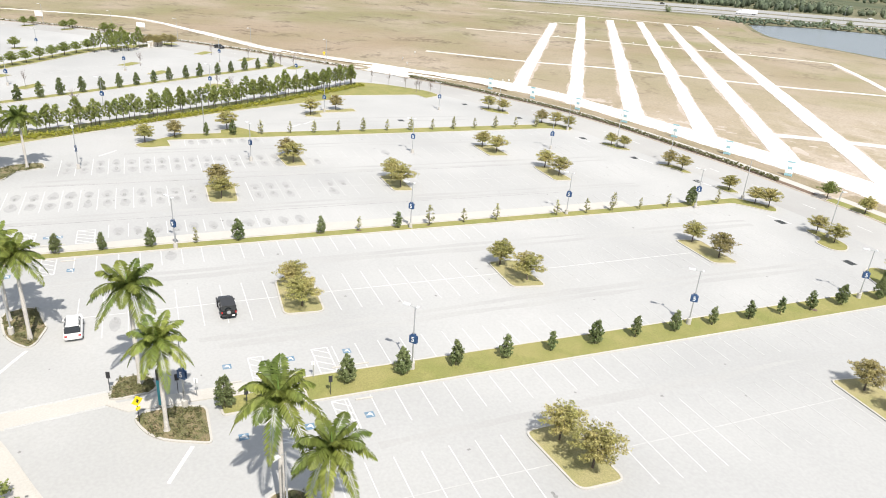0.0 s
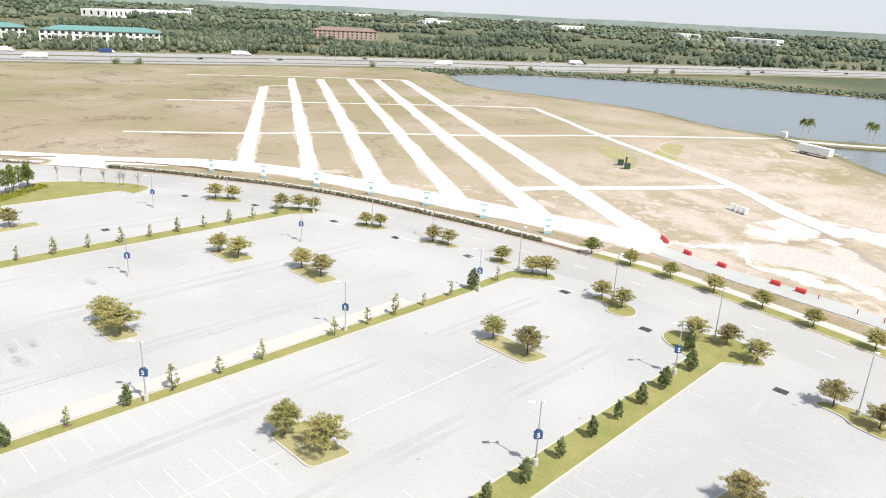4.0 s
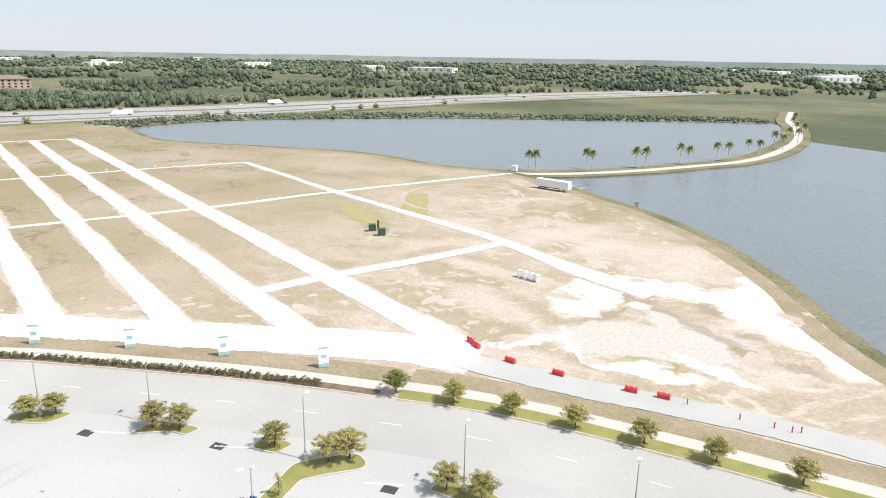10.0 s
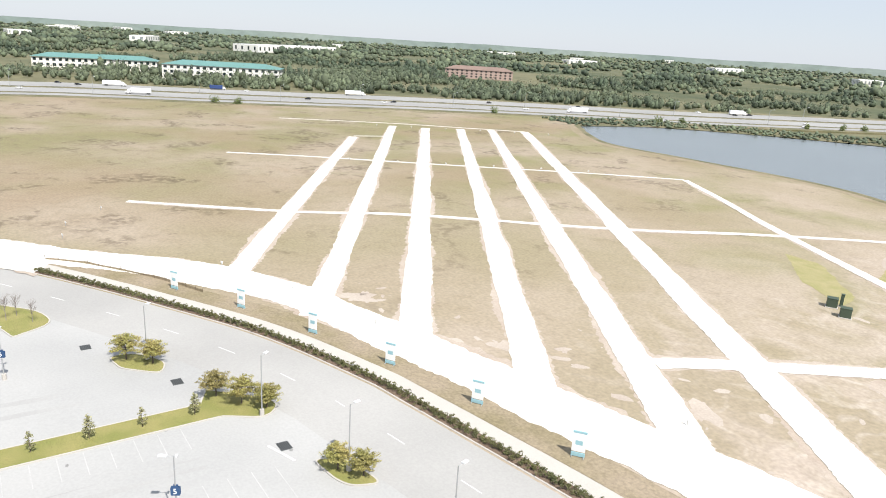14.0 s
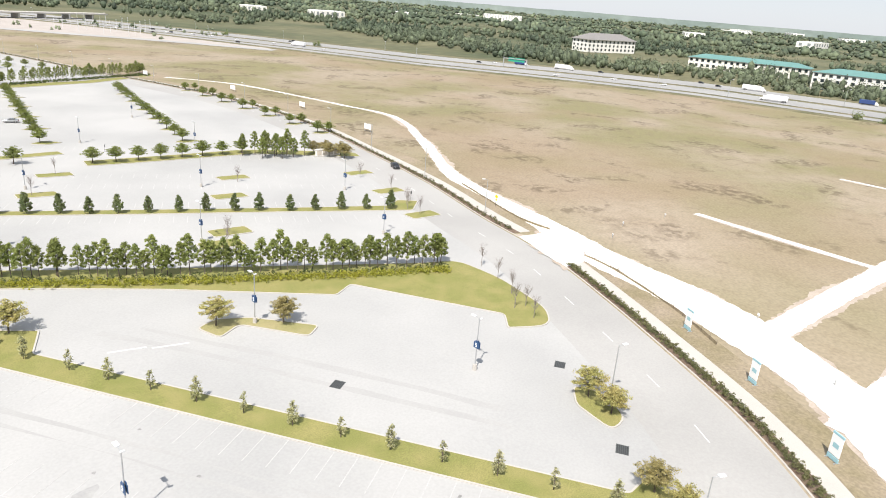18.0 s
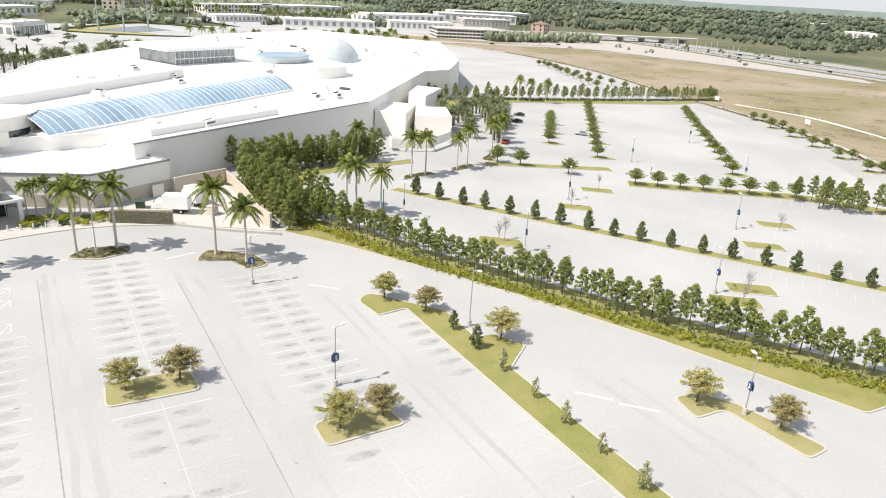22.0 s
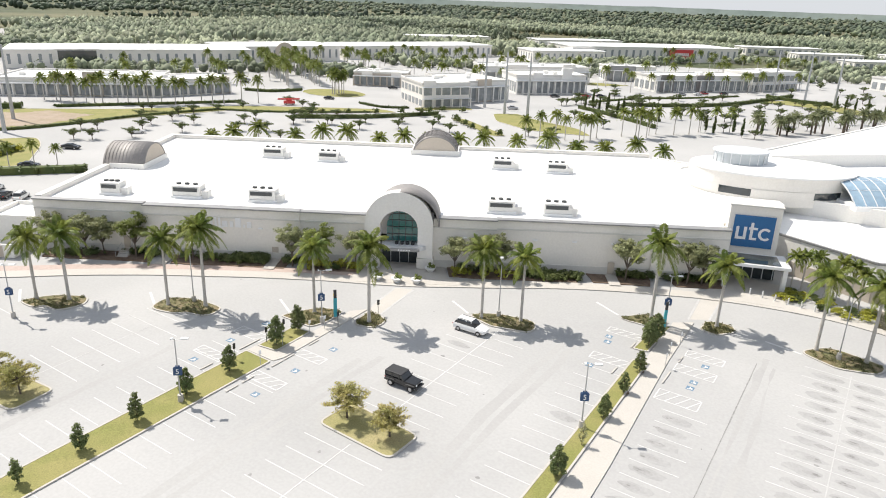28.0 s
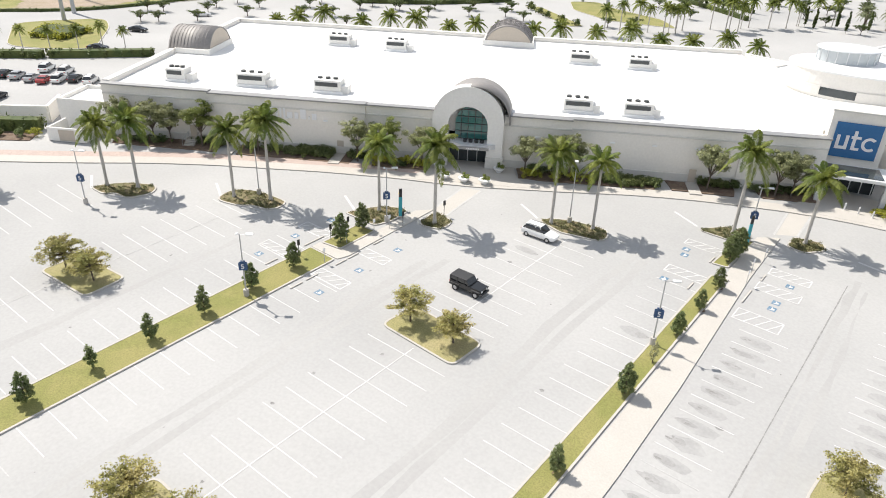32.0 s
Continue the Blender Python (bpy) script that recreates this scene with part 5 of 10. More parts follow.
block([(39.5, 80.4), (46.2, 87.4), (46, 100), (29, 124), (12.6, 126)], 9.25, wings)
LOW_BLOCK = [(47.1, 88.0), (62.6, 81.4), (78, 89), (70, 103), (66, 110), (42, 110), (41, 92)]
block(LOW_BLOCK, 6.75, wings, WALL_WHITE)
for (xa, ya), (xb, yb) in zip(LOW_BLOCK[:3], LOW_BLOCK[1:4]):
    run = math.hypot(xb - xa, yb - ya)
    part("coping", boxes([(-0.1, run + 0.1, -0.12, 0.4, 6.752, 7.1)], m=Matrix.Translation((xa, ya, 0)) @ Matrix.Rotation(math.atan2(yb - ya, xb - xa), 4, "Z")), CAP, wings, "grey metal coping")
    part("tan_base", boxes([(0, run, -0.1, -0.002, -2.5, 2.9)], m=Matrix.Translation((xa, ya, 0)) @ Matrix.Rotation(math.atan2(yb - ya, xb - xa), 4, "Z")), WALL_TAN, wings, "tan lower wall")
block([(21, 116), (34, 106), (56, 106), (68, 107), (72, 93), (112, 115.4), (143, 132.2), (200.7, 201), (215, 205), (240, 238), (285, 335), (230, 420), (150, 370), (60, 240)], 9.6, wings)
block([(158, 130.5), (168.5, 125.5), (176, 142), (167, 145.5)], 5.4, wings, WALL)
block([(147, 136.5), (154, 129), (165.5, 144), (158, 151)], 6.4, wings, WALL)
block([(172, 161.5), (174.4, 153.4), (190, 169.4), (184, 177)], 7.4, wings, WALL)
for (xa, ya), (xb, yb) in (((72, 93), (112, 115.4)), ((112, 115.4), (143, 132.2)), ((143, 132.2), (200.7, 201)), ((215, 205), (240, 238))):
    run = math.hypot(xb - xa, yb - ya)
    part("coping", boxes([(0, run, -0.12, 0.6, 9.602, 9.85)], m=Matrix.Translation((xa, ya, 0)) @ Matrix.Rotation(math.atan2(yb - ya, xb - xa), 4, "Z")), CAP if ya < 130 else TRIM, wings, "grey metal coping")
for (xa, ya), (xb, yb) in (((143, 117.5), (141.4, 113)), ((141.4, 113), (151.6, 110)), ((151.6, 110), (163, 117.7)), ((163, 117.7), (168.5, 125.5))):
    run = math.hypot(xb - xa, yb - ya)
    part("yard_wall", boxes([(0, run, -0.12, 0.12, 0, 2.6)], m=Matrix.Translation((xa, ya, 0)) @ Matrix.Rotation(math.atan2(yb - ya, xb - xa), 4, "Z")), WALL, wings, "cream yard wall")


def drum(name, x, y, r, z0, z1, mat, parent, n=48, top=None, sx=1.0, turn=0.0, label=""):
    bm = bmesh.new()
    bmesh.ops.create_cone(bm, cap_ends=True, segments=n, radius1=r, radius2=r if top is None else top, depth=z1 - z0)
    m = Matrix.Translation((x, y, (z0 + z1) / 2)) @ Matrix.Rotation(radians(turn), 4, "Z") @ Matrix.Diagonal((sx, 1, 1, 1))
    bmesh.ops.transform(bm, matrix=m, verts=bm.verts)
    return part(name, bm, mat, parent, label)


drum("rotunda", 41, 112, 10.0, 8.0, 13.4, WALL, wings, 64, None, 1.58, 24, label="broad round cream rotunda")
drum("rotunda_roof", 41, 112, 10.15, 13.41, 13.7, ROOF, wings, 64, None, 1.57, 24)
drum("rotunda_window", 41, 112, 10.04, 9.5, 10.9, DARK_GLASS, wings, 64, None, 1.58, 24)
for a in range(0, 360, 6):
    if 225 < a < 252 or 288 < a < 318:
        continue
    q = Matrix.Rotation(radians(24), 3, "Z") @ Vector((15.92 * math.cos(radians(a)), 10.08 * math.sin(radians(a)), 0))
    w = Matrix.Rotation(radians(24), 3, "Z") @ Vector((-15.9 * math.sin(radians(a)), 10.06 * math.cos(radians(a)), 0))
    half = w.length * radians(3.1)
    part("rotunda_panel", boxes([(-half, half, -0.06, 0.06, 9.4, 11.0)]), WALL, wings, m=Matrix.Translation((41 + q.x, 112 + q.y, 0)) @ Matrix.Rotation(math.atan2(w.y, w.x), 4, "Z"))
drum("lantern", 34.6, 112.6, 4.2, 13.7, 15.9, PALE_GLASS, wings, 32, 4.2, 1.25, 24, "pale glazed roof lantern")
drum("lantern_roof", 34.6, 112.6, 4.5, 15.91, 16.1, FRAME, wings, 32, 4.4, 1.25, 24)
for k in range(18):
    a = 2 * math.pi * k / 18
    q = Matrix.Rotation(radians(24), 3, "Z") @ Vector((5.3 * math.cos(a), 4.25 * math.sin(a), 0))
    part("lantern_mullion", boxes([(-0.08, 0.08, -0.08, 0.08, 13.7, 15.9)]), FRAME, wings, m=Matrix.Translation((34.6 + q.x, 112.6 + q.y, 0)))


def glazed_vault(a, b, half, z, rise, bays_n, rows_n=10):
    """A long curved glass roof of panes between white ribs."""
    a, b = Vector((*a, 0)), Vector((*b, 0))
    d = (b - a).normalized()
    s = Vector((d.y, -d.x, 0))
    t = thing("glass_vault", None, "long curved blue glass skylight with white ribs", "skylight")

    def spot(i, k, lift=0.0):
        x = (k / rows_n) * 2 - 1
        return a + (b - a) * (i / bays_n) + s * (half * x) + Vector((0, 0, z + lift + rise * (1 - x * x)))
    for i in range(bays_n):
        v = [spot(i + 0.02, k) for k in range(rows_n + 1)] + [spot(i + 0.98, k) for k in range(rows_n + 1)]
        part("roof_pane", mesh_from("roof_pane", v, [(k, k + 1, k + rows_n + 2, k + rows_n + 1) for k in range(rows_n)], SKY_GLASS, True), None, t)
    for i in range(bays_n + 1):
        v = []
        for k in range(rows_n + 1):
            p = spot(i, k)
            v += [p - d * 0.08 - Vector((0, 0, 0.1)), p + d * 0.08 - Vector((0, 0, 0.1)), p + d * 0.08 + Vector((0, 0, 0.12)), p - d * 0.08 + Vector((0, 0, 0.12))]
        fc = []
        for k in range(rows_n):
            fc += [(4 * k + q, 4 * k + (q + 1) % 4, 4 * k + 4 + (q + 1) % 4, 4 * k + 4 + q) for q in range(4)]
        part("rib", mesh_from("rib", v, fc, FRAME), None, t)
    for k in range(0, rows_n + 1, 2):
        v = [spot(0, k, 0.02) - s * 0.06, spot(0, k, 0.02) + s * 0.06, spot(bays_n, k, 0.02) + s * 0.06, spot(bays_n, k, 0.02) - s * 0.06]
        part("purlin", mesh_from("purlin", v, [(0, 1, 2, 3)], FRAME), None, t)
    part("upstand", boxes([(0, (b - a).length, -half - 0.4, half + 0.4, 9.0, z)], m=Matrix.Translation(a) @ Matrix.Rotation(math.atan2(d.y, d.x), 4, "Z")), ROOF, t)


glazed_vault((52.3, 111.3), (124.0, 166.0), 8.0, 9.9, 3.5, 42)
drum("rotunda", 149, 199, 14, 9.0, 13.2, WALL_WHITE, wings, label="round white rotunda")
drum("lantern", 141, 206, 8.5, 13.2, 15.4, PALE_GLASS, wings, 36, 9.5, 1.3, 40, "pale glazed roof lantern")
drum("lantern_roof", 141, 206, 9.1, 15.41, 15.7, SKY_GLASS, wings, 36, 8.8, 1.3, 40)
dome = bmesh.new()
bmesh.ops.create_uvsphere(dome, u_segments=32, v_segments=16, radius=12)
bmesh.ops.transform(dome, matrix=Matrix.Translation((176, 244, 7.5)) @ Matrix.Rotation(radians(50), 4, "Z") @ Matrix.Diagonal((1.5, 1, 0.95, 1)), verts=dome.verts)
part("glass_dome", dome, PALE_GLASS, wings, "pale swelling glass dome", smooth=True)
cinema = thing("glass_hall", Matrix.Translation((114, 246, -0.5)) @ Matrix.Rotation(radians(24), 4, "Z"), "dark glazed hall with an overhanging white flat roof", "building")
part("hall_glass", boxes([(-14, 14, -12, 12, 1.0, 15)]), HALL_GLASS, cinema)
part("hall_roof", boxes([(-19, 17, -15, 14, 15, 16.2)]), ROOF, cinema, "overhanging white roof")
for k in range(15):
    part("hall_mullion", boxes([(-14 + k * 2 - 0.1, -14 + k * 2 + 0.1, -12.15, -12.0, 9, 15)]), FRAME, cinema)
part("hall_band", boxes([(-14.1, 14.1, -12.2, -12.05, 11.6, 12.0)]), FRAME, cinema)
rnd = random.Random(5)
for k in range(46):
    x, y = rnd.uniform(70, 235), rnd.uniform(110, 330)
    if abs(0.607 * (x - 52.3) - 0.795 * (y - 111.3)) < 11 and x < 122:
        continue
    if not inside(x, y, [(33, 96), (79, 98), (110, 121), (152, 147), (170, 174), (234, 233), (280, 332), (150, 350), (70, 230)]) or math.hypot(x - 143, y - 193) < 20 or math.hypot(x - 172, y - 234) < 26 or math.hypot(x - 114, y - 246) < 28 or math.hypot(x - 41, y - 112) < 20:
        continue
    roof_unit(0, 0, 9.25, rnd.uniform(2.2, 4), 2.2, rnd.uniform(1.2, 1.9), Matrix.Translation((x, y, 0)) @ Matrix.Rotation(radians(rnd.choice((38, 128))), 4, "Z"))
part("roof_screen", boxes([(-45, 45, -0.2, 0.2, 9.2, 12.0)], m=Matrix.Translation((70, 165, 0)) @ Matrix.Rotation(radians(44), 4, "Z")), WALL_WHITE, wings)
part("roof_step", boxes([(-20, 20, -0.3, 0.3, 9.2, 10.8)], m=Matrix.Translation((94, 111.5, 0)) @ Matrix.Rotation(radians(29.2), 4, "Z")), WALL_WHITE, wings)
# Skylight slots and vents on the wing roofs.
rnd = random.Random(9)
count = 0
for k in range(400):
    x, y = rnd.uniform(60, 260), rnd.uniform(105, 360)
    near_vault = abs(0.607 * (x - 52.3) - 0.795 * (y - 111.3)) < 10 and x < 122
    if near_vault or not inside(x, y, [(84, 104), (110, 121), (152, 147), (170, 174), (234, 233), (280, 332), (150, 350), (70, 230), (66, 150)]) or math.hypot(x - 143, y - 193) < 18 or math.hypot(x - 172, y - 234) < 24 or math.hypot(x - 114, y - 246) < 28:
        continue
    count += 1
    if count > 46:
        break
    vent = boxes([(-1.7, 1.7, -0.8, 0.8, 0, 0.7)], 0.04) if k % 3 else boxes([(-0.5, 0.5, -0.5, 0.5, 0, 1.2), (-0.7, 0.7, -0.7, 0.7, 1.2, 1.35)])
    solid("roof_vent", from_bm("roof_vent", vent, DARK if k % 3 == 1 else FRAME), "low dark louvred roof vent" if k % 3 == 1 else "low white metal roof vent", "roof vent", "roof vents of the mall",
          m=Matrix.Translation((x, y, 9.26)) @ Matrix.Rotation(radians(38 if k % 2 else 128), 4, "Z"))
# Service yard.
yard = thing("service_yard", None, "walled loading yard of pale concrete beside the mall", "loading yard", kind="structure")
part("yard_floor", slab("yard_floor", [(66, 72), (75, 67.5), (90, 57.5), (89.4, 66), (90.4, 80), (90.4, 93.6), (79.3, 88.2), (68, 81.4)], 0.02, CONCRETE), None, yard)

def wall_run(points, h, thick, mat, parent, name="yard_wall"):
    for a, b in zip(points[:-1], points[1:]):
        a, b = Vector((*a, 0)), Vector((*b, 0))
        d = b - a
        part(name, boxes([(0, d.length, -thick / 2, thick / 2, 0, h)], m=Matrix.Translation(a) @ Matrix.Rotation(math.atan2(d.y, d.x), 4, "Z")), mat, parent)


wall_run([(78.6, 88.6), (90.8, 94.6)], 3.4, 0.4, WALL_TAN, yard)
wall_run([(90.8, 94.4), (90.8, 80.3), (89.6, 66), (90.4, 60.6)], 3.0, 0.4, WALL_TAN, yard)
wall_run([(74.8, 67.4), (83, 61.5), (91, 57)], 0.5, 0.35, CONCRETE, yard, "kerb_wall")
for x, y in ((66.5, 82.8), (75, 87)):
    part("steel_door", boxes([(-1.3, 1.3, -0.16, -0.1, 0, 2.6)], m=Matrix.Translation((x, y, 0)) @ Matrix.Rotation(radians(26), 4, "Z")), TRIM, yard, "pale steel door")

# ---- plants ----
def leaves(rng, centres, radii, per, size, flat=0.0, droop=0.0, stretch=1.7):
    """Arrays of small leaf blades scattered in clumps; flat turns them level."""
    n = len(centres) * per
    c = np.repeat(np.asarray(centres, float), per, 0)
    r = np.repeat(np.asarray(radii, float).reshape(len(centres), -1), per, 0)
    d = rng.normal(size=(n, 3))
    d /= np.linalg.norm(d, axis=1, keepdims=True)
    p = c + d * r * rng.uniform(0.35, 1.0, (n, 1))
    nrm = d * (1 - flat) + rng.normal(size=(n, 3)) * 0.6 + np.array([0, 0, flat * 1.6 + 0.25])
    nrm /= np.linalg.norm(nrm, axis=1, keepdims=True)
    a = np.cross(nrm, rng.normal(size=(n, 3)))
    a /= np.linalg.norm(a, axis=1, keepdims=True)
    a[:, 2] -= droop
    b = np.cross(nrm, a)
    s = size * rng.uniform(0.6, 1.3, (n, 1))
    v = np.stack([p - a * s * stretch * 0.5, p + b * s * 0.45, p + a * s * stretch * 0.5, p - b * s * 0.45], 1).reshape(-1, 3)
    f = np.arange(4 * n).reshape(n, 4)
    return v, f


def quick_mesh(name, v, f, mat):
    me = bpy.data.meshes.new(name)
    v, f = np.asarray(v, np.float32), np.asarray(f, np.int32)
    me.vertices.add(len(v))
    me.vertices.foreach_set("co", v.ravel())
    me.loops.add(f.size)
    me.loops.foreach_set("vertex_index", f.ravel())
    me.polygons.add(len(f))
    me.polygons.foreach_set("loop_start", np.arange(0, f.size, f.shape[1], dtype=np.int32))
    me.materials.append(mat)
    me.update(calc_edges=True)
    me.validate()
    return me


def limb(bm, points, r0, r1, sides=6):
    for i in range(len(points) - 1):
        a, b = r0 + (r1 - r0) * i / (len(points) - 1), r0 + (r1 - r0) * (i + 1) / (len(points) - 1)
        tube(bm, points[i], points[i + 1], a, b, sides, False)


def spreading_tree(seed, mat, high=5.2, wide=5.6, per=46, thin=1.0):
    """A low tree with a short trunk, forking limbs and tiered, gappy foliage."""
    rng, rnd = np.random.default_rng(seed), random.Random(seed)
    bm = bmesh.new()
    fork = Vector((rnd.uniform(-0.1, 0.1), rnd.uniform(-0.1, 0.1), high * 0.3))
    limb(bm, [(0, 0, 0), fork * 0.5, fork], 0.13, 0.09, 8)
    centres, radii = [], []
    for k in range(11):
        a = k * 2.4 + rnd.uniform(-0.4, 0.4)
        reach = wide / 2 * rnd.uniform(0.5, 0.95) * (1.0 if k < 8 else 0.45)
        top = high * rnd.uniform(0.52, 0.82) if k < 8 else high * rnd.uniform(0.78, 0.93)
        tip = Vector((math.cos(a) * reach, math.sin(a) * reach, top))
        mid = fork.lerp(tip, 0.5) + Vector((0, 0, 0.25))
        limb(bm, [fork, mid, tip], 0.06, 0.018)
        for q in range(5):
            s = mid.lerp(tip, 0.25 + q * 0.22)
            off = Vector((rnd.uniform(-0.55, 0.55), rnd.uniform(-0.55, 0.55), rnd.uniform(-0.12, 0.3)))
            if rnd.random() < thin:
                centres.append(s + off)
                w = rnd.uniform(0.42, 0.75)
                radii.append((w, w, w * 0.5))
    v, f = leaves(rng, centres, radii, int(per * 1.5), 0.155, 0.45)
    return from_bm("trunk", bm, BARK), quick_mesh("crown", v, f, mat)


def tiered_tree(seed, mat, high=5.0, wide=5.4, per=44):
    """A low tree whose foliage lies in flat, gappy layers on level limbs round one leader."""
    rng, rnd = np.random.default_rng(seed), random.Random(seed)
    bm = bmesh.new()
    lean = Vector((rnd.uniform(-0.2, 0.2), rnd.uniform(-0.2, 0.2), high * 0.92))
    limb(bm, [(0, 0, 0), lean * 0.35, lean * 0.7, lean], 0.13, 0.02, 8)
    centres, radii = [], []
    for tier, (at, span) in enumerate(((0.44, 0.82), (0.56, 1.0), (0.68, 0.88), (0.8, 0.62), (0.9, 0.32))):
        arms = (7, 9, 8, 6, 3)[tier]
        turn = rnd.uniform(0, 6.28)
        for k in range(arms):
            a = turn + k * 6.283 / arms + rnd.uniform(-0.3, 0.3)
            reach = wide / 2 * span * rnd.uniform(0.6, 1.08)
            root = lean * (at - 0.08)
            tip = lean * at + Vector((math.cos(a) * reach, math.sin(a) * reach, rnd.uniform(-0.05, 0.4)))
            limb(bm, [root, root.lerp(tip, 0.5) + Vector((0, 0, 0.1)), tip], 0.045, 0.012, 5)
            for q in range(4):
                s = root.lerp(tip, 0.34 + q * 0.22) + Vector((rnd.uniform(-0.3, 0.3), rnd.uniform(-0.3, 0.3), rnd.uniform(-0.1, 0.28)))
                w = rnd.uniform(0.34, 0.62) * (1.1 if q > 1 else 0.85)
                centres.append(s)
                radii.append((w * 1.05, w * 1.05, w * 0.32))
    v, f = leaves(rng, centres, radii, per, 0.14, 0.35)
    return from_bm("trunk", bm, BARK), quick_mesh("crown", v, f, mat)


def upright_tree(seed, mat, high=3.8, wide=1.9, per=30, tiers=9, thin=1.0, leaf=0.2):
    """A narrow evergreen: foliage to near the ground, pointed and uneven."""
    rng, rnd = np.random.default_rng(seed), random.Random(seed)
    bm = bmesh.new()
    limb(bm, [(0, 0, 0), (0.03, 0, high * 0.5), (0, 0.03, high * 0.96)], 0.06, 0.012, 6)
    centres, radii = [], []
    for k in range(tiers):
        t = (k + 0.5) / tiers
        r = wide / 2 * (0.75 + 0.5 * t if t < 0.3 else 1.15 * (1 - t) ** 0.75 + 0.12)
        for q in range(max(3, int(10 * r + 2))):
            if rnd.random() > thin:
                continue
            a = rnd.uniform(0, 6.28)
            d = r * rnd.uniform(0.35, 1.0)
            c = Vector((math.cos(a) * d, math.sin(a) * d, high * (0.14 + 0.84 * t) + rnd.uniform(-0.12, 0.15)))
            tube(bm, (0, 0, c.z - 0.12), c, 0.014, 0.006, 4, False)
            centres.append(c)
            w = rnd.uniform(0.2, 0.36)
            radii.append((w, w, w * 0.9))
    v, f = leaves(rng, centres, radii, per, leaf, 0.1)
    return from_bm("trunk", bm, BARK), quick_mesh("crown", v, f, mat)


def pine_tree(seed, high=6.6, mat=None, full=1.0):
    """A young pine with a bare stem and rounded tufts of needles."""
    rng, rnd = np.random.default_rng(seed), random.Random(seed)
    bm = bmesh.new()
    lean = rnd.uniform(-0.25, 0.25)
    limb(bm, [(0, 0, 0), (lean * 0.5, 0, high * 0.5), (lean, 0.1, high * 0.97)], 0.1, 0.025, 7)
    centres, radii = [], []
    count = int(33 * full ** 2)
    for k in range(count):
        t = k / (count - 1)
        z = high * ((0.34 if full < 1.1 else 0.16) + (0.64 if full < 1.1 else 0.82) * t)
        r = (0.55 + 0.75 * math.sin(math.pi * min(1, 0.25 + t * 0.8))) * (1.0 if t < 0.85 else 0.55) * rnd.uniform(0.5, 1.15) * full
        a = k * 2.4 + rnd.uniform(-0.5, 0.5)
        c = Vector((lean * z / high + math.cos(a) * r, math.sin(a) * r, z))
        tube(bm, (lean * z / high, 0, z - 0.25), c, 0.025, 0.01, 4, False)
        centres.append(c)
        w = rnd.uniform(0.32, 0.55)
        radii.append((w, w, w * 0.8))
    v, f = leaves(rng, centres, radii, 70 if full < 1.1 else 84, 0.15 if full < 1.1 else 0.125, 0.0, 0.0, 2.4)
    return from_bm("trunk", bm, BARK), quick_mesh("crown", v, f, mat or PINE_LEAF)


def frond_mesh(rng, rnd, count, length, rise, mat, pairs=26, leaflet=0.62, width=0.07, z=0.0):
    vs, fs, n = [], [], 0
    for k in range(count):
        a = k * 2.39996 + rnd.uniform(-0.2, 0.2)
        age = k / (count - 1)
        up = rise * (1 - age) + (-0.32) * age + rnd.uniform(-0.08, 0.08)
        ln = length * rnd.uniform(0.85, 1.08)
        out = np.array([math.cos(a), math.sin(a), 0.0])
        side = np.array([-math.sin(a), math.cos(a), 0.0])
        t = np.linspace(0.02, 1, pairs)
        bend = 0.62 + 0.62 * age
        x = ln * (t * math.cos(up) * (1 - 0.12 * t * t * bend))
        h = ln * (t * math.sin(up) - bend * 0.62 * t ** 2.1)
        axis = out[None] * x[:, None] + np.array([0, 0, 1.0])[None] * h[:, None] + np.array([0, 0, z])
        for i in range(pairs):
            w = leaflet * math.sin(math.pi * min(0.97, 0.12 + 0.86 * t[i])) ** 0.7
            for s in (-1, 1):
                fwd = axis[min(i + 1, pairs - 1)] - axis[max(i - 1, 0)]
                fwd /= np.linalg.norm(fwd) + 1e-9
                tip = axis[i] + side * s * w * 0.85 + fwd * w * 0.45 - np.array([0, 0, w * (0.3 + rnd.uniform(0, 0.45))])
                mid = axis[i] * 0.5 + tip * 0.5 + np.array([0, 0, 0.06])
                vs += [axis[i] - fwd * width * 0.5, mid - fwd * width, tip, mid + fwd * width]
                fs.append((n, n + 1, n + 2, n + 3))
                n += 4
        for i in range(0, pairs - 1, 2):
            j = min(i + 2, pairs - 1)
            vs += [axis[i] - side * 0.035, axis[i] + side * 0.035, axis[j] + side * 0.025, axis[j] - side * 0.025]
            fs.append((n, n + 1, n + 2, n + 3))
            n += 4
    return quick_mesh("crown", vs, fs, mat)


def royal_palm(seed, high=10.6):
    """A tall palm: pale ringed trunk, smooth green shaft, feathery fronds."""
    rng, rnd = np.random.default_rng(seed), random.Random(seed)
    bm = bmesh.new()
    prof = [(0, 0.36), (0.4, 0.27), (1.5, 0.21), (4.0, 0.23), (6.5, 0.2), (high - 1.6, 0.16)]
    for (z0, r0), (z1, r1) in zip(prof[:-1], prof[1:]):
        tube(bm, (0, 0, z0), (0, 0, z1), r0, r1, 12, False)
    sh = bmesh.new()
    tube(sh, (0, 0, high - 1.6), (0, 0, high - 0.3), 0.18, 0.13, 10, False)
    tube(sh, (0, 0, high - 0.3), (0.03, 0.02, high + 1.0), 0.12, 0.02, 8, False)
    return from_bm("trunk", bm, PALM_BARK), from_bm("crownshaft", sh, SHAFT), frond_mesh(rng, rnd, 22, 4.1, 1.25, PALM_LEAF, 36, 0.85, 0.1, z=high - 0.3)


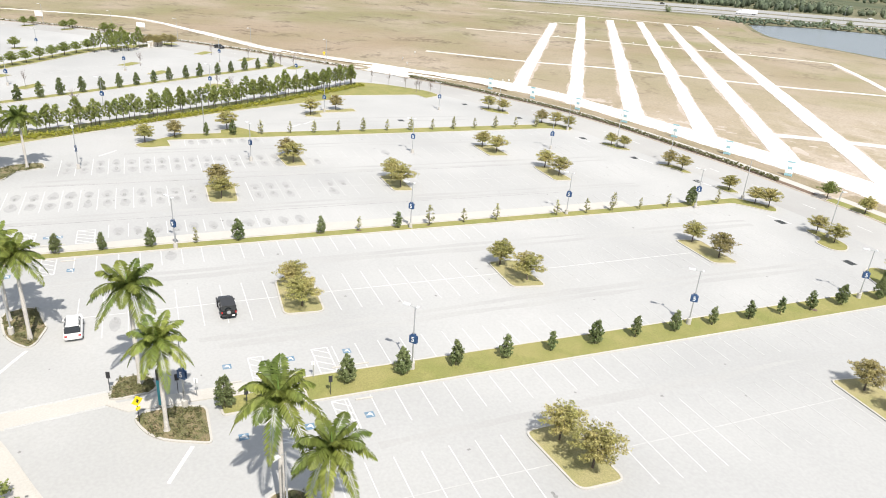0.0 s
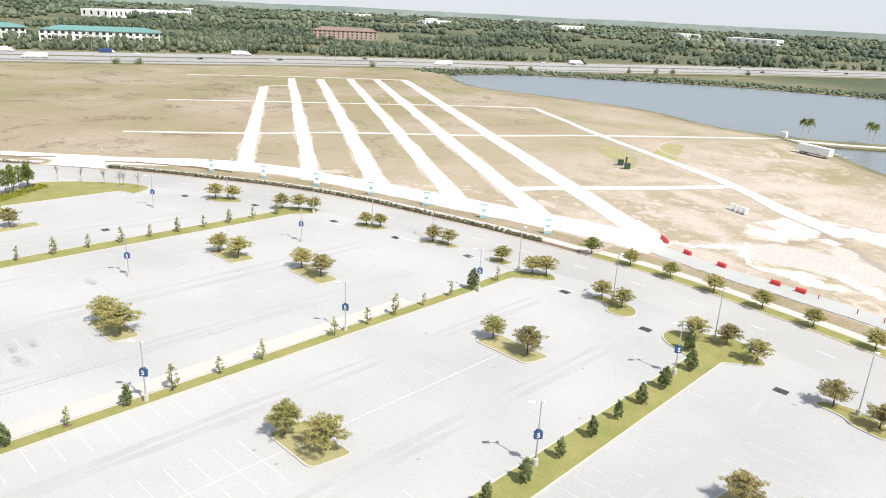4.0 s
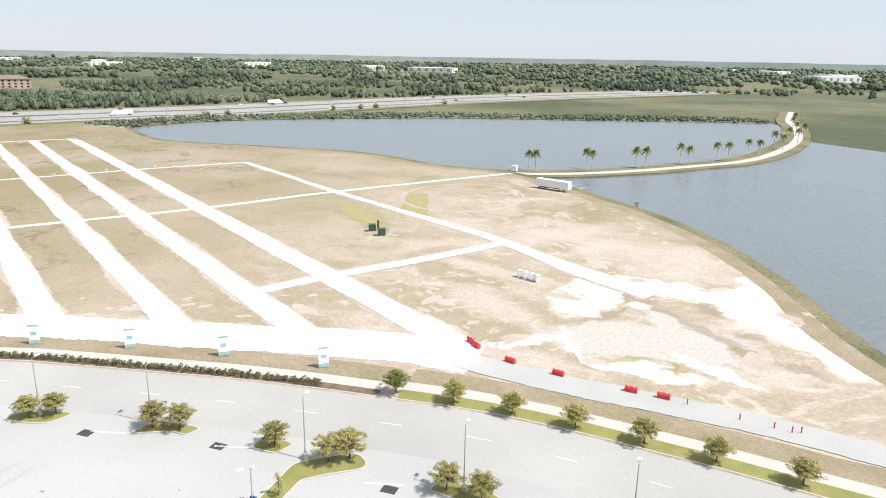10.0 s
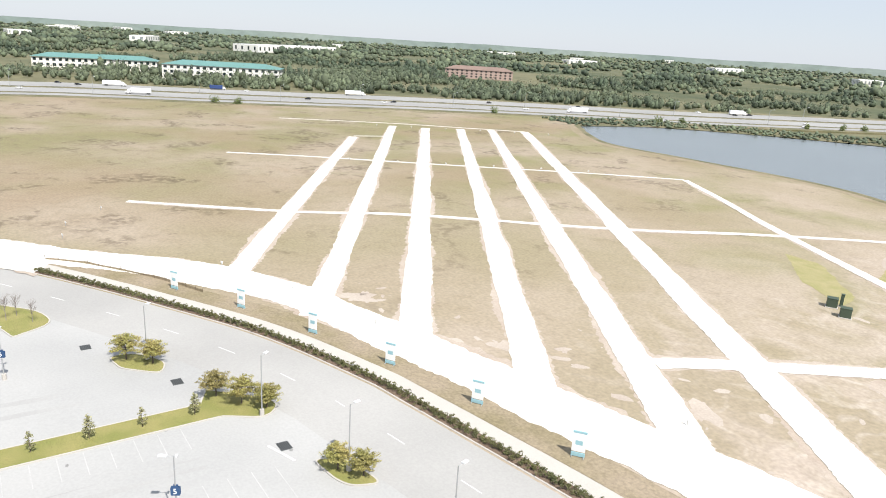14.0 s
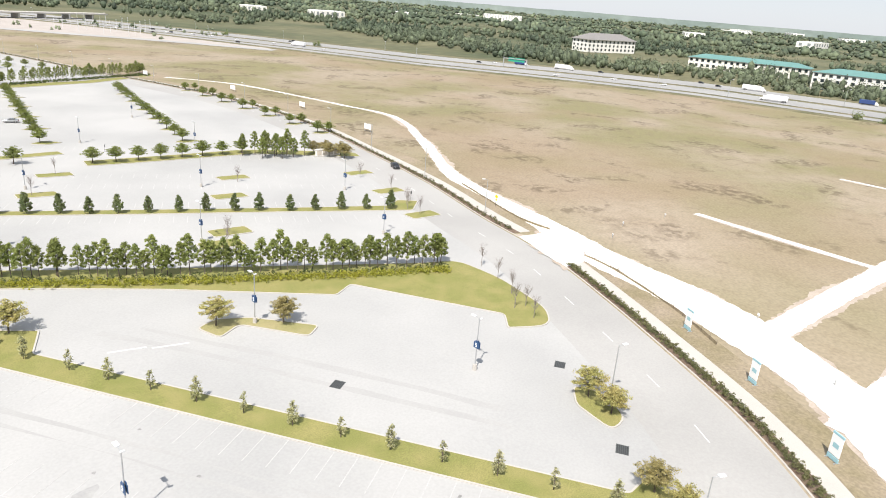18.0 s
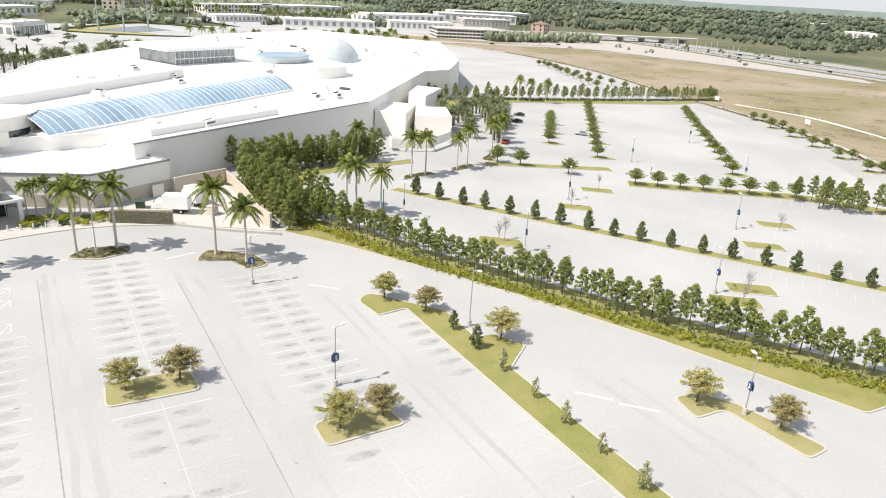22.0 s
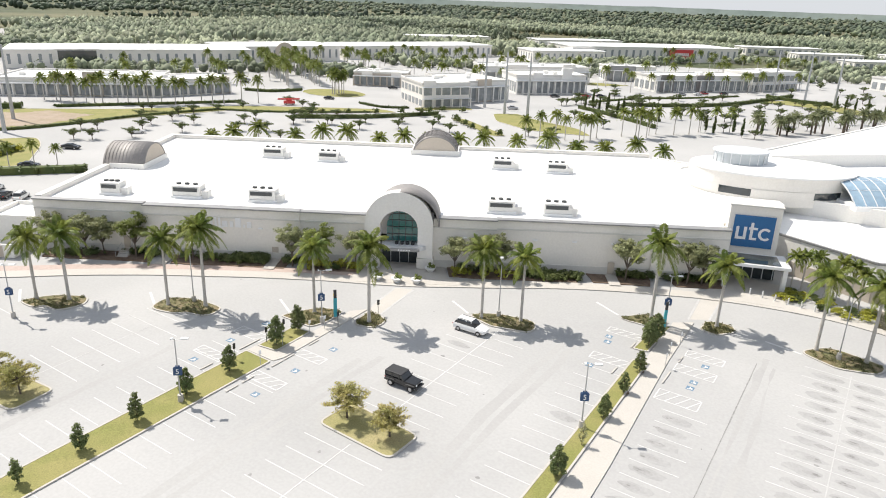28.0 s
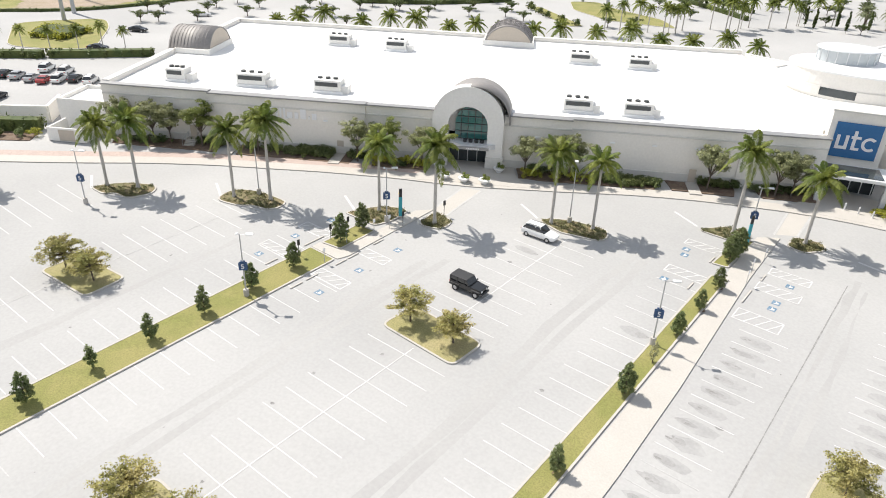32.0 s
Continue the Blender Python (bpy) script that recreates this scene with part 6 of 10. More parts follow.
def bushy_palm(seed, high=6.0):
    """A date palm with a thick rough trunk and a dense grey-green head."""
    rng, rnd = np.random.default_rng(seed), random.Random(seed)
    bm = bmesh.new()
    limb(bm, [(0, 0, 0), (0, 0, high * 0.5), (0, 0, high)], 0.34, 0.3, 10)
    return from_bm("trunk", bm, BARK), frond_mesh(rng, rnd, 34, 3.4, 1.15, DATE_LEAF, 20, 0.6, 0.08, high)


def bare_tree(seed, high=4.6):
    rnd = random.Random(seed)
    bm = bmesh.new()
    limb(bm, [(0, 0, 0), (0, 0, high * 0.35)], 0.06, 0.045, 6)
    for k in range(26):
        a, z = rnd.uniform(0, 6.28), high * rnd.uniform(0.3, 0.7)
        r = rnd.uniform(0.4, 1.1)
        tip = Vector((math.cos(a) * r, math.sin(a) * r, z + high * rnd.uniform(0.2, 0.35)))
        tube(bm, (0, 0, z), tip, 0.022, 0.006, 4, False)
        for q in range(6):
            s = Vector((0, 0, z)).lerp(tip, rnd.uniform(0.4, 1))
            tube(bm, s, s + Vector((rnd.uniform(-0.4, 0.4), rnd.uniform(-0.4, 0.4), rnd.uniform(0.15, 0.5))), 0.009, 0.004, 3, False)
    tube(bm, (0, 0, high * 0.3), (0, 0, high), 0.045, 0.008, 5, False)
    return (from_bm("branchwork", bm, TWIG),)


def shrub_mesh(seed, mat, w=0.9, h=0.8, per=26, clumps=16, leaf=0.13):
    rng, rnd = np.random.default_rng(seed), random.Random(seed)
    c = [(rnd.gauss(0, 0.28) * w, rnd.gauss(0, 0.28) * w, h * rnd.uniform(0.22, 0.8)) for _ in range(clumps)]
    v, f = leaves(rng, c, [(0.26 * w, 0.26 * w, 0.22 * h)] * clumps, per, leaf, 0.1)
    return quick_mesh("shrub", v, f, mat)


def plant(name, pieces, names, label, category, group):
    t = thing(name, None, label, category, group)
    for nm, me in zip(names, pieces):
        part(nm, me, None, t)
    return t


TC = ("trunk", "crown")
proto = {
    "oak": [plant("spreading_tree", tiered_tree(s, m, h, w), TC, lab, "tree", "spreading trees in the car park islands") for s, m, h, w, lab in (
        (1, OAK_LEAF, 5.0, 5.4, "small spreading tree with yellowish olive leaves"), (2, RUST_LEAF, 4.6, 5.0, "small spreading tree with thin rusty leaves"),
        (3, OAK_LEAF, 4.4, 4.8, "small spreading tree with yellowish olive leaves"), (4, GREEN_LEAF, 4.8, 4.8, "small spreading tree with green leaves"))],
    "magnolia": [plant("upright_tree", upright_tree(s, MAGNOLIA_LEAF, h, w * 1.08, 40, 10, th, 0.135), TC, lab, "tree", "small evergreen trees on the strips") for s, h, w, th, lab in (
        (11, 4.0, 2.1, 1.0, "small dense dark evergreen tree on a grass strip"), (12, 3.6, 1.7, 0.8, "small dark evergreen tree on a grass strip"), (13, 3.3, 1.5, 0.55, "small sparse evergreen tree on a grass strip"))],
    "thin": [plant("upright_tree", upright_tree(s, THIN_LEAF, h, w, 17, 8, th, 0.14), TC, "small thin grey-green young tree on a grass strip", "tree", "small evergreen trees on the strips") for s, h, w, th in ((14, 3.4, 1.5, 0.62), (15, 3.0, 1.2, 0.5))],
    "cone": [plant("conical_tree", upright_tree(s, MAGNOLIA_LEAF, h, w * 1.05, 40, 10, 1.0, 0.15), TC, "conical dark evergreen tree on a grass strip", "tree", "conical evergreens of the far car park") for s, h, w in ((16, 4.4, 2.3), (17, 3.9, 2.0))],
    "pine": [plant("pine_tree", pine_tree(s, h), TC, "young pine with a bare stem and tufted crown", "tree", "pine row between the car parks") for s, h in ((21, 6.9), (22, 6.2), (23, 5.6), (24, 7.4))],
    "belt": [plant("belt_tree", pine_tree(s, h, None, 1.18), TC, "dense green pine of the tree belt", "tree", "tree belt beside the mall") for s, h in ((25, 7.6), (26, 6.8), (27, 7.2))],
    "palm": [plant("royal_palm", royal_palm(s, h), ("trunk", "crownshaft", "crown"), "tall royal palm with a pale grey trunk", "palm", "royal palms along the front drive") for s, h in ((31, 11.2), (32, 10.4), (33, 11.8))],
    "date": [plant("date_palm", bushy_palm(s, h), TC, "thick date palm with a dense grey-green head", "palm", "date palms") for s, h in ((34, 6.2), (35, 5.2))],
    "bare": [plant("bare_tree", bare_tree(s), ("branchwork",), "leafless grey young tree", "tree", "bare trees") for s in (41, 42)],
    "front": [plant("front_tree", spreading_tree(s, m, h, w, 64), TC, "airy grey-green tree against the front wall", "tree", "trees along the front wall") for s, m, h, w in ((43, GREY_LEAF, 6.2, 4.2), (44, GREEN_LEAF, 6.4, 4.2))],
    "cypress": [plant("cypress", upright_tree(45, SHRUB_LEAF, 7.0, 1.2, 26, 14, 1.0, 0.22), TC, "tall narrow dark cypress", "tree", "cypresses of the far car park")],
}
used = set()


def put(kind, x, y, turn=None, scale=1.0, pick=None, z=0.1):
    """Places a plant of a kind: the first time the built one itself, then copies."""
    rnd = random.Random(int(x * 131 + y * 977))
    src = proto[kind][pick if pick is not None else rnd.randrange(len(proto[kind]))]
    m = Matrix.Translation((x, y, z)) @ Matrix.Rotation(rnd.uniform(0, 6.28) if turn is None else turn, 4, "Z")
    s = scale * rnd.uniform(0.92, 1.08)
    if src not in used:
        used.add(src)
        src.matrix_basis = m @ Matrix.Diagonal((s, s, s, 1))
        return src
    ob = copy_thing(src, m)
    ob.scale = (s, s, s)
    return ob


# Trees on the strips.
for k, y in enumerate((8.2, 2.0, -4.3, -10.6, -16.7, -22.9, -28.9, -35.1, -41.4, -47.8, -53.6, -59.4, -65.5, -73.6)):
    put("magnolia", -0.6 if k < 14 else 0, y, pick=(0, 0, 1, 1, 2, 0, 2, 1, 2, 1, 2, 1, 0, 0)[k], scale=0.88)
for x, y in ((-0.8, 16.1), (-1.5, 20.7)):
    put("magnolia", x, y, pick=0)
put("magnolia", 2.5, -79.5, pick=1)
for k, y in enumerate((38.4, 32.6, 26.3, 20.1, 14.0, 1.4, -4.8, -11.4, -17.0, -23.3, -29.6, -41.8, -48.2, -54, -60.4, -67, -72.6, -79.5)):
    put("magnolia" if k in (0, 1, 2, 4, 5, 7, 16) else "thin", 40.1, y, scale=(0.8, 0.8, 0.78, 0.85, 0.82, 0.82, 0.75, 0.85, 1.2, 0.9, 1.05, 1.05, 1.0, 1.25, 0.8, 0.9, 1.0, 0.9)[k], pick=(0 if k in (0, 2, 4, 16) else 1))
for x, y in ((38.9, 45.6), (39.1, 48.4), (38.6, 46.9)):
    put("magnolia", x, y, pick=0)
for k, y in enumerate((13.0, 7.2, 1.0, -5.8, -11.5, -17.4, -23.6, -29.8, -36, -41.9, -47.8, -53.7, -59.8, -65.8, -72.2)):
    put("magnolia" if k in (0, 1) else "thin", 101.6, y, scale=0.95, pick=2 if k == 0 else k % 2)
rings = bmesh.new()
rnd = random.Random(77)
for k in range(15):
    blot(rings, -0.6, 8.2 - 6.2 * k, 0.75, rnd, 1.0, 0.118 + 0.002 * rnd.random())
for y in (38.4, 32.6, 26.3, 20.1, 14.0, 1.4, -4.8, -11.4, -17.0, -23.3, -29.6, -41.8):
    blot(rings, 40.1, y, 0.7, rnd, 1.0, 0.118 + 0.002 * rnd.random())
solid("mulch_rings", from_bm("mulch_rings", rings, MULCH), "brown mulch round the strip trees", "mulch", kind="stuff")
# Trees in the islands, two by two.
for k, (x, y, p) in enumerate(((17.2, 9.2, 0), (23, 9.3, 2), (23, -21.7, 2), (17.4, -23.3, 0), (24.2, -59.4, 2), (17.6, -59.3, 1), (59.3, 14.4, 0), (65.1, 14.4, 1), (59.8, -18.7, 0), (64.8, -18.6, 2),
                               (61.6, -55.3, 0), (67.3, -55.1, 2), (78.4, -1.9, 0), (83.6, -1.7, 1), (79.8, -49.3, 0), (85, -48.1, 2), (-19.8, -9.8, 0), (-15.4, -8.9, 0), (-17.9, -48.5, 1), (-23.4, -48.5, 2),
                               (22.6, -87.3, 0), (18.2, -86.7, 0), (46.6, -88.7, 2), (64.3, -86.8, 1), (60.7, -87.8, 0), (81.9, -83, 2), (79.3, -85, 2), (122.3, -67.9, 0), (119.3, -71, 2),
                               (105.3, -76.1, 1), (101.8, -78.4, 0), (99.3, -81, 2), (38.3, -87.8, 0), (36.1, -89.4, 0), (3.8, -84.4, 0), (-0.4, -86.3, 1), (-6, -83.8, 0),
                               (97.1, 25.9, 2), (100.9, 19.8, 1), (-17.9, -78.7, 1), (-23.6, -77.3, 1), (-35.8, -48.9, 0), (-40.6, -48.5, 2), (106.3, 8, 0), (119.8, -14.7, 0), (124.9, -22.7, 1))):
    put("oak", x, y, pick=p, scale=0.95 if y > -66 else 0.84)
for x, y in ((37.9, -107.4), (28.8, -107.6), (20, -107.6), (10.9, -106.8), (1.7, -106.1), (-7.2, -104.9), (-16.9, -103.1), (-27.6, -101), (-37.7, -99.4)):
    put("oak", x, y - 0.6, pick=2 if x < 35 else 3, scale=0.88)
# Pine row with a low shrub border.
PINES = smooth_line([(99.5, 66), (103, 57.5), (111.2, 39.7), (124, 17.4), (133.9, 0.7), (143.7, -14), (153, -27.4), (160.2, -37.5)], 1.45)
rnd = random.Random(8)
for i, p in enumerate(PINES):
    put("pine", p.x + rnd.uniform(-0.7, 0.7), p.y + rnd.uniform(-0.6, 0.6), scale=rnd.uniform(0.72, 0.98))
rng = np.random.default_rng(9)


def bed(name, line, a, b, h, mat, label, dense=3.0, leaf=0.16):
    """A continuous border of low shrubs along a line: too many leaves to count."""
    side = sideways(line)
    cs, rs = [], []
    r = random.Random(len(line))
    for p, s in zip(line, side):
        for _ in range(int(dense * (b - a))):
            cs.append(p + s * r.uniform(a, b) + Vector((r.uniform(-0.6, 0.6), r.uniform(-0.6, 0.6), h * r.uniform(0.3, 0.75))))
            w = r.uniform(0.3, 0.5)
            rs.append((w, w, h * 0.4))
    v, f = leaves(rng, cs, rs, 20, leaf, 0.1)
    solid(name, quick_mesh(name, v, f, mat), label, "shrubs", kind="stuff")


fine_line = smooth_line([(95.8, 64.5), (101.3, 54), (109.2, 37.2), (122, 15), (131.7, -1.1), (141.5, -15.8), (151.1, -29.4), (157.8, -39.1)], 0.9)
bed("shrub_border", fine_line, -0.2, 1.8, 1.0, YELLOW_LEAF, "low clipped yellow-green shrub border", 5.0)
bed("shrub_border", fine_line, -1.8, -0.2, 0.9, SHRUB_LEAF, "low dark green shrubs under the pines", 2.0)
# Hedge along the ring road: single clipped shrubs.
hedge_forms = [shrub_mesh(s, HEDGE_LEAF, 1.25, 0.95, 24, 14, 0.14) for s in (51, 52, 53)]
ln = smooth_line([(q.x, q.y) for q in RING[i48:i_gap0:4]], 1.25)
for i, (q, s) in enumerate(zip(ln, sideways(ln))):
    solid("hedge_shrub", hedge_forms[i % 3], "clipped dusty green hedge shrub beside the road", "shrub", "hedge along the ring road",
          m=Matrix.Translation(q + s * 1.2 + Vector((0, 0, 0.1))) @ Matrix.Rotation(i * 1.7, 4, "Z"))
bed("far_hedge", smooth_line([(q.x, q.y) for q in RING[i_gap1 + 1:len(RING) - 50:4]], 0.9), 0.7, 1.7, 0.95, HEDGE_LEAF, "long clipped dusty green hedge beside the road", 3.0, 0.15)
# Tree belt by the mall.
BELT = [(93.5, 67), (97, 73), (95, 80), (98.5, 86.5), (95, 88), (98, 94), (103, 104.5), (108, 108), (112, 109), (119, 110), (126, 110.5), (133, 111), (100.5, 78), (100, 89), (104, 99), (96.5, 64), (100, 66.5), (103.2, 62.5), (96, 66), (92.5, 70), (95, 76), (93, 84), (97, 90), (95.5, 98), (99, 104), (104, 109), (110, 111), (117, 111.5), (124, 112), (131, 112.5), (100, 73), (99, 83), (101, 95), (107, 103), (98, 60), (94, 62),
        (114, 107), (121, 107.5), (128, 108.5), (135, 110), (102, 100), (97.5, 79), (103, 68), (98.5, 69), (101, 63)]
for k, (x, y) in enumerate(BELT):
    x = max(x, 93.6)
    put("belt", x, y, scale=(0.8, 0.7, 0.88)[k % 3])
# Palms.
for k, (x, y) in enumerate(((-38.4, 5.2), (-34.5, 7.8), (-21.8, 15.2), (-17.1, 18), (-3.5, 26.1), (4.8, 28.2), (16.6, 39.1), (21.6, 41.7), (36.7, 53.4), (45, 57.3), (57.8, 58.8), (63.8, 59), (78.1, 51.4), (81.8, 46.2),
                            (109.9, 65.8), (113.4, 61.4), (109.6, 70.0), (136.9, 91.9), (142.6, 94.6), (154.6, 98.0), (160.2, 101.6), (174.6, 110.4), (130, 110), (-52, -7), (-57, -9.5), (183, 118), (190, 126))):
    put("palm", x, y, scale=0.97 if k < 14 else 0.86)
for k in range(18):
    put("date", 176 + (k % 3) * 6.5 + (k // 3) * 5.0, 140 + (k // 3) * 9.5 - (k % 3) * 5.0, scale=1.0)
for k in range(9):
    put("date", 188 + k * 4.3, 126 + k * 7.0, scale=1.1)
# Far car park: conical trees, bare trees, tree rows.
for x, y in ((129.2, 75.2), (132.4, 70.0), (135.4, 64.8), (138.2, 60.2), (141.6, 55.6), (145.0, 50.8), (148.0, 46.0), (151.4, 41.0), (154.0, 36.2), (157.2, 31.8), (160.8, 27.2), (164.4, 22.4), (167.8, 18.0), (171.2, 13.0), (174.2, 8.8), (177.6, 3.0), (181.2, -1.6), (184.8, -6.4), (188.2, -11.4), (191.4, -16.2)):
    put("cone", x, y)
for x, y in ((128.4, 40.6), (130.2, 41.2), (149.6, 1.8), (155.0, 5.0), (196, 27), (180, 68.6), (160.4, 56.8), (190, -24), (193, -20), (197, -18.5), (208.4, -10.6), (218.6, 2), (162.9, -44.6), (157.9, -48.8), (151.9, -52.4), (147.6, -55.6), (143.4, -57.6), (146, -54)):
    put("bare", x, y)
for k in range(8):
    put("oak", 195.4 + 4.81 * k, 70.6 - 3.63 * k, pick=3, scale=0.95)
for k in range(6):
    put("pine", 229 + (k % 3) * 3.6, 37 - k * 1.9, scale=1.05)
    put("pine", 226 + (k % 3) * 3.6, 43 - k * 2.2, scale=0.95)
for k in range(5):
    put("oak", 240 + (k % 2) * 3, 26 - k * 2.6, pick=1)
for x0, y0, x1, y1, n, two in ((206, 122, 236, 159, 6, False), (208, 100, 276, 182, 10, False), (235, 70, 316, 160, 12, False), (275, 41, 339, 140, 7, True)):
    for k in range(n):
        t = k / (n - 1)
        x, y = x0 + (x1 - x0) * t, y0 + (y1 - y0) * t
        put("oak", x, y, pick=3, scale=0.92)
        if two:
            put("oak", x + 3.4, y - 3.0, pick=3, scale=0.85)
        if two or k % 2 == 0:
            island("tree_island", [(x - 3, y + 1), (x - 1, y - 3.4), (x + 4.6, y - 4.2), (x + 2.4, y + 1.6)], 0.8, GRASS, "kerbed grass island with green trees")
for k in range(9):
    put("oak", 334 + k * 5.5, 240 + k * 13.0, pick=3, scale=0.95)
    put("oak", 352 + k * 2.6, 236 + k * 13.4, pick=3, scale=0.9)
for x, y in ((184, 150), (188, 155), (193, 160), (198, 165), (202, 168), (207, 172), (212, 177), (218, 181), (204, 149), (208, 153), (213, 158), (216, 165), (219, 171)):
    put("date", x, y, scale=1.12)
for x, y in ((262, 195), (258, 202), (253, 204)):
    put("palm", x, y, scale=0.85)
for x, y in ((171.5, 102.8), (176, 97.6), (184, 85.4)):
    put("oak", x, y, pick=3, scale=1.1)
far_row = smooth_line([(204, 216), (250, 210), (300, 202), (345, 196), (380, 194)], 4.4)
for p in far_row:
    put("pine", p.x, p.y + random.Random(int(p.x)).uniform(-1, 1), scale=1.0)
    put("belt", p.x + 2.2, p.y + 4 + random.Random(int(p.x)).uniform(-1, 1), scale=0.8)
bed("shrub_border", smooth_line([(204, 211), (250, 206), (300, 198), (378, 190)], 1.6), -2.5, 1, 1.3, SHRUB_LEAF, "low dark green shrub border", 2.5, 0.28)
# Beds along the shop front: mulch, shrubs, trees.
for k, (u0, u1, v0) in enumerate(((2, 21, -4.2), (24, 44, -4.4), (46.5, 56.5, -4.6), (70, 92, -4.4), (93.5, 104, -4.0), (107, 116, -4.0))):
    pts = [at_mall(u0, -0.4), at_mall(u0 + 0.6, v0), at_mall(u1 - 0.6, v0 - 0.2), at_mall(u1, -0.4)]
    solid("mulch_bed", slab("mulch_bed", ragged(oriented([(p.x, p.y) for p in pts]), 0.12, 1.5, k), 0.16, MULCH, 0.16), "dark brown mulch bed along the front wall", "planting bed", "beds along the front", "structure")
front_forms = [shrub_mesh(s, m, 1.7, 1.5, 30, 18, 0.17) for s, m in ((61, SHRUB_LEAF), (62, MAGNOLIA_LEAF), (63, YELLOW_LEAF))]
rnd = random.Random(12)
for u0, u1, v, n, forms in ((33, 40, -2.4, 12, (0, 1)), (34, 40, -1.2, 9, (0, 1)), (43, 46, -1.6, 5, (0, 1)), (17, 22, -1.4, 6, (1, 0)), (106, 115, -1.2, 8, (0, 1)), (99, 104, -1.2, 6, (0,)), (47, 56, -3.4, 7, (0, 2)), (82, 92, -2.6, 15, (0, 1)), (84, 92, -3.8, 7, (0,)), (2, 12, -3.0, 7, (0, 1)), (25, 33, -1.4, 6, (1,)), (72, 80, -1.4, 5, (1,)), (70, 82, -3.8, 5, (2,))):
    for k in range(n):
        p = at_mall(u0 + (u1 - u0) * (k + rnd.uniform(0.1, 0.9)) / n, v + rnd.uniform(-0.5, 0.5), 0.15)
        solid("front_shrub", front_forms[rnd.choice(forms)], "rounded green shrub in a mulch bed", "shrub", "shrubs along the front wall", m=Matrix.Translation(p) @ Matrix.Rotation(rnd.uniform(0, 6), 4, "Z") @ Matrix.Diagonal((1, 1, rnd.uniform(0.7, 1.1), 1)))
for k, (u, v) in enumerate(((4, -2.2), (9.5, -2.4), (12.5, -2.4), (18, -2.6), (27.5, -2.2), (44.6, -3.2), (49, -3.2), (55, -3.0), (71.5, -3.0), (76, -2.8), (78.5, -3.2), (99.5, -2.8), (112, -2.6), (109.5, -3.0))):
    p = at_mall(u, v)
    put("front", p.x, p.y, pick=(1 if k in (3, 4, 6) else 0), scale=1.15, z=0.15)
for x, y, n in ((54, 76, 16), (60, 74.5, 14), (66, 74, 10)):
    for k in range(n):
        p = Vector((x + rnd.uniform(-3.5, 3.5), y + rnd.uniform(-2.2, 2.2), 0.1))
        solid("border_shrub", front_forms[2 if k % 3 else 0], "low yellow-green shrub in a bed", "shrub", "shrubs by the porch", m=Matrix.Translation(p) @ Matrix.Diagonal((0.9, 0.9, 0.6, 1)))
for k, (x, y) in enumerate(((51.5, 79.5), (53, 80), (54.8, 79.2), (56.4, 79), (58.2, 78.2), (60, 77.6), (61.4, 77))):
    put("palm", x, y, scale=0.55)
# The dense belt along the mall wall and beside the yard.
for k, (x, y) in enumerate(((96.1, 109.4), (99.6, 104.5), (103, 103.5), (106.3, 103.6), (110.4, 104.6), (114.5, 105.6), (118.8, 107), (123.1, 108.4), (128, 110), (132.8, 112), (137, 113.6), (95.8, 94.2), (96.4, 99), (97.4, 89), (96.6, 83.2), (98.6, 78.5), (98.1, 73.5), (100.6, 68.5), (102.2, 63), (99.8, 85), (101, 79), (103.4, 71.5), (100.4, 95), (103, 98.6), (108, 108), (116, 110), (125, 113))):
    put("belt", x, y, scale=(1.15, 1.0, 1.25)[k % 3])
for k in range(26):
    put("belt", 93.2 + (k % 2) * 2.6 + rnd.uniform(-0.6, 0.6), 59 + k * 1.32 + rnd.uniform(-0.6, 0.6), scale=(0.95, 1.1, 1.02)[k % 3])
for k in range(26):
    q = (k + 0.5) / 26
    put("belt", 97 + 44 * q + rnd.uniform(-1, 1), 100 + 22 * q - (k % 2) * 3.2 + rnd.uniform(-0.8, 0.8), scale=(1.0, 1.15, 0.9)[k % 3])
# Ground cover in the palm islands: low tufts, too many to count.
cover = []
for pts in PALM_ISLES:
    c = Vector((sum(q[0] for q in pts) / len(pts), sum(q[1] for q in pts) / len(pts), 0))
    for k in range(110):
        i = rnd.randrange(len(pts))
        e = Vector((*pts[i - 1][:2], 0)).lerp(Vector((*pts[i][:2], 0)), rnd.random())
        cover.append(c.lerp(e, math.sqrt(rnd.random()) * 0.86) + Vector((0, 0, 0.22)))
v, f = leaves(np.random.default_rng(66), cover, [(0.4, 0.4, 0.16)] * len(cover), 14, 0.13, 0.2)
solid("ground_cover", quick_mesh("ground_cover", v, f, HEDGE_LEAF), "low dusty ground cover in the palm beds", "ground cover", kind="stuff")

# ---- lamps, signs ----
five_mesh = glyphs("5", 0.85, SIGN_WHITE)
n_mesh = glyphs("n", 0.85, SIGN_WHITE)


